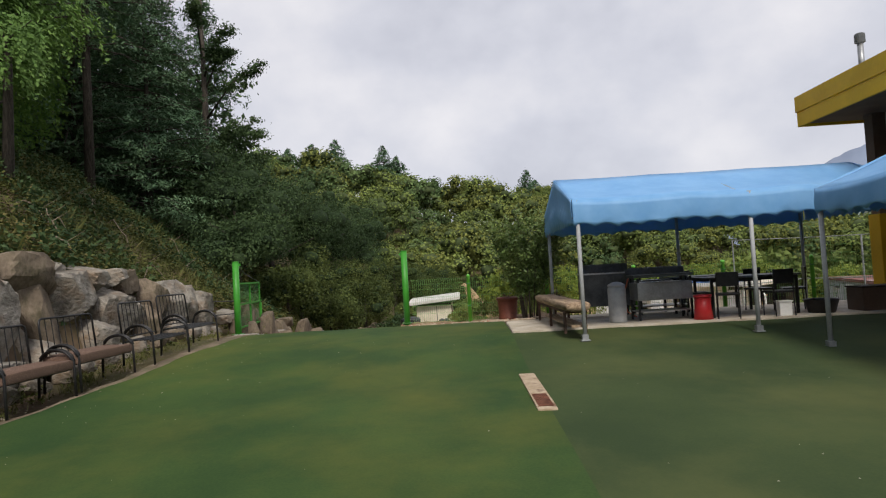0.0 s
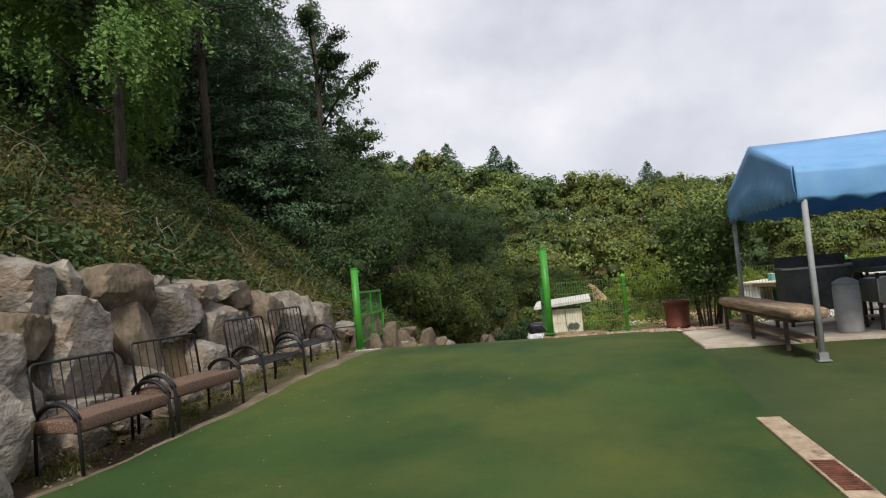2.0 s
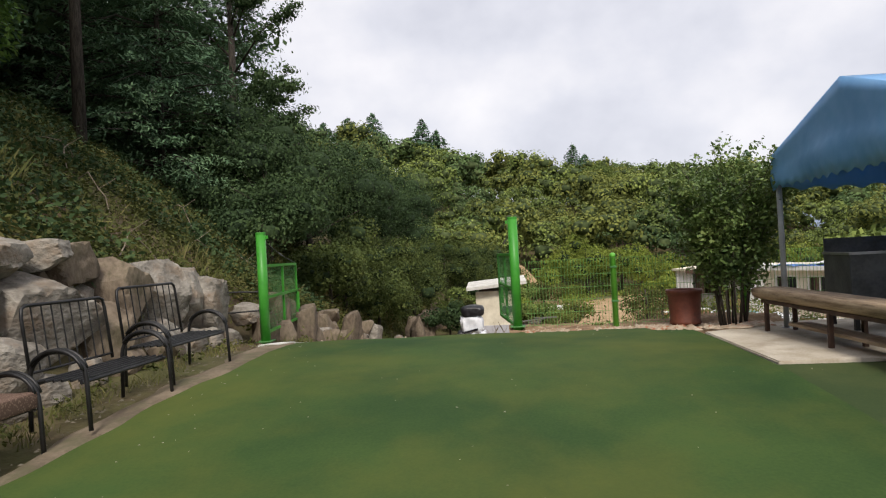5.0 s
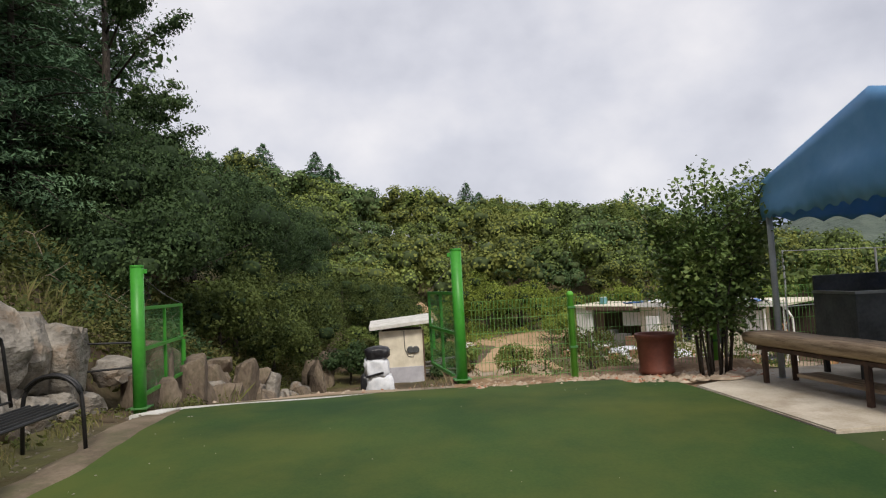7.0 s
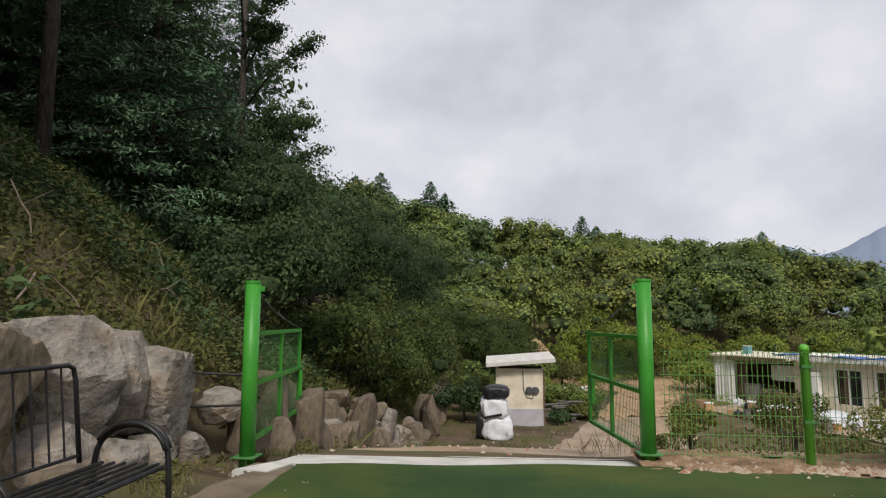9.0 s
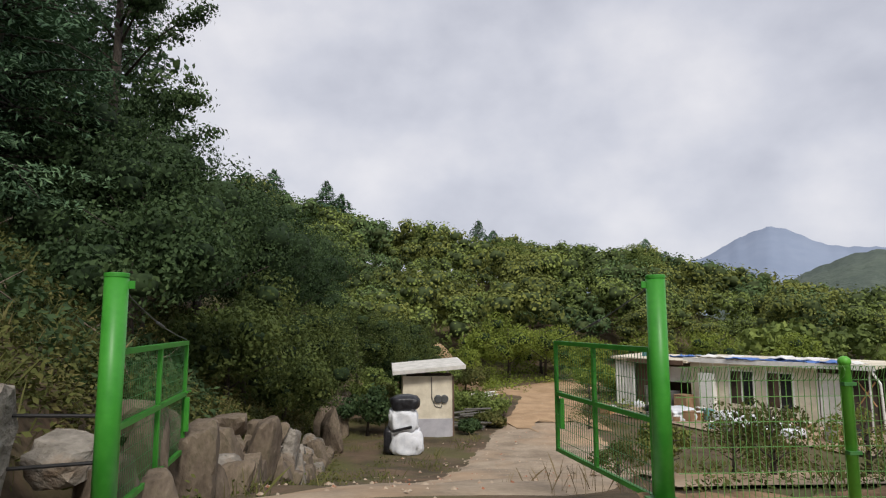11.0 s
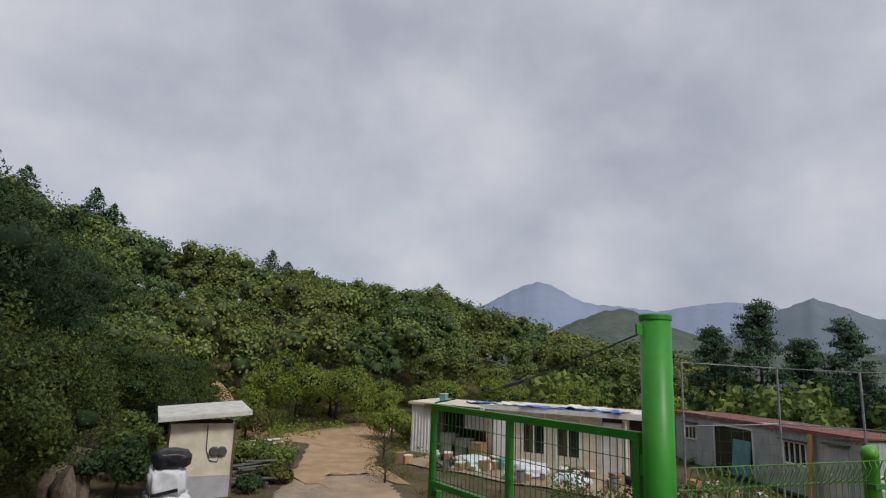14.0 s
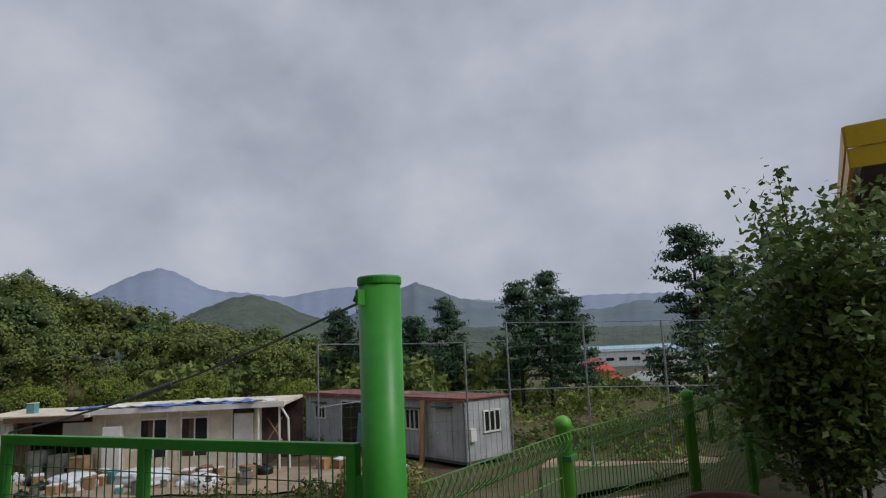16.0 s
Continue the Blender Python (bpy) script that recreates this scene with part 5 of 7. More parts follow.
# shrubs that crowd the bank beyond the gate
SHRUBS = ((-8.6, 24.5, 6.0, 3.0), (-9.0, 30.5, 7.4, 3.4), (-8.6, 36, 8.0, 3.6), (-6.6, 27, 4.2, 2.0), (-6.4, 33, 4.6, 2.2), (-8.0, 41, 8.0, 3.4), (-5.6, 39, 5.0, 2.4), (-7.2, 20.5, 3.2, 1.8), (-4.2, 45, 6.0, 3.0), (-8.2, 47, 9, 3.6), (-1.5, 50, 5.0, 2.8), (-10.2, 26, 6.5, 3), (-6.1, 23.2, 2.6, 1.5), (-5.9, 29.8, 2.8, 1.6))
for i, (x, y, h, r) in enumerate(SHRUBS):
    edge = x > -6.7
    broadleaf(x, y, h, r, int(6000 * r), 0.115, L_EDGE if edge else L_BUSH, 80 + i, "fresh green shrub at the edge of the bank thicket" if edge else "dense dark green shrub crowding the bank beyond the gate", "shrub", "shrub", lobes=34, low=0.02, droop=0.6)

# lime-green bushes at the foot of the wooded hill
for i, (x, y, h, r) in enumerate(((3.6, 55, 3.8, 2.2), (6.6, 54.6, 5.2, 2.9), (9.4, 54.4, 4.9, 2.7), (11.8, 53.4, 3.2, 2.0), (10.2, 59, 3.6, 2.8), (14.5, 60, 3.2, 2.4), (-1.2, 53, 2.6, 1.9), (18.5, 58, 3.4, 2.6), (24, 56, 3.6, 2.8), (0.2, 42.5, 1.6, 1.1), (10.8, 47, 2.0, 1.5), (23.5, 46, 3.6, 2.5), (26, 40, 3.2, 2.2))):
    broadleaf(x, y, h, r, 5200, 0.17, L_LIME, 110 + i, "yellow-green bush at the foot of the wooded hill", "bush", "bush", lobes=16, low=0.05, droop=0.0)


# ---------------------------------------------------------------- wooded hill
def woods():
    g = np.random.default_rng(21)
    chunks, inner = ([], [], []), []
    near, far, cores = [], [], []
    for k in range(7):
        near.append(crown_points(1500, 2.9, 2.4, 18, 300 + k, 0.25))
        far.append(crown_points(850, 2.9, 2.4, 18, 300 + k, 0.25))
        cores.append(crown_core(2.9, 2.4, 18, 300 + k, 0.52))
    count = 0
    for ring_r in np.arange(50, 105, 3.3):
        bs = np.arange(-30, 47, math.degrees(4.3 / ring_r))
        for b in bs:
            rr = ring_r + g.uniform(-1.4, 1.4)
            bb = math.radians(b + g.uniform(-1, 1) * math.degrees(1.4 / ring_r))
            x, y = -2 + rr * math.sin(bb), 9 + rr * math.cos(bb)
            if rr < 60 and -2 < x < 30 and y < 60:
                continue
            if x > 8 and y < 56:
                continue
            z = float(land_z(x, y))
            s = g.uniform(0.6, 1.4)
            close = rr < 74
            p, d = (near if close else far)[count % 7]
            a = g.uniform(0, 6.28)
            rot = np.array([[math.cos(a), -math.sin(a), 0], [math.sin(a), math.cos(a), 0], [0, 0, 1]])
            at = np.array([x, y, z + 3.6 * s])
            chunks[int(g.choice(3, p=(0.40, 0.38, 0.22)))].append(leaf_quads((p * s) @ rot.T + at, d @ rot.T + np.array([0, 0, 0.35]), (0.25 if close else 0.33) * s, 0.75, 1000 + count, 0.0, 0.32))
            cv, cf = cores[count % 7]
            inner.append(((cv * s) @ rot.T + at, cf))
            count += 1
    for lot, mat, label in zip(chunks, (L_FAR, L_OLIVE, L_DEEP), ("wooded hillside of dense mixed green trees", "lighter olive green trees of the wooded hillside", "deep green trees of the wooded hillside")):
        v, f = merge(lot)
        grid_mesh("far_woods", v, f, mat, label, "woods", "stuff")
    # dark lumps added inside each crown to paint the shade between leaves
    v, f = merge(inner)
    grid_mesh("far_woods_shade", v, f, L_WOODSHADE, "dark filler lumps with the shade of the hillside crowns in their colour", "woods", "stuff", soft=True)


woods()

# taller conifers on the skyline
for i, (x, y, top) in enumerate(((-19.1, 98.9, 24.4), (-23.0, 98.5, 24.0), (-26.5, 97.0, 23.0), (-12.0, 105.0, 24.2), (-9.5, 103.5, 22.0), (14.3, 120, 21.0), (13.5, 100.0, 15.5), (39.2, 104.0, 15.4), (37, 103, 13.0))):
    z = float(land_z(x, y))
    conifer(x, y, max(8, top - z - 0.2), 5.2, 150 + i, per=34, label="skyline tree rising over the wooded hill", size=0.6, power=0.75)

# round trees that stand out of the wooded slope
for i, (x, y, top) in enumerate(((28.3, 80.5, 11.5), (13.8, 89.1, 13.4))):
    broadleaf(x, y, top - float(land_z(x, y)), 2.5, 7000, 0.22, L_FAR, 190 + i, "tall round tree standing out of the wooded slope", lobes=18, low=0.35, droop=0.0)

# valley trees right of the hill
def valley_trees():
    g = np.random.default_rng(31)
    chunks = []
    p0 = [crown_points(320, 2.6, 2.2, 11, 400 + k, 0.3) for k in range(5)]
    for k in range(330):
        b = math.radians(g.uniform(33, 90))
        rr = g.uniform(42, 190) if k > 60 else g.uniform(36, 60)
        x, y = -2 + rr * math.sin(b), 12 + rr * math.cos(b)
        if math.degrees(b) > 64 and (rr > 58 or k % 2):
            continue
        if 10 < x < 30 and y < 52 and rr < 46:
            continue
        z = float(land_z(x, y))
        s = g.uniform(0.6, 1.1) * (0.55 if math.degrees(b) > 64 else 1)
        p, d = p0[k % 5]
        chunks.append(leaf_quads(p * s + np.array([x, y, z + 2.4 * s]), d, 0.6 * s, 0.7, 3000 + k, 0.0, 0.55))
    v, f = merge(chunks)
    grid_mesh("valley_trees", v, f, L_FAR, "scattered dark trees in the valley", "trees", "stuff")


valley_trees()
for i, (b, rr, h, r) in enumerate(((52.2, 47, 9.0, 3.0), (58.6, 47, 7.8, 2.4), (65.0, 44, 8.6, 2.4), (67.6, 46, 9.6, 2.6), (69.8, 43, 7.4, 2.2), (80.5, 31, 9.6, 2.8), (83.0, 33, 8.2, 2.4), (48.6, 50, 7.4, 2.6), (55.4, 50, 6.6, 2.4))):
    pine(-2 + rr * math.sin(radians(b)), 12 + rr * math.cos(radians(b)), h, r, 170 + i)


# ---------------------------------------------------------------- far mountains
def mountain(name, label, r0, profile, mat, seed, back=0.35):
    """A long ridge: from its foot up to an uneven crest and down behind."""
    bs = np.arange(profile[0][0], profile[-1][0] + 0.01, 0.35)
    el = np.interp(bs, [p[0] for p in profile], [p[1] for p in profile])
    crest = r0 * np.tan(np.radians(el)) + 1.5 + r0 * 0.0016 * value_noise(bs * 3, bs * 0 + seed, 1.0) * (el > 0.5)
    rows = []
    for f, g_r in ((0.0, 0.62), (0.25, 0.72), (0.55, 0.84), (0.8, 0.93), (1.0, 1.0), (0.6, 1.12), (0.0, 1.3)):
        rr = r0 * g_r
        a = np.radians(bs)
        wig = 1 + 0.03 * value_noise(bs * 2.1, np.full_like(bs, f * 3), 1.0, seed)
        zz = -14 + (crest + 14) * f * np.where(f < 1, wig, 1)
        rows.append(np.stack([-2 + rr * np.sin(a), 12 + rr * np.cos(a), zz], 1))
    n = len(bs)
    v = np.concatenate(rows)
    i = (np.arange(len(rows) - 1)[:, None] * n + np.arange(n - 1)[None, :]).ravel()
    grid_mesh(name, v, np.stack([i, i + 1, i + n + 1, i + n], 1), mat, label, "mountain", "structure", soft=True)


# blue and grey of these ridges is haze painted as colour
mountain("backdrop_far_ridge", "mountain range on the horizon, tinted pale blue for haze", 1800, ((5, 3.0), (20, 4.6), (23.0, 5.2), (24.8, 6.1), (27, 5.2), (28.5, 5.6), (31, 7.0), (32.4, 7.6), (33.6, 7.9), (35, 7.5), (37, 6.3), (38.6, 5.9), (41, 5.7), (44, 5.3), (47.5, 5.9), (50, 6.1), (53, 5.6), (60, 4.6), (66, 4.0), (72, 4.3), (80, 4.0), (95, 3.2), (120, 3)), M_MOUNT_FAR, 2)
mountain("backdrop_dark_ridge", "mountain with one dark peak, tinted blue-grey for haze", 1100, ((44, 0.2), (48, 2.4), (51, 4.2), (53.5, 5.4), (55.8, 6.3), (57.5, 5.7), (60, 4.6), (64, 3.9), (68, 3.1), (73, 3.0), (76, 3.6), (80, 3.0), (95, 2.0), (120, 2)), M_MOUNT_MID, 5)
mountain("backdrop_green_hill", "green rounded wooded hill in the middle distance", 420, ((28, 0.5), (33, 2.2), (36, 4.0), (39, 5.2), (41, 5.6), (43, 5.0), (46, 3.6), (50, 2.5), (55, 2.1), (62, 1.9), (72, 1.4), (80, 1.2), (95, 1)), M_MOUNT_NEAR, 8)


# ---------------------------------------------------------------- shed and sacks by the track
def shed():
    z = -3.28
    t = thing("shed", "small cream hut with a tilted white slab roof by the track", "shed", (-0.75, 34.9, z))
    part("wall", boxes(((0, 0.04, 1.62), (2.12, 0.08, 1.75)), bevel=0.01), M_CREAM, t)
    part("wall", boxes(((1.02, 1.2, 1.55), (0.08, 2.3, 1.95)), bevel=0.01), M_CREAM, t)
    part("wall", boxes(((-1.02, 1.2, 1.45), (0.08, 2.3, 1.85)), bevel=0.01), M_CREAM, t)
    part("back_wall", boxes(((0, 2.35, 1.2), (2.1, 0.08, 2.4))), M_CREAM, t)
    part("lower_board", boxes(((0, 0.02, 0.36), (2.16, 0.12, 0.78)), bevel=0.01), M_LILAC, t, "faded lilac lower board")
    part("lower_side_board", boxes(((1.02, 1.2, 0.3), (0.10, 2.3, 0.68))), M_LILAC, t)
    # solid dark block added to paint the shade under the eave
    part("gap", boxes(((0.05, 0.3, 2.52), (1.9, 0.4, 0.14))), M_INTERIOR, t, "dark block standing in for the shade under the roof")
    part("roof", boxes(((0.02, 1.0, 2.86), (3.05, 3.0, 0.17), 0, 3, -4.5), bevel=0.02), M_SILL, t, "tilted whitish roof slab")
    part("conduit", tubes(([(0.14, -0.02, 2.45), (0.16, -0.03, 1.6), (0.30, -0.03, 1.25), (0.55, -0.03, 1.2), (0.62, -0.03, 1.5)], 0.018)), M_DARKMETAL, t, "dark cable on the wall")
    for x in (0.42, 0.68):
        part("meter", lathe([(0.16, 0.0), (0.17, 0.02), (0.17, 0.08), (0.12, 0.10), (0.02, 0.10)], 20), M_DARKMETAL, t, "round dark meter").matrix_basis = pose(x, 0.0, 1.55, 90, 0, 0)
    part("corner_trim", boxes(((1.06, -0.01, 1.25), (0.07, 0.07, 2.45))), M_BROWN, t)
    return t


shed()


def lumpy(dims, seed, amp=0.1, sub=3):
    bm = bmesh.new()
    bmesh.ops.create_icosphere(bm, subdivisions=sub, radius=1)
    off = Vector((seed * 3.7, seed * 1.3, seed))
    for v in bm.verts:
        d = v.co.copy()
        k = 1 + amp * noise.noise(d * 2.1 + off) + amp * 0.6 * noise.noise(d * 6 + off)
        sq = [math.copysign(abs(c) ** 0.6, c) for c in d]
        v.co = Vector((sq[0] * dims[0] * k, sq[1] * dims[1] * k, sq[2] * dims[2] * k))
    return bm


def sack_stack():
    t = thing("sack_stack", "tall stack of white bulk sacks topped with a black bag", "sacks", (-1.85, 31.0, -3.17))
    for i, (dx, dz, sx, sz) in enumerate(((0.08, 0.46, 0.58, 0.48), (-0.05, 1.18, 0.50, 0.48))):
        ob = part("white_sack", lumpy((sx, 0.46, sz), i + 1, 0.14, 4), M_WHITEBAG, t, "creased white woven sack", soft=True)
        ob.location = (dx, 0, dz)
    ob = part("black_bag", lumpy((0.52, 0.46, 0.27), 9, 0.16), M_BLACKBAG, t, "shiny black plastic bag", soft=True)
    ob.location = (0.02, 0, 1.80)
    ob = part("black_bag", lumpy((0.22, 0.3, 0.5), 12, 0.16), M_BLACKBAG, t, "shiny black plastic bag", soft=True)
    ob.location = (-0.52, 0.1, 0.45)
    part("strap", boxes(((-0.1, -0.47, 0.95), (0.7, 0.03, 0.09), 0, 0, -12)), M_BLACKBAG, t)
    return t


sack_stack()


def timber_pile(at, rz, seed, mat=M_OLDBOARD, n=9, label="stack of weathered grey boards on the verge"):
    t = thing("board_pile", label, "boards", (at[0], at[1], float(land_z(at[0], at[1]))), rz)
    g = random.Random(seed)
    for k in range(n):
        part("board", boxes(((g.uniform(-0.3, 0.3), g.uniform(-0.3, 0.3), 0.08 + 0.07 * k), (g.uniform(1.2, 2.4), 0.2, 0.05), g.uniform(-14, 14), 0, g.uniform(-3, 3)), bevel=0.006), mat, t)
    return t


timber_pile((1.7, 38.3), 20, 1)
timber_pile((0.95, 36.4), -10, 2, M_OLDBOARD, 4, "few grey boards lying beside the hut")
timber_pile((3.0, 46.4), 15, 3, M_WHITE, 5, "few white boards on the grass by the track")

mv, mf = sheet(np.linspace(-5, 5, 30), np.linspace(-4, 4, 26), lambda a, b: 3.2 * np.exp(-(a / 2.4) ** 2 - (b / 1.8) ** 2) * (1 + 0.12 * value_noise(a, b, 0.8)) - 0.1)
mound = grid_mesh("sand_mound", mv, mf, M_SAND, soft=True)
mound.location = (0.9, 51.5, -3.25)
tagged(mound, "orange heap of bare sand below the wooded hill", "sand heap")


# ---------------------------------------------------------------- long prefab house
def window(parent, c, s, frame_mat=M_WHITE, depth=0.06, bars=1, face="x"):
    """A dark pane in a light frame on a wall that faces -x (face x) or -y (face y)."""
    def b(dy, dz, wy, wz, dp, o=0.0):
        if face == "x":
            return ((c[0] - o, c[1] + dy, c[2] + dz), (dp, wy, wz))
        return ((c[0] + dy, c[1] - o, c[2] + dz), (wy, dp, wz))
    w = part("window", boxes(b(0, 0, s[0], s[1], 0.03)), M_GLASS, parent)
    fr = [b(0, s[1] / 2, s[0] + 0.12, 0.07, depth, 0.02), b(0, -s[1] / 2, s[0] + 0.12, 0.07, depth, 0.02)]
    for k in range(bars + 2):
        fr.append(b(-s[0] / 2 + s[0] * k / (bars + 1), 0, 0.06, s[1], depth, 0.02))
    part("window_frame", boxes(*fr), frame_mat, w)
    return w


HOUSE_AT, HOUSE_TURN = (17.2, 32.4), 32.0


def by_house(out, along):
    """The plan point that lies so far behind the eave line and along it from the porch corner."""
    a = radians(HOUSE_TURN)
    return HOUSE_AT[0] + out * math.cos(a) - along * math.sin(a), HOUSE_AT[1] + out * math.sin(a) + along * math.cos(a)


def long_house():
    z = -3.2
    t = thing("prefab_house", "long low cream prefab house with blue tarpaulins on its roof", "house", (*HOUSE_AT, z), HOUSE_TURN)
    h = 2.68
    # main block: wall from the porch to the wing
    part("wall", boxes(((0.42, 1.12, h / 2), (0.10, 0.30, h)), ((0.42, 2.72, h / 2), (0.10, 1.02, h)), ((0.42, 4.72, h / 2), (0.10, 0.62, h)), ((0.42, 7.22, h / 2), (0.10, 2.04, h)), ((0.42, 3.84, 0.35), (0.10, 1.2, 0.7)), ((0.42, 5.60, 0.35), (0.10, 1.2, 0.7)), ((0.42, 3.84, 2.50), (0.10, 1.2, 0.36)), ((0.42, 5.60, 2.50), (0.10, 1.2, 0.36))), M_CREAM, t)
    part("wall", boxes(((1.9, 8.18, h / 2), (3.0, 0.12, h))), M_CREAM, t)
    part("back_wall", boxes(((3.4, 5.2, h / 2), (0.1, 8.4, h))), M_CREAM, t)
    part("porch_back", boxes(((2.0, 1.0, h / 2), (2.9, 0.08, h)), ((3.3, 0.4, h / 2), (0.08, 1.2, h))), M_INTERIOR, t, "dark back of the open porch")
    part("white_door", boxes(((0.36, 1.72, 1.22), (0.05, 0.84, 2.35)), bevel=0.01), M_WHITE, t, "plain white sliding door")
    part("lintel", boxes(((0.40, 1.72, 2.54), (0.08, 0.9, 0.24))), M_INTERIOR, t)
    for y in (2.22, 3.22, 4.44, 5.02, 6.22, 7.0, 7.7):
        part("panel_joint", boxes(((0.362, y, h / 2), (0.02, 0.05, h))), M_WHITE, t)
    for y in (3.84, 5.60):
        d = part("doorway", boxes(((0.48, y, 1.5), (0.04, 1.16, 1.6))), M_INTERIOR, t, "dark doorway with brown inner doors")
        part("door_leaf", boxes(((0.43, y - 0.30, 1.5), (0.03, 0.50, 1.56))), M_GLASS, d)
        part("curtain", boxes(((0.44, y + 0.16, 1.5), (0.02, 0.22, 1.5))), M_BROWN, d, "brown inner curtain")
        part("door_frame", boxes(((0.36, y, 2.31), (0.06, 1.22, 0.07)), ((0.36, y - 0.58, 1.5), (0.06, 0.06, 1.62)), ((0.36, y + 0.58, 1.5), (0.06, 0.06, 1.62)), ((0.37, y, 1.5), (0.05, 0.05, 1.56))), M_WHITE, d)
    part("locker", boxes(((0.18, 7.24, 1.15), (0.34, 0.76, 1.9)), bevel=0.02), M_WHITE, t, "white metal locker against the wall")
    part("roof", boxes(((1.7, 4.1, h + 0.10), (3.5, 8.5, 0.12), 0, 0, -1.5), bevel=0.02), M_CREAM, t, "thin overhanging roof sheet")
    part("eave_board", boxes(((-0.07, 4.1, h + 0.06), (0.05, 8.5, 0.22))), M_WHITE, t)
    for y in (0.10, 1.0):
        part("porch_post", tubes(([(0.05, y, 0), (0.05, y, h)], 0.05)), M_WHITE, t)
    part("brace", tubes(([(0.0, 0.05, h), (-0.05, -0.30, h - 0.55), (-0.05, -0.36, 0.1)], 0.05)), M_WHITE, t)
    part("cross_stick", tubes(([(0.9, 0.2, 1.1), (0.9, 0.85, 2.1)], 0.03), ([(0.9, 0.85, 1.1), (0.9, 0.2, 2.1)], 0.03)), M_TIMBER, t)
    # open wing towards the track
    part("wing_end_panel", boxes(((0.05, 12.06, 1.3), (0.08, 1.24, 2.6)), ((1.5, 12.66, 1.3), (2.9, 0.08, 2.6))), M_WHITE, t, "ribbed white end panel")
    for k in range(6):
        part("rib", boxes(((-0.005, 11.56 + 0.2 * k, 1.3), (0.04, 0.06, 2.55))), M_WHITE, t)
    part("wing_back_wall", boxes(((2.2, 10.3, 1.25), (0.1, 4.3, 2.5))), M_BROWN, t)
    part("wing_board", boxes(((0.75, 8.95, 1.88), (0.06, 1.55, 0.80)), bevel=0.01), M_WHITE, t, "broad white sheet hung across the wing")
    part("wing_side_board", boxes(((0.3, 11.1, 1.25), (0.06, 0.6, 2.4))), M_BROWN, t, "brown timber side panel")
    part("wing_roof", boxes(((1.3, 10.45, 2.70), (3.0, 4.7, 0.14), 0, 0.6, -2), bevel=0.02), M_CREAM, t)
    part("wing_fascia", boxes(((-0.20, 10.0, 2.56), (0.05, 3.4, 0.22))), M_BROWN, t, "brown timber fascia")
    return t


long_house()


def tarp(name, out, along, sx, sy, z, rz, seed, mat, label):
    xs, ys = np.linspace(-sx / 2, sx / 2, 18), np.linspace(-sy / 2, sy / 2, 24)
    v, f = sheet(xs, ys, lambda a, b: 0.07 + 0.06 * value_noise(a, b, 0.55, seed) + 0.05 * value_noise(a, b, 0.22, seed + 2))
    ob = grid_mesh(name, v, f, mat, label, "tarpaulin", soft=True)
    ob.modifiers.new("thick", "SOLIDIFY").thickness = 0.03
    ob.matrix_basis = pose(*by_house(out, along), z, 0, -1.5, HOUSE_TURN + rz)


tarp("roof_tarp", 0.55, 4.5, 1.3, 3.2, -0.38, 4, 1, M_BLUETARP, "crumpled blue tarpaulin on the house roof")
tarp("roof_tarp", 0.35, 2.0, 0.9, 1.9, -0.38, -8, 2, M_BLUETARP, "blue tarpaulin folded over the roof edge")
tarp("roof_sheet", 0.80, 3.2, 0.9, 2.4, -0.28, -8, 3, M_WHITE, "crumpled white plastic sheet on the house roof")
tarp("roof_sheet", 0.9, 6.9, 1.5, 2.0, -0.35, 6, 4, M_WHITE, "white plastic sheet laid on the house roof")
tarp("roof_sheet", 0.35, 0.9, 0.6, 1.2, -0.36, -6, 6, M_WHITE, "rolled white sheet at the roof corner")
tarp("roof_tarp", 1.5, 9.2, 1.2, 1.2, -0.42, 0, 7, M_BLUETARP, "small blue tarpaulin on the wing roof")
plain_box("roof_bucket", (*by_house(0.9, 11.2), -0.44), (0.34, 0.34, 0.42), M_TEAL, "pale teal bucket standing on the wing roof", "bucket", HOUSE_TURN, M_WHITE)


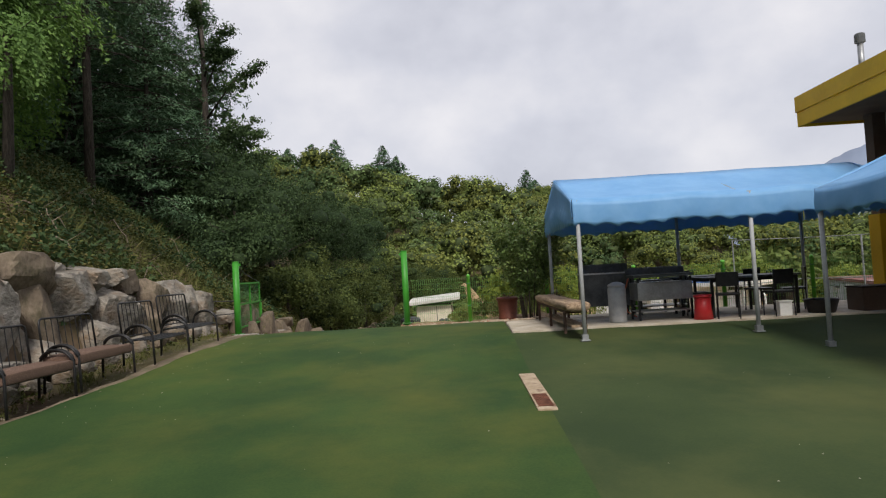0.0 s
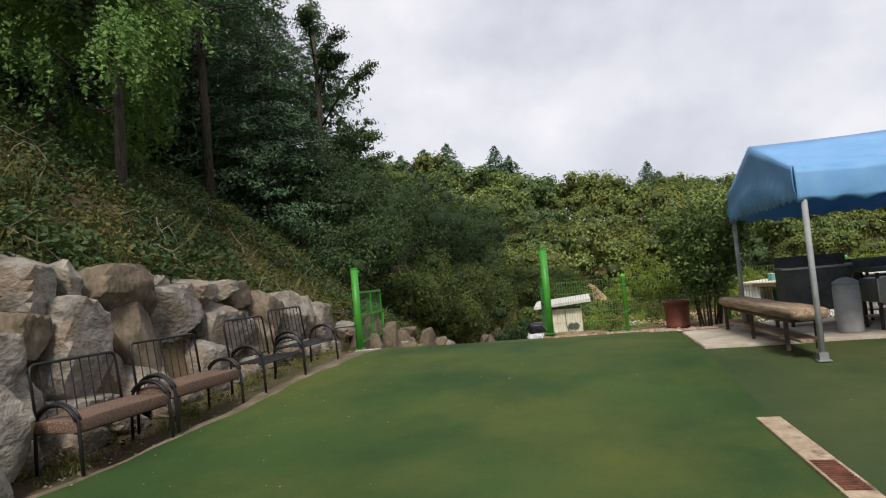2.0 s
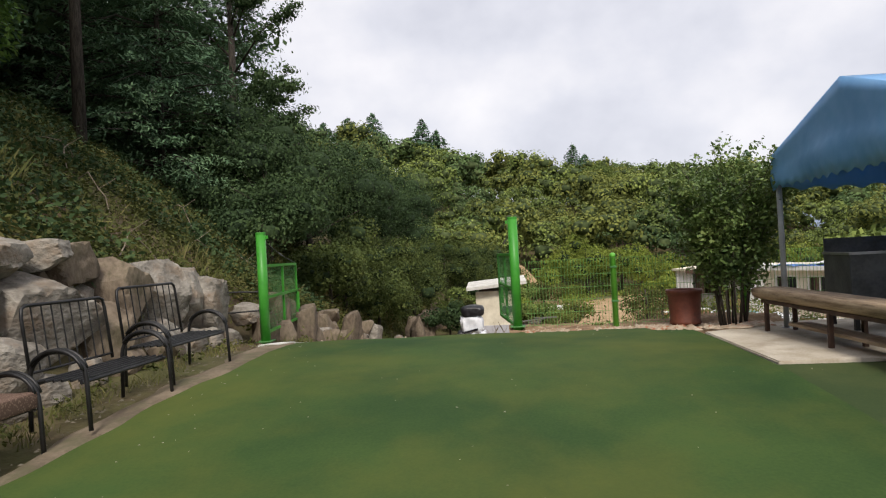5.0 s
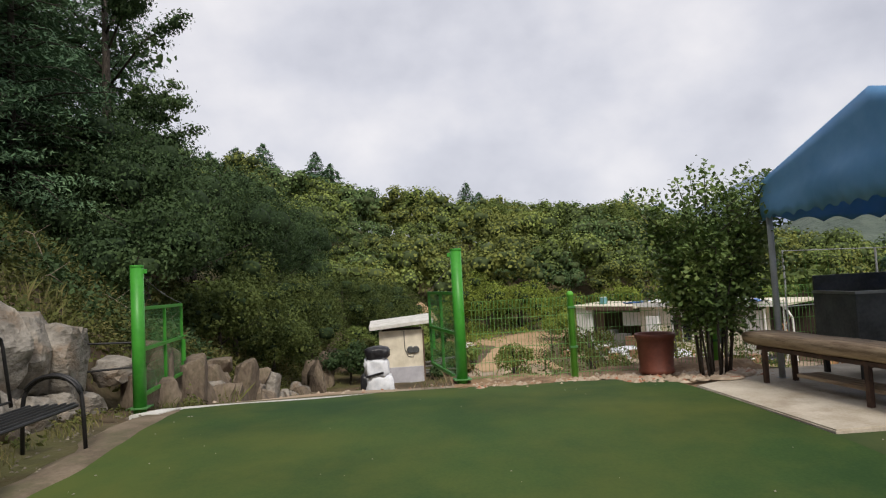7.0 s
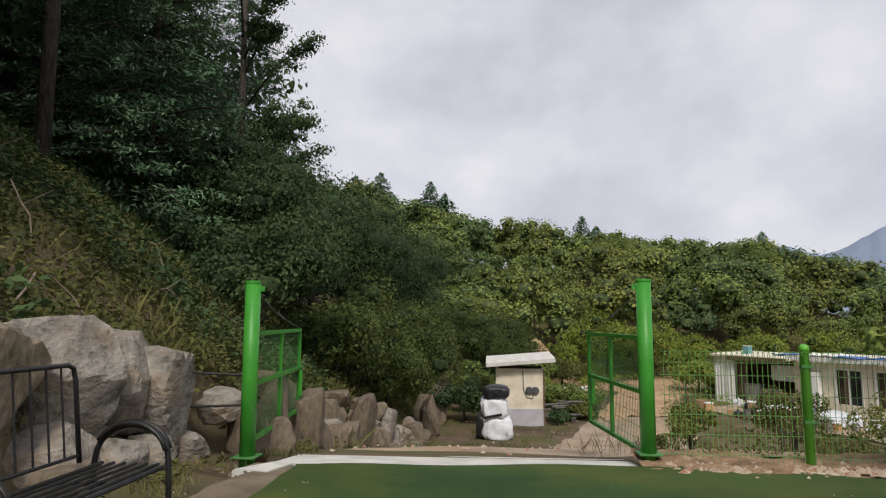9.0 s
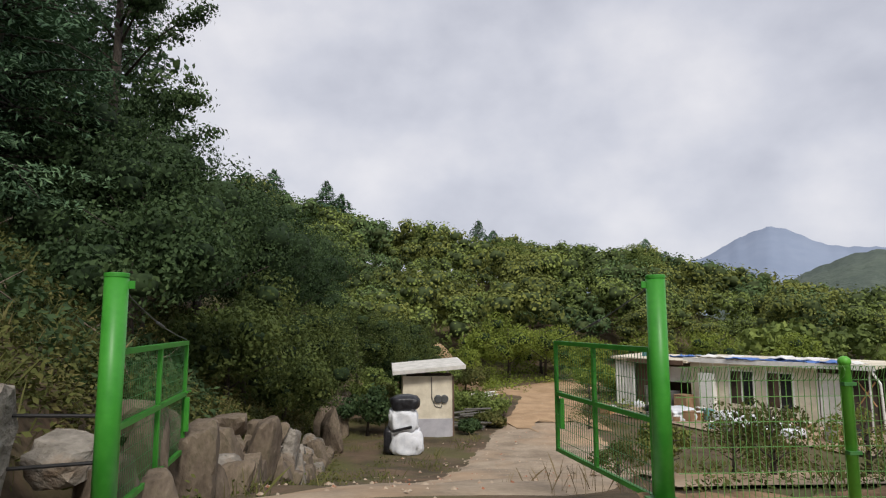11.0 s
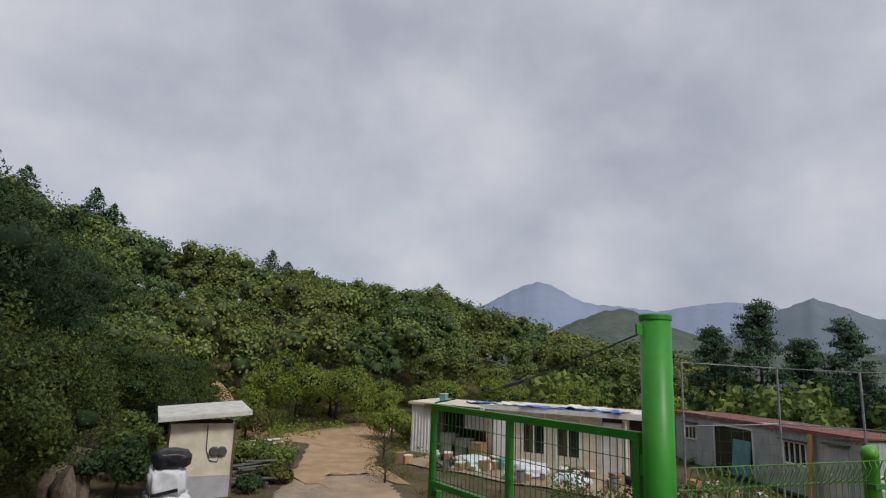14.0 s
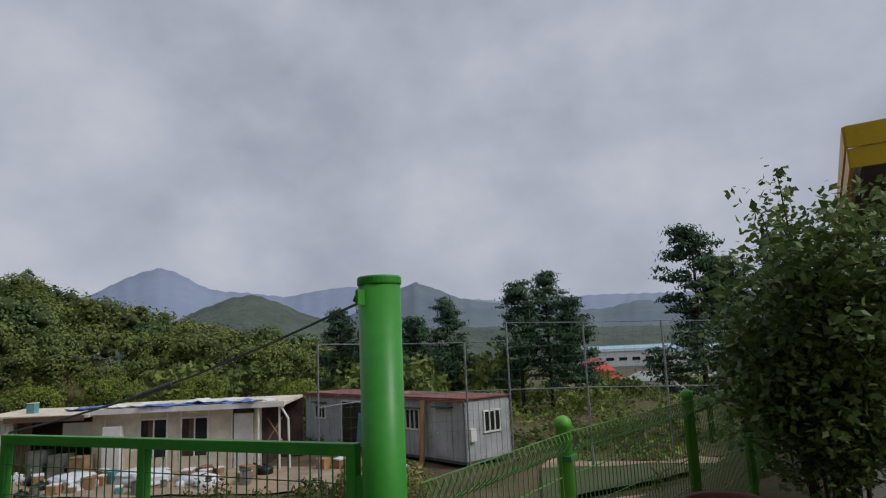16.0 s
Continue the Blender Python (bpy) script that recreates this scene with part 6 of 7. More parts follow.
# clutter in front of the long house
def clutter():
    g = random.Random(11)
    kinds = (
        ("crate", M_CARD, "brown cardboard crate in the cluttered forecourt", "crate"),
        ("plastic_tub", M_TEAL, "teal plastic tub in the cluttered forecourt", "tub"),
        ("white_sack", M_WHITEBAG, "lumpy white sack in the cluttered forecourt", "sack"),
        ("dark_bag", M_BLACKBAG, "black rubbish bag in the cluttered forecourt", "bag"),
        ("paint_can", M_STEEL, "grey metal drum in the cluttered forecourt", "drum"),
        ("timber_box", M_TIMBER, "orange timber box in the cluttered forecourt", "box"),
    )
    spots = []
    for k in range(64):
        if k < 48:
            spots.append(by_house(-g.uniform(0.4, 3.4), g.uniform(0.3, 10.8)))
        else:
            spots.append((g.uniform(18.2, 19.6) - 0.2, g.uniform(26.5, 31)))
    for k, (x, y) in enumerate(spots):
        nm, mat, lab, cat = kinds[g.choice((0, 0, 1, 2, 2, 3, 3, 4, 5, 5))]
        z = float(land_z(x, y))
        s = g.uniform(0.18, 0.42)
        t = thing(nm, lab, cat, (x, y, z), g.uniform(0, 90), group="forecourt clutter")
        if nm in ("white_sack", "dark_bag"):
            part("body", lumpy((s, s * 0.8, s * 0.6), k + 20, 0.15, 2), mat, t, soft=True).location = (0, 0, s * 0.5)
            part("tie", lumpy((0.06, 0.06, 0.1), k, 0.1, 1), mat, t).location = (0, 0, s * 1.08)
        elif nm == "paint_can":
            part("body", lathe([(s * 0.5, 0), (s * 0.5, s * 1.4)], 14), mat, t)
            part("rim", lathe([(s * 0.53, s * 1.36), (s * 0.53, s * 1.44), (s * 0.4, s * 1.44)], 14), M_DARKMETAL, t)
        else:
            part("body", boxes(((0, 0, s * 0.6), (s * 1.4, s, s * 1.2)), bevel=0.02), mat, t)
            part("lid", boxes(((0, 0, s * 1.22), (s * 1.46, s * 1.05, 0.05)), bevel=0.01), M_WHITE if k % 3 else mat, t)
    for k, (out, along, sx, sy, sz) in enumerate(((-1.6, 5.2, 0.8, 1.2, 0.30), (-1.9, 7.6, 0.7, 1.0, 0.32), (-2.2, 2.6, 0.5, 0.9, 0.24))):
        x, y = by_house(out, along)
        ob = part("dust_sheet", lumpy((sx, sy, sz), 60 + k, 0.18, 4), M_WHITEBAG, soft=True)
        ob.location = (x, y, float(land_z(x, y)) + sz * 0.6)
        tagged(ob, "crumpled white sheet thrown over goods before the house", "sheet")
    for out, along, s in ((0.2, 9.4, 0.95), (-0.1, 8.4, 0.8), (0.3, 10.4, 1.1)):
        x, y = by_house(out, along)
        plain_box("washing_machine", (x, y, float(land_z(x, y))), (0.75, 0.7, s), M_STEEL if s > 0.85 else M_CARD, "old appliance standing under the wing", "appliance", HOUSE_TURN)


clutter()


# ---------------------------------------------------------------- grey container cabin
def container():
    z = -3.12
    t = thing("container_cabin", "long grey steel container cabin with a rusty red roof", "cabin", (20.2, 25.1, z), -16.2)
    L, W, h = 12.8, 2.7, 2.42
    part("wall_front", boxes(((0.04, L / 2, h / 2 + 0.1), (0.08, L, h))), M_GREYWALL, t)
    part("wall_side", boxes(((W / 2, 0.04, h / 2 + 0.1), (W, 0.08, h))), M_GREYWALL, t)
    part("wall_back", boxes(((W - 0.04, L / 2, h / 2 + 0.1), (0.08, L, h))), M_GREYWALL, t)
    part("wall_side", boxes(((W / 2, L - 0.04, h / 2 + 0.1), (W, 0.08, h))), M_GREYWALL, t)
    for k in range(40):
        part("rib", boxes(((-0.006, 0.18 + k * L / 40.5, h / 2 + 0.1), (0.018, 0.10, h - 0.12))), M_GREYWALL, t)
    for k in range(8):
        part("rib", boxes(((0.2 + k * 0.33, -0.006, h / 2 + 0.1), (0.10, 0.018, h - 0.12))), M_GREYWALL, t)
    part("roof", boxes(((W / 2, L / 2, h + 0.17), (W + 0.12, L + 0.2, 0.06), 0, 0, 0.5), bevel=0.01), M_RUSTROOF, t)
    part("roof_trim", boxes(((-0.10, L / 2, h + 0.10), (0.06, L + 0.2, 0.09))), M_RUSTROOF, t)
    part("base_beam", boxes(((W / 2, L / 2, 0.06), (W + 0.02, L + 0.02, 0.12))), M_DARKMETAL, t)
    for y, w, hh, bars in ((3.5, 1.25, 0.85, 3), (11.2, 1.0, 0.65, 2)):
        window(t, (-0.01, y, 1.65), (w, hh), M_WHITE, 0.07, bars)
        part("window_hood", boxes(((-0.10, y, 2.14), (0.22, w + 0.3, 0.05))), M_DARKMETAL, t)
    d = part("wide_opening", boxes(((-0.005, 7.6, 1.25), (0.05, 2.9, 2.0))), M_GLASS, t, "dark wide doorway")
    part("opening_frame", boxes(((-0.03, 7.6, 2.28), (0.08, 3.05, 0.08)), ((-0.03, 6.12, 1.25), (0.08, 0.08, 2.1)), ((-0.03, 9.08, 1.25), (0.08, 0.08, 2.1))), M_WHITE, d)
    part("leaning_door", boxes(((-0.12, 6.9, 1.0), (0.06, 1.25, 1.5), 0, 0, 6)), M_TEAL, t, "pale teal door leaf leaning in the doorway")
    d = part("steel_door", boxes(((-0.02, 1.25, 1.2), (0.05, 0.95, 1.95)), bevel=0.01), M_GREYWALL, t, "plain grey steel door")
    part("door_knob", lathe([(0.04, 0), (0.05, 0.05), (0.01, 0.08)], 10), M_WHITE, d).matrix_basis = pose(-0.04, 1.6, 1.15, 0, -90, 0)
    part("door_hood", boxes(((-0.12, 1.25, 2.26), (0.25, 1.15, 0.06))), M_DARKMETAL, t)
    part("plank", boxes(((-0.22, 2.45, 1.2), (0.08, 0.24, 2.6), 0, 0, 4)), M_TIMBER, t, "orange plank leaning on the wall")
    w = window(t, (1.55, -0.01, 1.6), (0.95, 0.85), M_WHITE, 0.07, 2, "y")
    part("meter_box", boxes(((0.32, -0.08, 1.15), (0.3, 0.16, 0.5))), M_WHITE, t)
    return t


container()


# ---------------------------------------------------------------- net fence round the field
def net_fence():
    t = thing("net_fence", "tall net fence of thin steel poles with level wires", "fence")
    pts = ((46.5, 21.5, 1.9, -0.2), (54.0, 21.8, 1.8, 0.05), (59.8, 22, 1.75, 0.05), (63.7, 22.0, 2.38, 0.05), (70.6, 22.6, 2.28, 0.0), (77.3, 23.6, 2.22, -0.1), (82.2, 25.0, 2.15, -0.2), (88, 27, 2.1, -0.3))
    P = []
    for b, r, top, mid_z in pts:
        x, y = -2.1 + r * math.sin(radians(b)), 12.0 + r * math.cos(radians(b))
        P.append((x, y, top, mid_z))
        g = float(land_z(x, y))
        part("pole", tubes(([(x, y, g - 0.2), (x, y, top)], 0.035)), M_GALV, t)
    for k, ((xa, ya, ta, ma), (xb, yb, tb, mb)) in enumerate(zip(P, P[1:])):
        tb2 = ta if k == 2 else tb
        part("top_wire", tubes(([(xa, ya, ta - 0.02), (xb, yb, tb2 - 0.02 if k != 2 else ta - 0.02)], 0.016), seg=5), M_GALV, t)
        part("middle_wire", tubes(([(xa, ya, ma), (xb, yb, mb)], 0.02), seg=5), M_GALV, t)
        bm = bmesh.new()
        d = math.hypot(xb - xa, yb - ya)
        n = int(d / 0.35)
        for j in range(1, n):
            f = j / n
            x, y = xa + (xb - xa) * f, ya + (yb - ya) * f
            tube(bm, [(x, y, -1.6), (x, y, min(ta, tb) - 0.03)], 0.0035, 3, False)
        for j in range(1, 10):
            z = -1.6 + (min(ta, tb) + 1.6) * j / 10
            tube(bm, [(xa, ya, z), (xb, yb, z)], 0.0035, 3, False)
        part("net", bm, M_GREEN_DARK, t, "thin dark green netting")


net_fence()


def field():
    """Olive field and its sandy path beyond the mesh fence."""
    def quad_sheet(name, c, mat, label, n=24, lift=0.05):
        vs, fs = [], []
        for j in range(n + 1):
            for i in range(n + 1):
                u, w = i / n, j / n
                x = (c[0][0] * (1 - u) + c[1][0] * u) * (1 - w) + (c[3][0] * (1 - u) + c[2][0] * u) * w
                y = (c[0][1] * (1 - u) + c[1][1] * u) * (1 - w) + (c[3][1] * (1 - u) + c[2][1] * u) * w
                vs.append((x, y, float(land_z(x, y)) + lift))
        for j in range(n):
            for i in range(n):
                a = j * (n + 1) + i
                fs.append((a, a + 1, a + n + 2, a + n + 1))
        grid_mesh(name, vs, fs, mat, label, name.replace("_", " "), "structure", soft=True)
    quad_sheet("field", ((8.5, 16.8), (17, 14.0), (20.6, 17.0), (20.4, 22.0)), M_POND, "olive mown field beyond the mesh fence", lift=0.10)
    quad_sheet("field_path", ((20.4, 22.0), (20.6, 17.0), (21.8, 16.6), (22.2, 22.4)), M_ROAD, "sandy path along the far edge of the field", lift=0.12)
    quad_sheet("field_path_bend", ((20.6, 17.0), (17, 14.0), (17.9, 13.0), (21.8, 16.6)), M_ROAD, "sandy path bending round the field corner", lift=0.12)
    quad_sheet("bare_patch", ((0.6, 15.2), (6.5, 14.4), (8.0, 23.5), (2.8, 27)), M_ROAD, "bare sandy ground between the track and the field", lift=0.045)
    quad_sheet("forecourt", ((8.6, 39.6), (16.6, 24.9), (20.8, 27.6), (11.9, 42.0)), M_ROAD, "bare sandy forecourt before the cabins", lift=0.07)


field()


# ---------------------------------------------------------------- town in the valley
def far_house(b, r, w, d, h, roof_h, wall, roof, label, rz=0.0, storeys=1, top=None):
    x, y = -2.1 + r * math.sin(radians(b)), 12.0 + r * math.cos(radians(b))
    g = top - h - roof_h if top is not None else float(land_z(x, y))
    t = thing("far_house", label, "house", (x, y, g), -b + rz, group="houses in the valley")
    part("wall", boxes(((0, 0, h / 2 - 1), (w, d, h + 2))), wall, t)
    bm = bmesh.new()
    o = 0.4
    A = [bm.verts.new(p) for p in ((-w / 2 - o, -d / 2 - o, h), (w / 2 + o, -d / 2 - o, h), (w / 2 + o, d / 2 + o, h), (-w / 2 - o, d / 2 + o, h))]
    R = [bm.verts.new(p) for p in ((-w / 4, 0, h + roof_h), (w / 4, 0, h + roof_h))]
    bm.faces.new(A[::-1])
    bm.faces.new((A[0], A[1], R[1], R[0]))
    bm.faces.new((A[2], A[3], R[0], R[1]))
    bm.faces.new((A[1], A[2], R[1]))
    bm.faces.new((A[3], A[0], R[0]))
    part("roof", bm, roof, t)
    for s in range(storeys):
        for k in range(3):
            wx = -w / 3 + k * w / 3
            wd = part("window", boxes(((wx, -d / 2 - 0.02, h * (s + 0.55) / storeys), (w * 0.14, 0.06, 1.1))), M_GLASS, t)
            part("sill", boxes(((wx, -d / 2 - 0.06, h * (s + 0.55) / storeys - 0.6), (w * 0.17, 0.1, 0.1))), M_WHITE, wd)
    return t


far_house(71.6, 118, 5.6, 6, 4.2, 1.6, M_PINK, M_REDROOF, "two-storey pinkish house with a bright red hipped roof", 12, 2, -1.9)
far_house(72.9, 116, 4.6, 5, 3.2, 1.1, M_PINK, M_REDROOF, "low pinkish annex with a red roof", 12, 1, -4.2)
far_house(76.4, 98, 7.5, 6, 3.0, 1.2, M_WHITE, M_GREYROOF, "white bungalow with a grey roof in the valley", -10, 1, -3.0)
far_house(79.6, 112, 9, 6, 3.2, 1.0, M_CREAM, M_GREYROOF, "pale bungalow with a grey roof in the valley", 5, 1, -3.6)
far_house(83.5, 120, 9, 7, 3.4, 1.2, M_WHITE, M_GREYROOF, "white house with a grey roof among trees", 0, 1, -3.6)
far_house(71.0, 205, 9, 8, 4, 1.5, M_WHITE, M_RUSTROOF, "small far house with a dull red roof", 0, 1, -2.6)


def factory(b, r, w, top, mat, label):
    x, y = -2.1 + r * math.sin(radians(b)), 12.0 + r * math.cos(radians(b))
    g = float(land_z(x, y))
    t = thing("factory_hall", label, "factory", (x, y, g), -b, group="factory halls in the valley")
    h = top - g
    part("wall", boxes(((0, 0, h * 0.4), (w, 18, h * 0.8 + 2))), M_WHITE, t)
    part("roof", boxes(((0, -4.5, h * 0.9), (w + 1, 10, 0.4), 0, 14), ((0, 4.5, h * 0.9), (w + 1, 10, 0.4), 0, -14)), mat, t)
    for k in range(6):
        part("window", boxes(((-w / 2 + w * (k + 0.5) / 6, -9.05, h * 0.45), (w / 10, 0.1, 1.4))), M_GLASS, t)
    return t


factory(73.6, 300, 34, -0.6, M_BLUEROOF, "long factory hall with a pale blue roof")
factory(77.2, 310, 30, -0.6, M_BLUEROOF, "second factory hall with a pale blue roof")
factory(80.6, 290, 30, -1.6, M_BLUEROOF, "third factory hall with a pale blue roof")
factory(75.5, 400, 30, 1.2, M_WHITE, "white factory hall further up the valley")
factory(78.8, 420, 22, 2.4, M_RUSTROOF, "far hall with a dull red roof")
factory(84.5, 330, 34, -1.0, M_GREYROOF, "grey-roofed factory hall in the valley")
factory(44.0, 300, 14, 4.5, M_WHITE, "pale buildings at the foot of the green hill")

for i, (b, r, sx, sz) in enumerate(((74.6, 470, 40, 13), (60.5, 520, 60, 11), (50, 560, 50, 7), (77.5, 640, 70, 16))):
    ob = part("clay_slope", lumpy((sx, 16, sz), 70 + i, 0.1, 3), M_CLAYFIELD, soft=True)
    ob.matrix_basis = pose(-2 + r * math.sin(radians(b)), 12 + r * math.cos(radians(b)), -4, 0, 0, -b)
    tagged(ob, "bare tan clay slope cut into the far hillside", "slope", kind="structure")


# ---------------------------------------------------------------- garden shrub by the tent
def garden_shrub():
    x0, y0 = 2.63, 12.2
    t = thing("garden_shrub", "many-stemmed garden shrub with small glossy leaves by the tent", "shrub", (x0, y0, 0.02))
    g = np.random.default_rng(5)
    gr = random.Random(5)
    bm = bmesh.new()
    ps, ns = [], []
    for k in range(15):
        a = 2 * math.pi * k / 15 + gr.uniform(-0.2, 0.2)
        reach = gr.uniform(0.2, 0.56)
        top = gr.uniform(1.45, 2.2) - reach * 0.3
        b0 = Vector((0.17 * math.cos(a), 0.13 * math.sin(a), -0.02))
        m = Vector((0.62 * reach * math.cos(a), 0.36 * reach * math.sin(a), top * 0.45))
        e2 = Vector((1.5 * reach * math.cos(a), 0.75 * reach * math.sin(a), top))
        tube(bm, [b0, m, e2], 0.017, 6, True, 0.005)
        for q in range(16):
            f = gr.uniform(0.37, 1.0)
            s = m.lerp(e2, (f - 0.3) / 0.7) if f > 0.45 else b0.lerp(m, f / 0.45)
            aa = gr.uniform(0, 6.28)
            ln = gr.uniform(0.18, 0.42)
            tip = s + Vector((math.cos(aa) * ln, math.sin(aa) * ln, gr.uniform(0.0, 0.30)))
            tube(bm, [s, tip], 0.007, 4, False, 0.003)
            n = 74
            u = g.random(n)[:, None]
            p = np.array(s) * (1 - u) + np.array(tip) * (u * 1.15) + g.normal(0, 0.065, (n, 3))
            ps.append(p)
            ns.append(np.tile((0, 0, 1.0), (n, 1)) + g.normal(0, 0.4, (n, 3)))
    # long shoots reaching out of the crown
    for sx, sy, sz in ((-0.45, -0.25, 2.42), (-0.5, 0.2, 2.25), (-0.25, -0.55, 2.48), (0.4, -0.75, 2.35), (-0.1, 0.1, 2.6), (-0.6, -0.15, 1.95)):
        s, e2 = Vector((0.2 * sx, 0.2 * sy, 1.2)), Vector((sx, sy, sz))
        tube(bm, [s, s.lerp(e2, 0.5) + Vector((0, 0, 0.06)), e2], 0.012, 5, True, 0.003)
        u = g.random(150)[:, None]
        ps.append(np.array(s) * (1 - u) + np.array(e2) * u + g.normal(0, 0.05, (150, 3)))
        ns.append(np.tile((0, 0, 1.0), (150, 1)) + g.normal(0, 0.4, (150, 3)))
    part("stem", bm, M_BARK, t, "bundle of thin brown stems", soft=True)
    v, f = leaf_quads(np.concatenate(ps), np.concatenate(ns), 0.068, 0.6, 9, 0.2, 0.7)
    grid_mesh("crown", v, f, L_GARDEN, parent=t)


garden_shrub()


# ---------------------------------------------------------------- weeds and grass
def clumps(name, spots, n, radius, height, size, mat, label, seed, category="weeds", aspect=0.55, lift=0.0):
    g = np.random.default_rng(seed)
    k = len(spots)
    c = np.repeat(np.asarray(spots), n, axis=0)
    m = len(c)
    rad = np.repeat(g.uniform(0.5, 1.4, k), n) * radius
    off = g.normal(0, 0.55, (m, 2)) * rad[:, None]
    x, y = c[:, 0] + off[:, 0], c[:, 1] + off[:, 1]
    hh = np.repeat(g.uniform(0.4, 1.5, k), n) * height
    z = land_z(x, y) + lift + hh * g.random(m) ** 1.2 * np.exp(-(off ** 2).sum(1) / (rad ** 2 + 1e-6) * 0.5)
    p = np.stack([x, y, z], 1)
    nn = np.tile((0.15, 0, 1.0), (m, 1))
    v, f = leaf_quads(p, nn, size, aspect, seed + 1, 0.0, 0.6)
    grid_mesh(name, v, f, mat, label, category, "stuff")


def blades(name, spots, n, radius, height, mat, label, seed, lift=0.0, width=0.007):
    g = np.random.default_rng(seed)
    k = len(spots)
    c = np.repeat(np.asarray(spots), n, axis=0)
    m = len(c)
    off = g.normal(0, radius, (m, 2))
    x, y = c[:, 0] + off[:, 0], c[:, 1] + off[:, 1]
    z = land_z(x, y) + lift - 0.02
    h = np.repeat(g.uniform(0.5, 1.4, k), n) * height * g.uniform(0.5, 1.2, m)
    a = g.uniform(0, 6.28, m)
    w = width * g.uniform(0.7, 1.5, m)
    lean = g.normal(0, 0.35, (m, 2)) * h[:, None]
    b0 = np.stack([x - np.cos(a) * w, y - np.sin(a) * w, z], 1)
    b1 = np.stack([x + np.cos(a) * w, y + np.sin(a) * w, z], 1)
    m1 = np.stack([x + np.cos(a) * w * 0.9 + lean[:, 0] * 0.5, y + np.sin(a) * w * 0.9 + lean[:, 1] * 0.5, z + h * 0.6], 1)
    t1 = np.stack([x + lean[:, 0], y + lean[:, 1], z + h], 1)
    v = np.stack([b0, b1, m1, t1], 1).reshape(-1, 3)
    grid_mesh(name, v, np.arange(m * 4).reshape(-1, 4), mat, label, "grass", "stuff")


def spread(g, n, x0, x1, y0, y1, keep=0.0, scale=1.2):
    """Spots in a stretch of the plan, gathered in drifts."""
    x, y = g.uniform(x0, x1, n), g.uniform(y0, y1, n)
    ok = value_noise(x, y, scale, 4) > keep
    return np.stack([x[ok], y[ok]], 1)


gs = np.random.default_rng(77)
clumps("bank_weeds", spread(gs, 3000, -12.5, -5.5, -2, 26, -0.62), 40, 0.36, 0.34, 0.085, L_WEED, "thick weeds and creepers over the earth bank", 201)
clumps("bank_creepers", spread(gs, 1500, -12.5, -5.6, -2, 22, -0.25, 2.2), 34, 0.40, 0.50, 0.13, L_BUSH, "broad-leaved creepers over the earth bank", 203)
def dead_twigs():
    """Bare fallen branches lying over the bank's weeds."""
    g = random.Random(15)
    for k in range(22):
        x, y = g.uniform(-9.5, -5.7), g.uniform(3, 21)
        a, ln = g.uniform(0, 6.28), g.uniform(0.5, 1.5)
        pts = []
        for q in range(6):
            f = q / 5
            px, py = x + math.cos(a) * ln * (f - 0.5) + 0.08 * math.sin(f * 5 + k), y + math.sin(a) * ln * (f - 0.5)
            pts.append((px, py, float(land_z(px, py)) + 0.10 + 0.42 * math.sin(math.pi * f) * g.uniform(0.5, 1)))
        bm = tubes((pts, 0.011), seg=5)
        tube(bm, [pts[2], (pts[2][0] + 0.2, pts[2][1] + 0.25, pts[2][2] + 0.22)], 0.007, 4, True, 0.003)
        ob = part("dead_branch", bm, M_TWIG)
        tagged(ob, "bare pale fallen branch lying over the bank weeds", "branch", "fallen branches on the bank")


dead_twigs()
clumps("wall_weeds", spread(gs, 240, -5.75, -5.35, 0, 30, -0.6, 0.6), 40, 0.22, 0.26, 0.085, L_WEED, "weeds sprouting along the top of the stone wall", 205)
clumps("far_bank_weeds", spread(gs, 1900, -11, -5.2, 22, 52, -0.5), 34, 0.5, 0.6, 0.13, L_WEED, "tall weeds on the bank beyond the gate", 207)
blades("bank_grass", spread(gs, 520, -11, -5.5, -2, 24, -0.1), 24, 0.13, 0.34, L_GRASS, "tufts of dry grass on the earth bank", 209)
blades("foot_grass", np.concatenate([spread(gs, 45, -4.75, -4.3, 4.5, 12.6, -0.8, 0.5), spread(gs, 60, -4.7, -4.25, 13.5, 30, -0.8, 0.5)]), 26, 0.08, 0.10, L_GRASS, "short grass at the foot of the stone wall", 211, width=0.004)
clumps("foot_weeds", np.concatenate([spread(gs, 50, -4.85, -4.45, 2.5, 12.6, -0.8, 0.5), spread(gs, 90, -4.7, -4.1, 14, 34, -0.8, 0.5)]), 26, 0.13, 0.15, 0.06, L_WEED, "small weeds at the foot of the stone wall", 213)


def off_track(p):
    cx = np.interp(p[:, 1], (13.8, 18, 24, 30, 36, 42, 48, 52, 56), (-2.3, -1.5, 0.5, 2.3, 4.0, 5.6, 8.0, 11, 15))
    shed_clear = (np.abs(p[:, 0] + 0.75) < 1.5) & (np.abs(p[:, 1] - 36) < 1.6)
    sack_clear = (np.abs(p[:, 0] + 1.85) < 0.9) & (np.abs(p[:, 1] - 30.8) < 1.2)
    field_clear = (p[:, 0] > 4.5) & (p[:, 1] < 24) & (p[:, 1] > 14.8)
    fore_clear = (p[:, 0] > 10.0 + 0.15 * np.abs(p[:, 1] - 34)) & (p[:, 1] > 24) & (p[:, 1] < 44)
    return p[(np.abs(p[:, 0] - cx - 0.3) > 2.5) & ~shed_clear & ~sack_clear & ~field_clear & ~fore_clear]


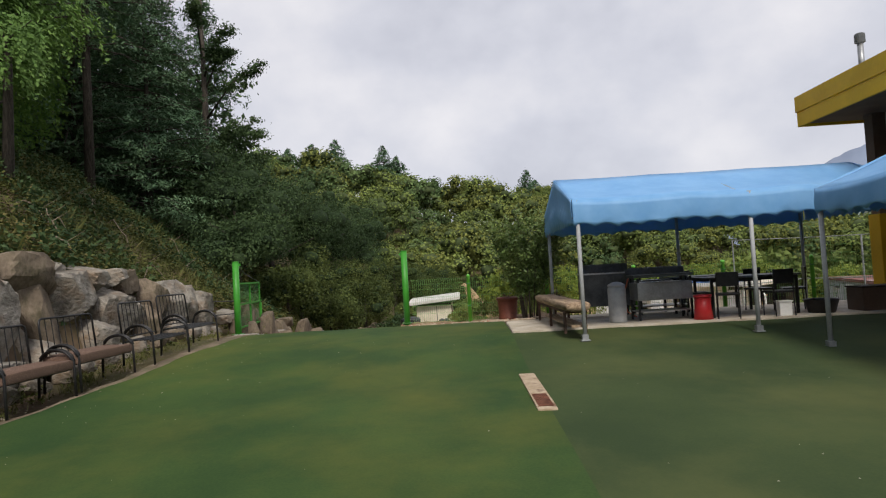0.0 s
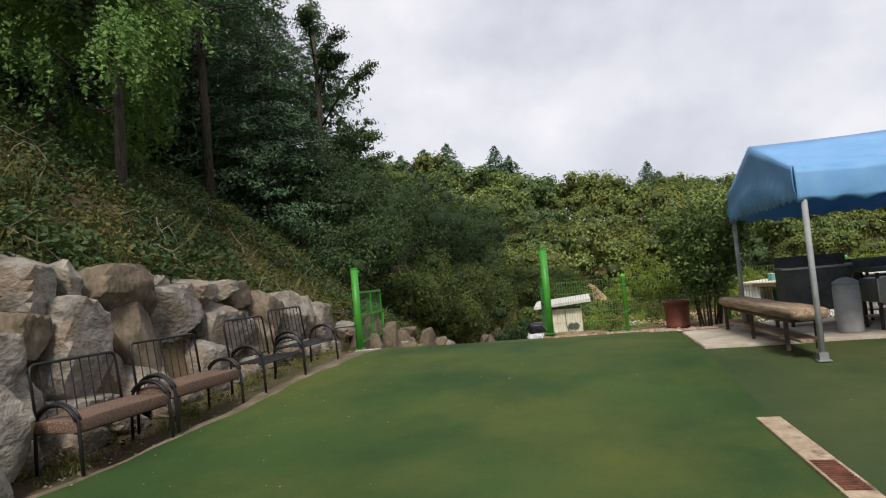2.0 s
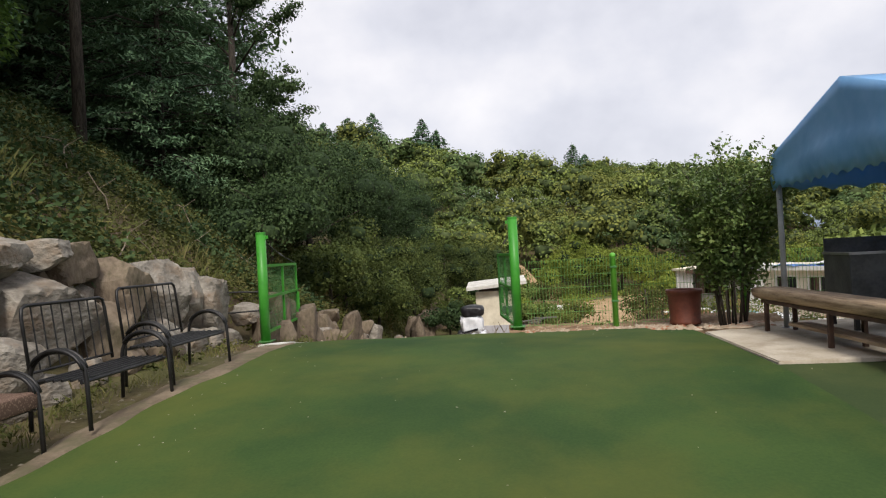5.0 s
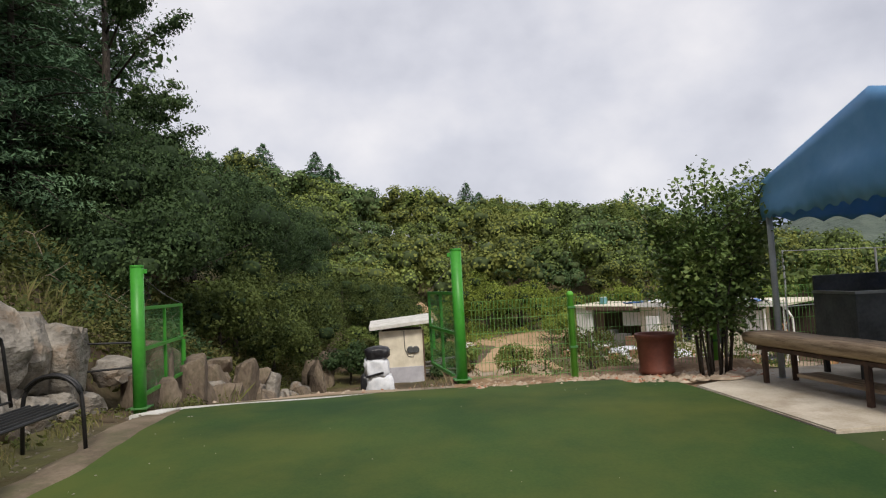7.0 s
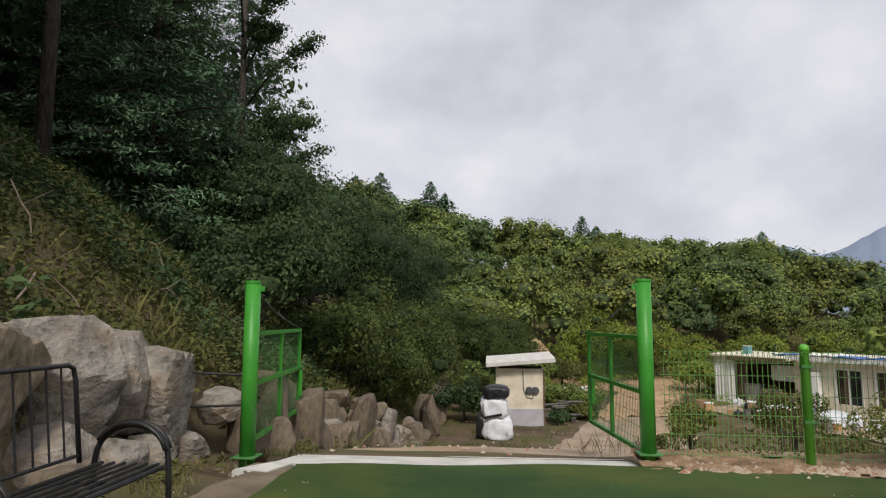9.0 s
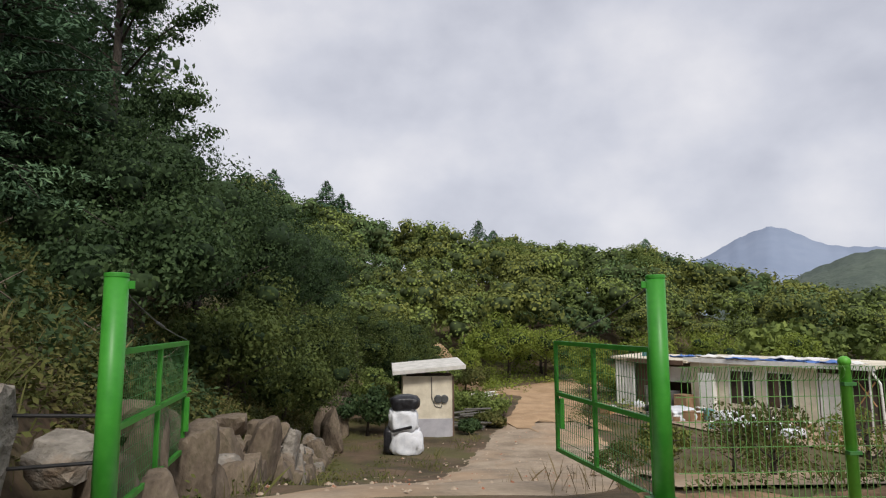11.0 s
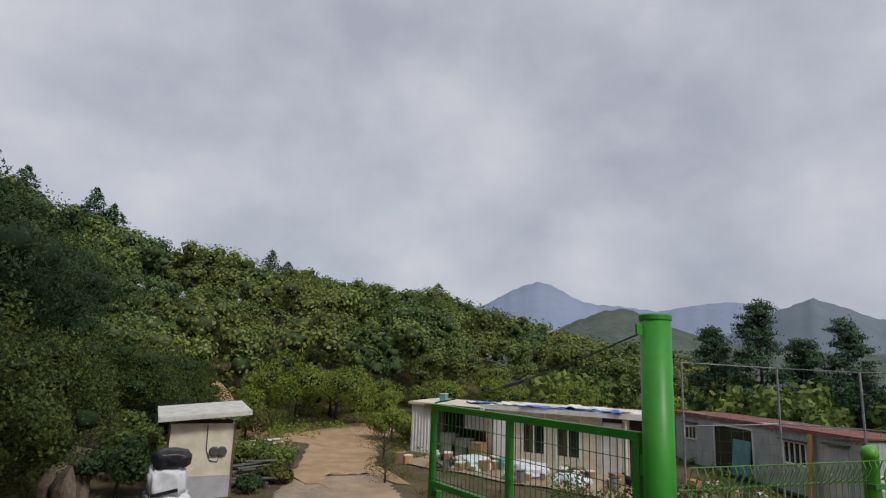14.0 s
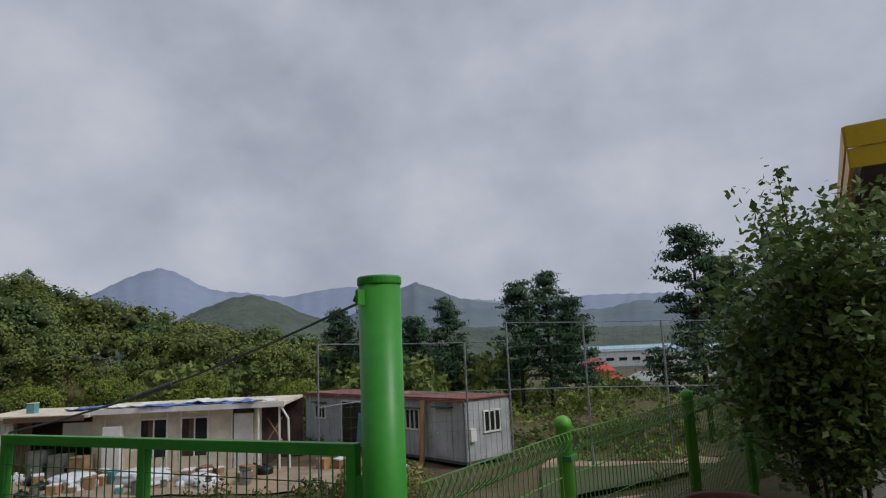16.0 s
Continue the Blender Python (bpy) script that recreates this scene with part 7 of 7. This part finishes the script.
clumps("verge_weeds", off_track(spread(gs, 1700, -4.4, 24, 14.2, 40, 0.34, 1.6)), 34, 0.34, 0.34, 0.075, L_WEED, "rank weeds on the verges of the track", 215)
blades("verge_grass", off_track(spread(gs, 1700, -4.4, 26, 14.2, 48, 0.16, 1.2)), 22, 0.17, 0.26, L_GRASS, "long grass on the verges of the track", 217, width=0.006)
clumps("meadow_weeds", off_track(spread(gs, 1700, -4, 40, 40, 66, -0.3, 2.5)), 36, 0.75, 0.6, 0.17, L_LIME, "yellow-green rough growth below the wooded hill", 219)
clumps("valley_scrub", spread(gs, 1500, 22, 70, 14, 60, -0.3, 3.0), 26, 1.0, 0.9, 0.30, L_FAR, "green scrub over the valley floor", 221)

clumps("wall_creepers", spread(gs, 260, -5.6, -4.75, 14.0, 34, -0.6, 0.6), 50, 0.26, 0.30, 0.075, L_WEED, "creepers hanging over the stone wall beyond the gate", 223, lift=0.25)
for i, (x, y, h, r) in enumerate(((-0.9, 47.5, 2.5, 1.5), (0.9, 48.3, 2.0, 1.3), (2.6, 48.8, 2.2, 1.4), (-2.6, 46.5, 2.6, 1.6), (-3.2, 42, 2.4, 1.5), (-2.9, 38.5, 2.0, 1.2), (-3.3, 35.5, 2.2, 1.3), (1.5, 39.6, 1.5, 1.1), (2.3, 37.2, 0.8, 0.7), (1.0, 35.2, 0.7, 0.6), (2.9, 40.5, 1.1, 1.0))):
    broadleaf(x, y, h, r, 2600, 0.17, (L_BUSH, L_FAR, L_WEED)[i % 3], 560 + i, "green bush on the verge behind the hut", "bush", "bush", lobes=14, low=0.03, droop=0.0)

# taller weeds close to the gate and fence
for i, (x, y, h, r) in enumerate(((2.4, 16.3, 1.15, 0.55), (4.6, 17.4, 1.3, 0.7), (3.4, 19.0, 1.2, 0.7), (6.4, 18.6, 1.3, 0.8), (8.6, 20.8, 1.5, 0.9), (6.0, 22.0, 1.2, 0.8), (1.9, 20.5, 0.8, 0.5), (1.0, 16.4, 0.8, 0.4), (6.5, 36, 1.4, 1.1), (8.2, 41, 1.8, 1.4))):
    broadleaf(x, y, h, r, 1500, 0.06, (L_WEED, L_OLIVE, L_WEED)[i % 3], 500 + i, "bushy tall weed on the slope beyond the fence", "weed_bush", "bush", lobes=12, low=0.05, droop=0.0, core=False)
blades("dry_stalks", np.array([(-0.75 + 0.09 * k, 15.2 + 0.05 * ((k * 7) % 9)) for k in range(16)] + [(-0.9 + 0.13 * k, 17.0 + 0.1 * ((k * 5) % 7)) for k in range(10)]), 3, 0.05, 0.36, L_DRY, "dry stalks under the open gate leaf", 231, width=0.003)


# ---------------------------------------------------------------- small stones and litter
def chips(name, spots, size, mat, label, seed, category, lift=0.0, flat=0.5, ground=None):
    """Small loose pieces: squashed irregular tetrahedra-like chips, joined."""
    g = np.random.default_rng(seed)
    vs, fs = [], []
    for x, y in spots:
        z = float(ground(y) if ground else land_z(x, y)) + lift
        s = size * g.uniform(0.4, 1.5)
        a = g.uniform(0, 6.28)
        k = len(vs)
        for q in range(5):
            aa = a + q * 1.257 + g.uniform(-0.3, 0.3)
            rr = s * g.uniform(0.6, 1.2)
            vs.append((x + math.cos(aa) * rr, y + math.sin(aa) * rr, z - 0.004))
        vs.append((x + s * g.uniform(-0.2, 0.2), y + s * g.uniform(-0.2, 0.2), z + s * flat * g.uniform(0.6, 1.3)))
        for q in range(5):
            fs.append((k + q, k + (q + 1) % 5, k + 5))
    grid_mesh(name, vs, fs, mat, label, category, "stuff")


gl = np.random.default_rng(88)
chips("floor_litter", np.stack([gl.uniform(-3.6, 6, 90), gl.uniform(0.5, 12, 90)], 1), 0.007, M_CHIP, "pale leaf litter scattered on the green floor", 301, "litter", 0.006, 0.35, floor_z)
chips("floor_litter_edge", np.stack([-3.55 + gl.exponential(0.35, 45), gl.uniform(1, 12, 45)], 1), 0.009, M_CHIP, "pale leaf litter near the wall side of the floor", 303, "litter", 0.006, 0.35, floor_z)
rub = np.stack([gl.uniform(1.55, 3.3, 420), gl.uniform(11.75, 13.1, 420)], 1)
rub = rub[rub[:, 1] > 11.6 + 0.9 * (2.2 - rub[:, 0]).clip(0)]
chips("rubble", rub, 0.05, M_RUBBLE, "broken stone and brick rubble round the pot", 305, "rubble", 0.0, 0.6, lambda y: floor_z(y) + 0.01)
chips("rubble_strip", np.stack([gl.uniform(-0.2, 2.2, 260), 13.05 + gl.normal(0, 0.16, 260)], 1), 0.045, M_RUBBLE, "stones along the foot of the mesh fence", 307, "rubble", 0.0, 0.6, floor_z)
chips("track_stones", np.stack([np.interp(q := gl.uniform(14.5, 44, 420), (13.8, 24, 36, 48), (-2.3, -0.1, 2.8, 7.4)) + gl.normal(0, 1.5, 420), q], 1), 0.045, M_RUBBLE, "loose stones on the dirt track", 309, "stones", 0.03, 0.6)
chips("foot_debris", np.stack([-4.2 + gl.normal(0, 0.16, 260), gl.uniform(2.5, 12.6, 260)], 1), 0.016, M_CRUMB, "stone crumbs and leaves under the benches", 311, "debris", 0.012, 0.5, floor_z)

# dirt apron by the fence foot and below the shrub
ap_x, ap_y = np.linspace(-0.45, 3.6, 80), np.linspace(11.5, 13.75, 46)
av, af = sheet(ap_x, ap_y, lambda a, b: floor_z(b) - 0.06 + 0.06 * step(1.9, 2.6, a) * step(11.5, 12.2, b) + (0.085 + 0.05 * value_noise(a, b, 0.7, 9)) * step(12.62, 13.1, b + 0.10 * value_noise(a, b, 0.35, 3)) + 0.022 * value_noise(a, b, 0.16, 6) + 0.012 * value_noise(a, b, 0.07, 2))
grid_mesh("dirt_apron", av, af, M_DIRT, "bare reddish dirt along the fence foot and round the pot", "dirt", "structure", soft=True)
for i, (x, y, r) in enumerate(((2.5, 11.72, 0.16), (2.8, 11.95, 0.2))):
    ob = part("flat_stone", lathe([(r * 0.8, 0.0), (r, 0.012), (r * 0.9, 0.03), (r * 0.1, 0.034)], 14), M_RUBBLE)
    ob.matrix_basis = pose(x, y, 0.075, 0, 0, 40 * i) @ Matrix.Diagonal((1.3, 0.8, 1, 1))
    tagged(ob, "flat brown stone lying on the slab corner", "stone")
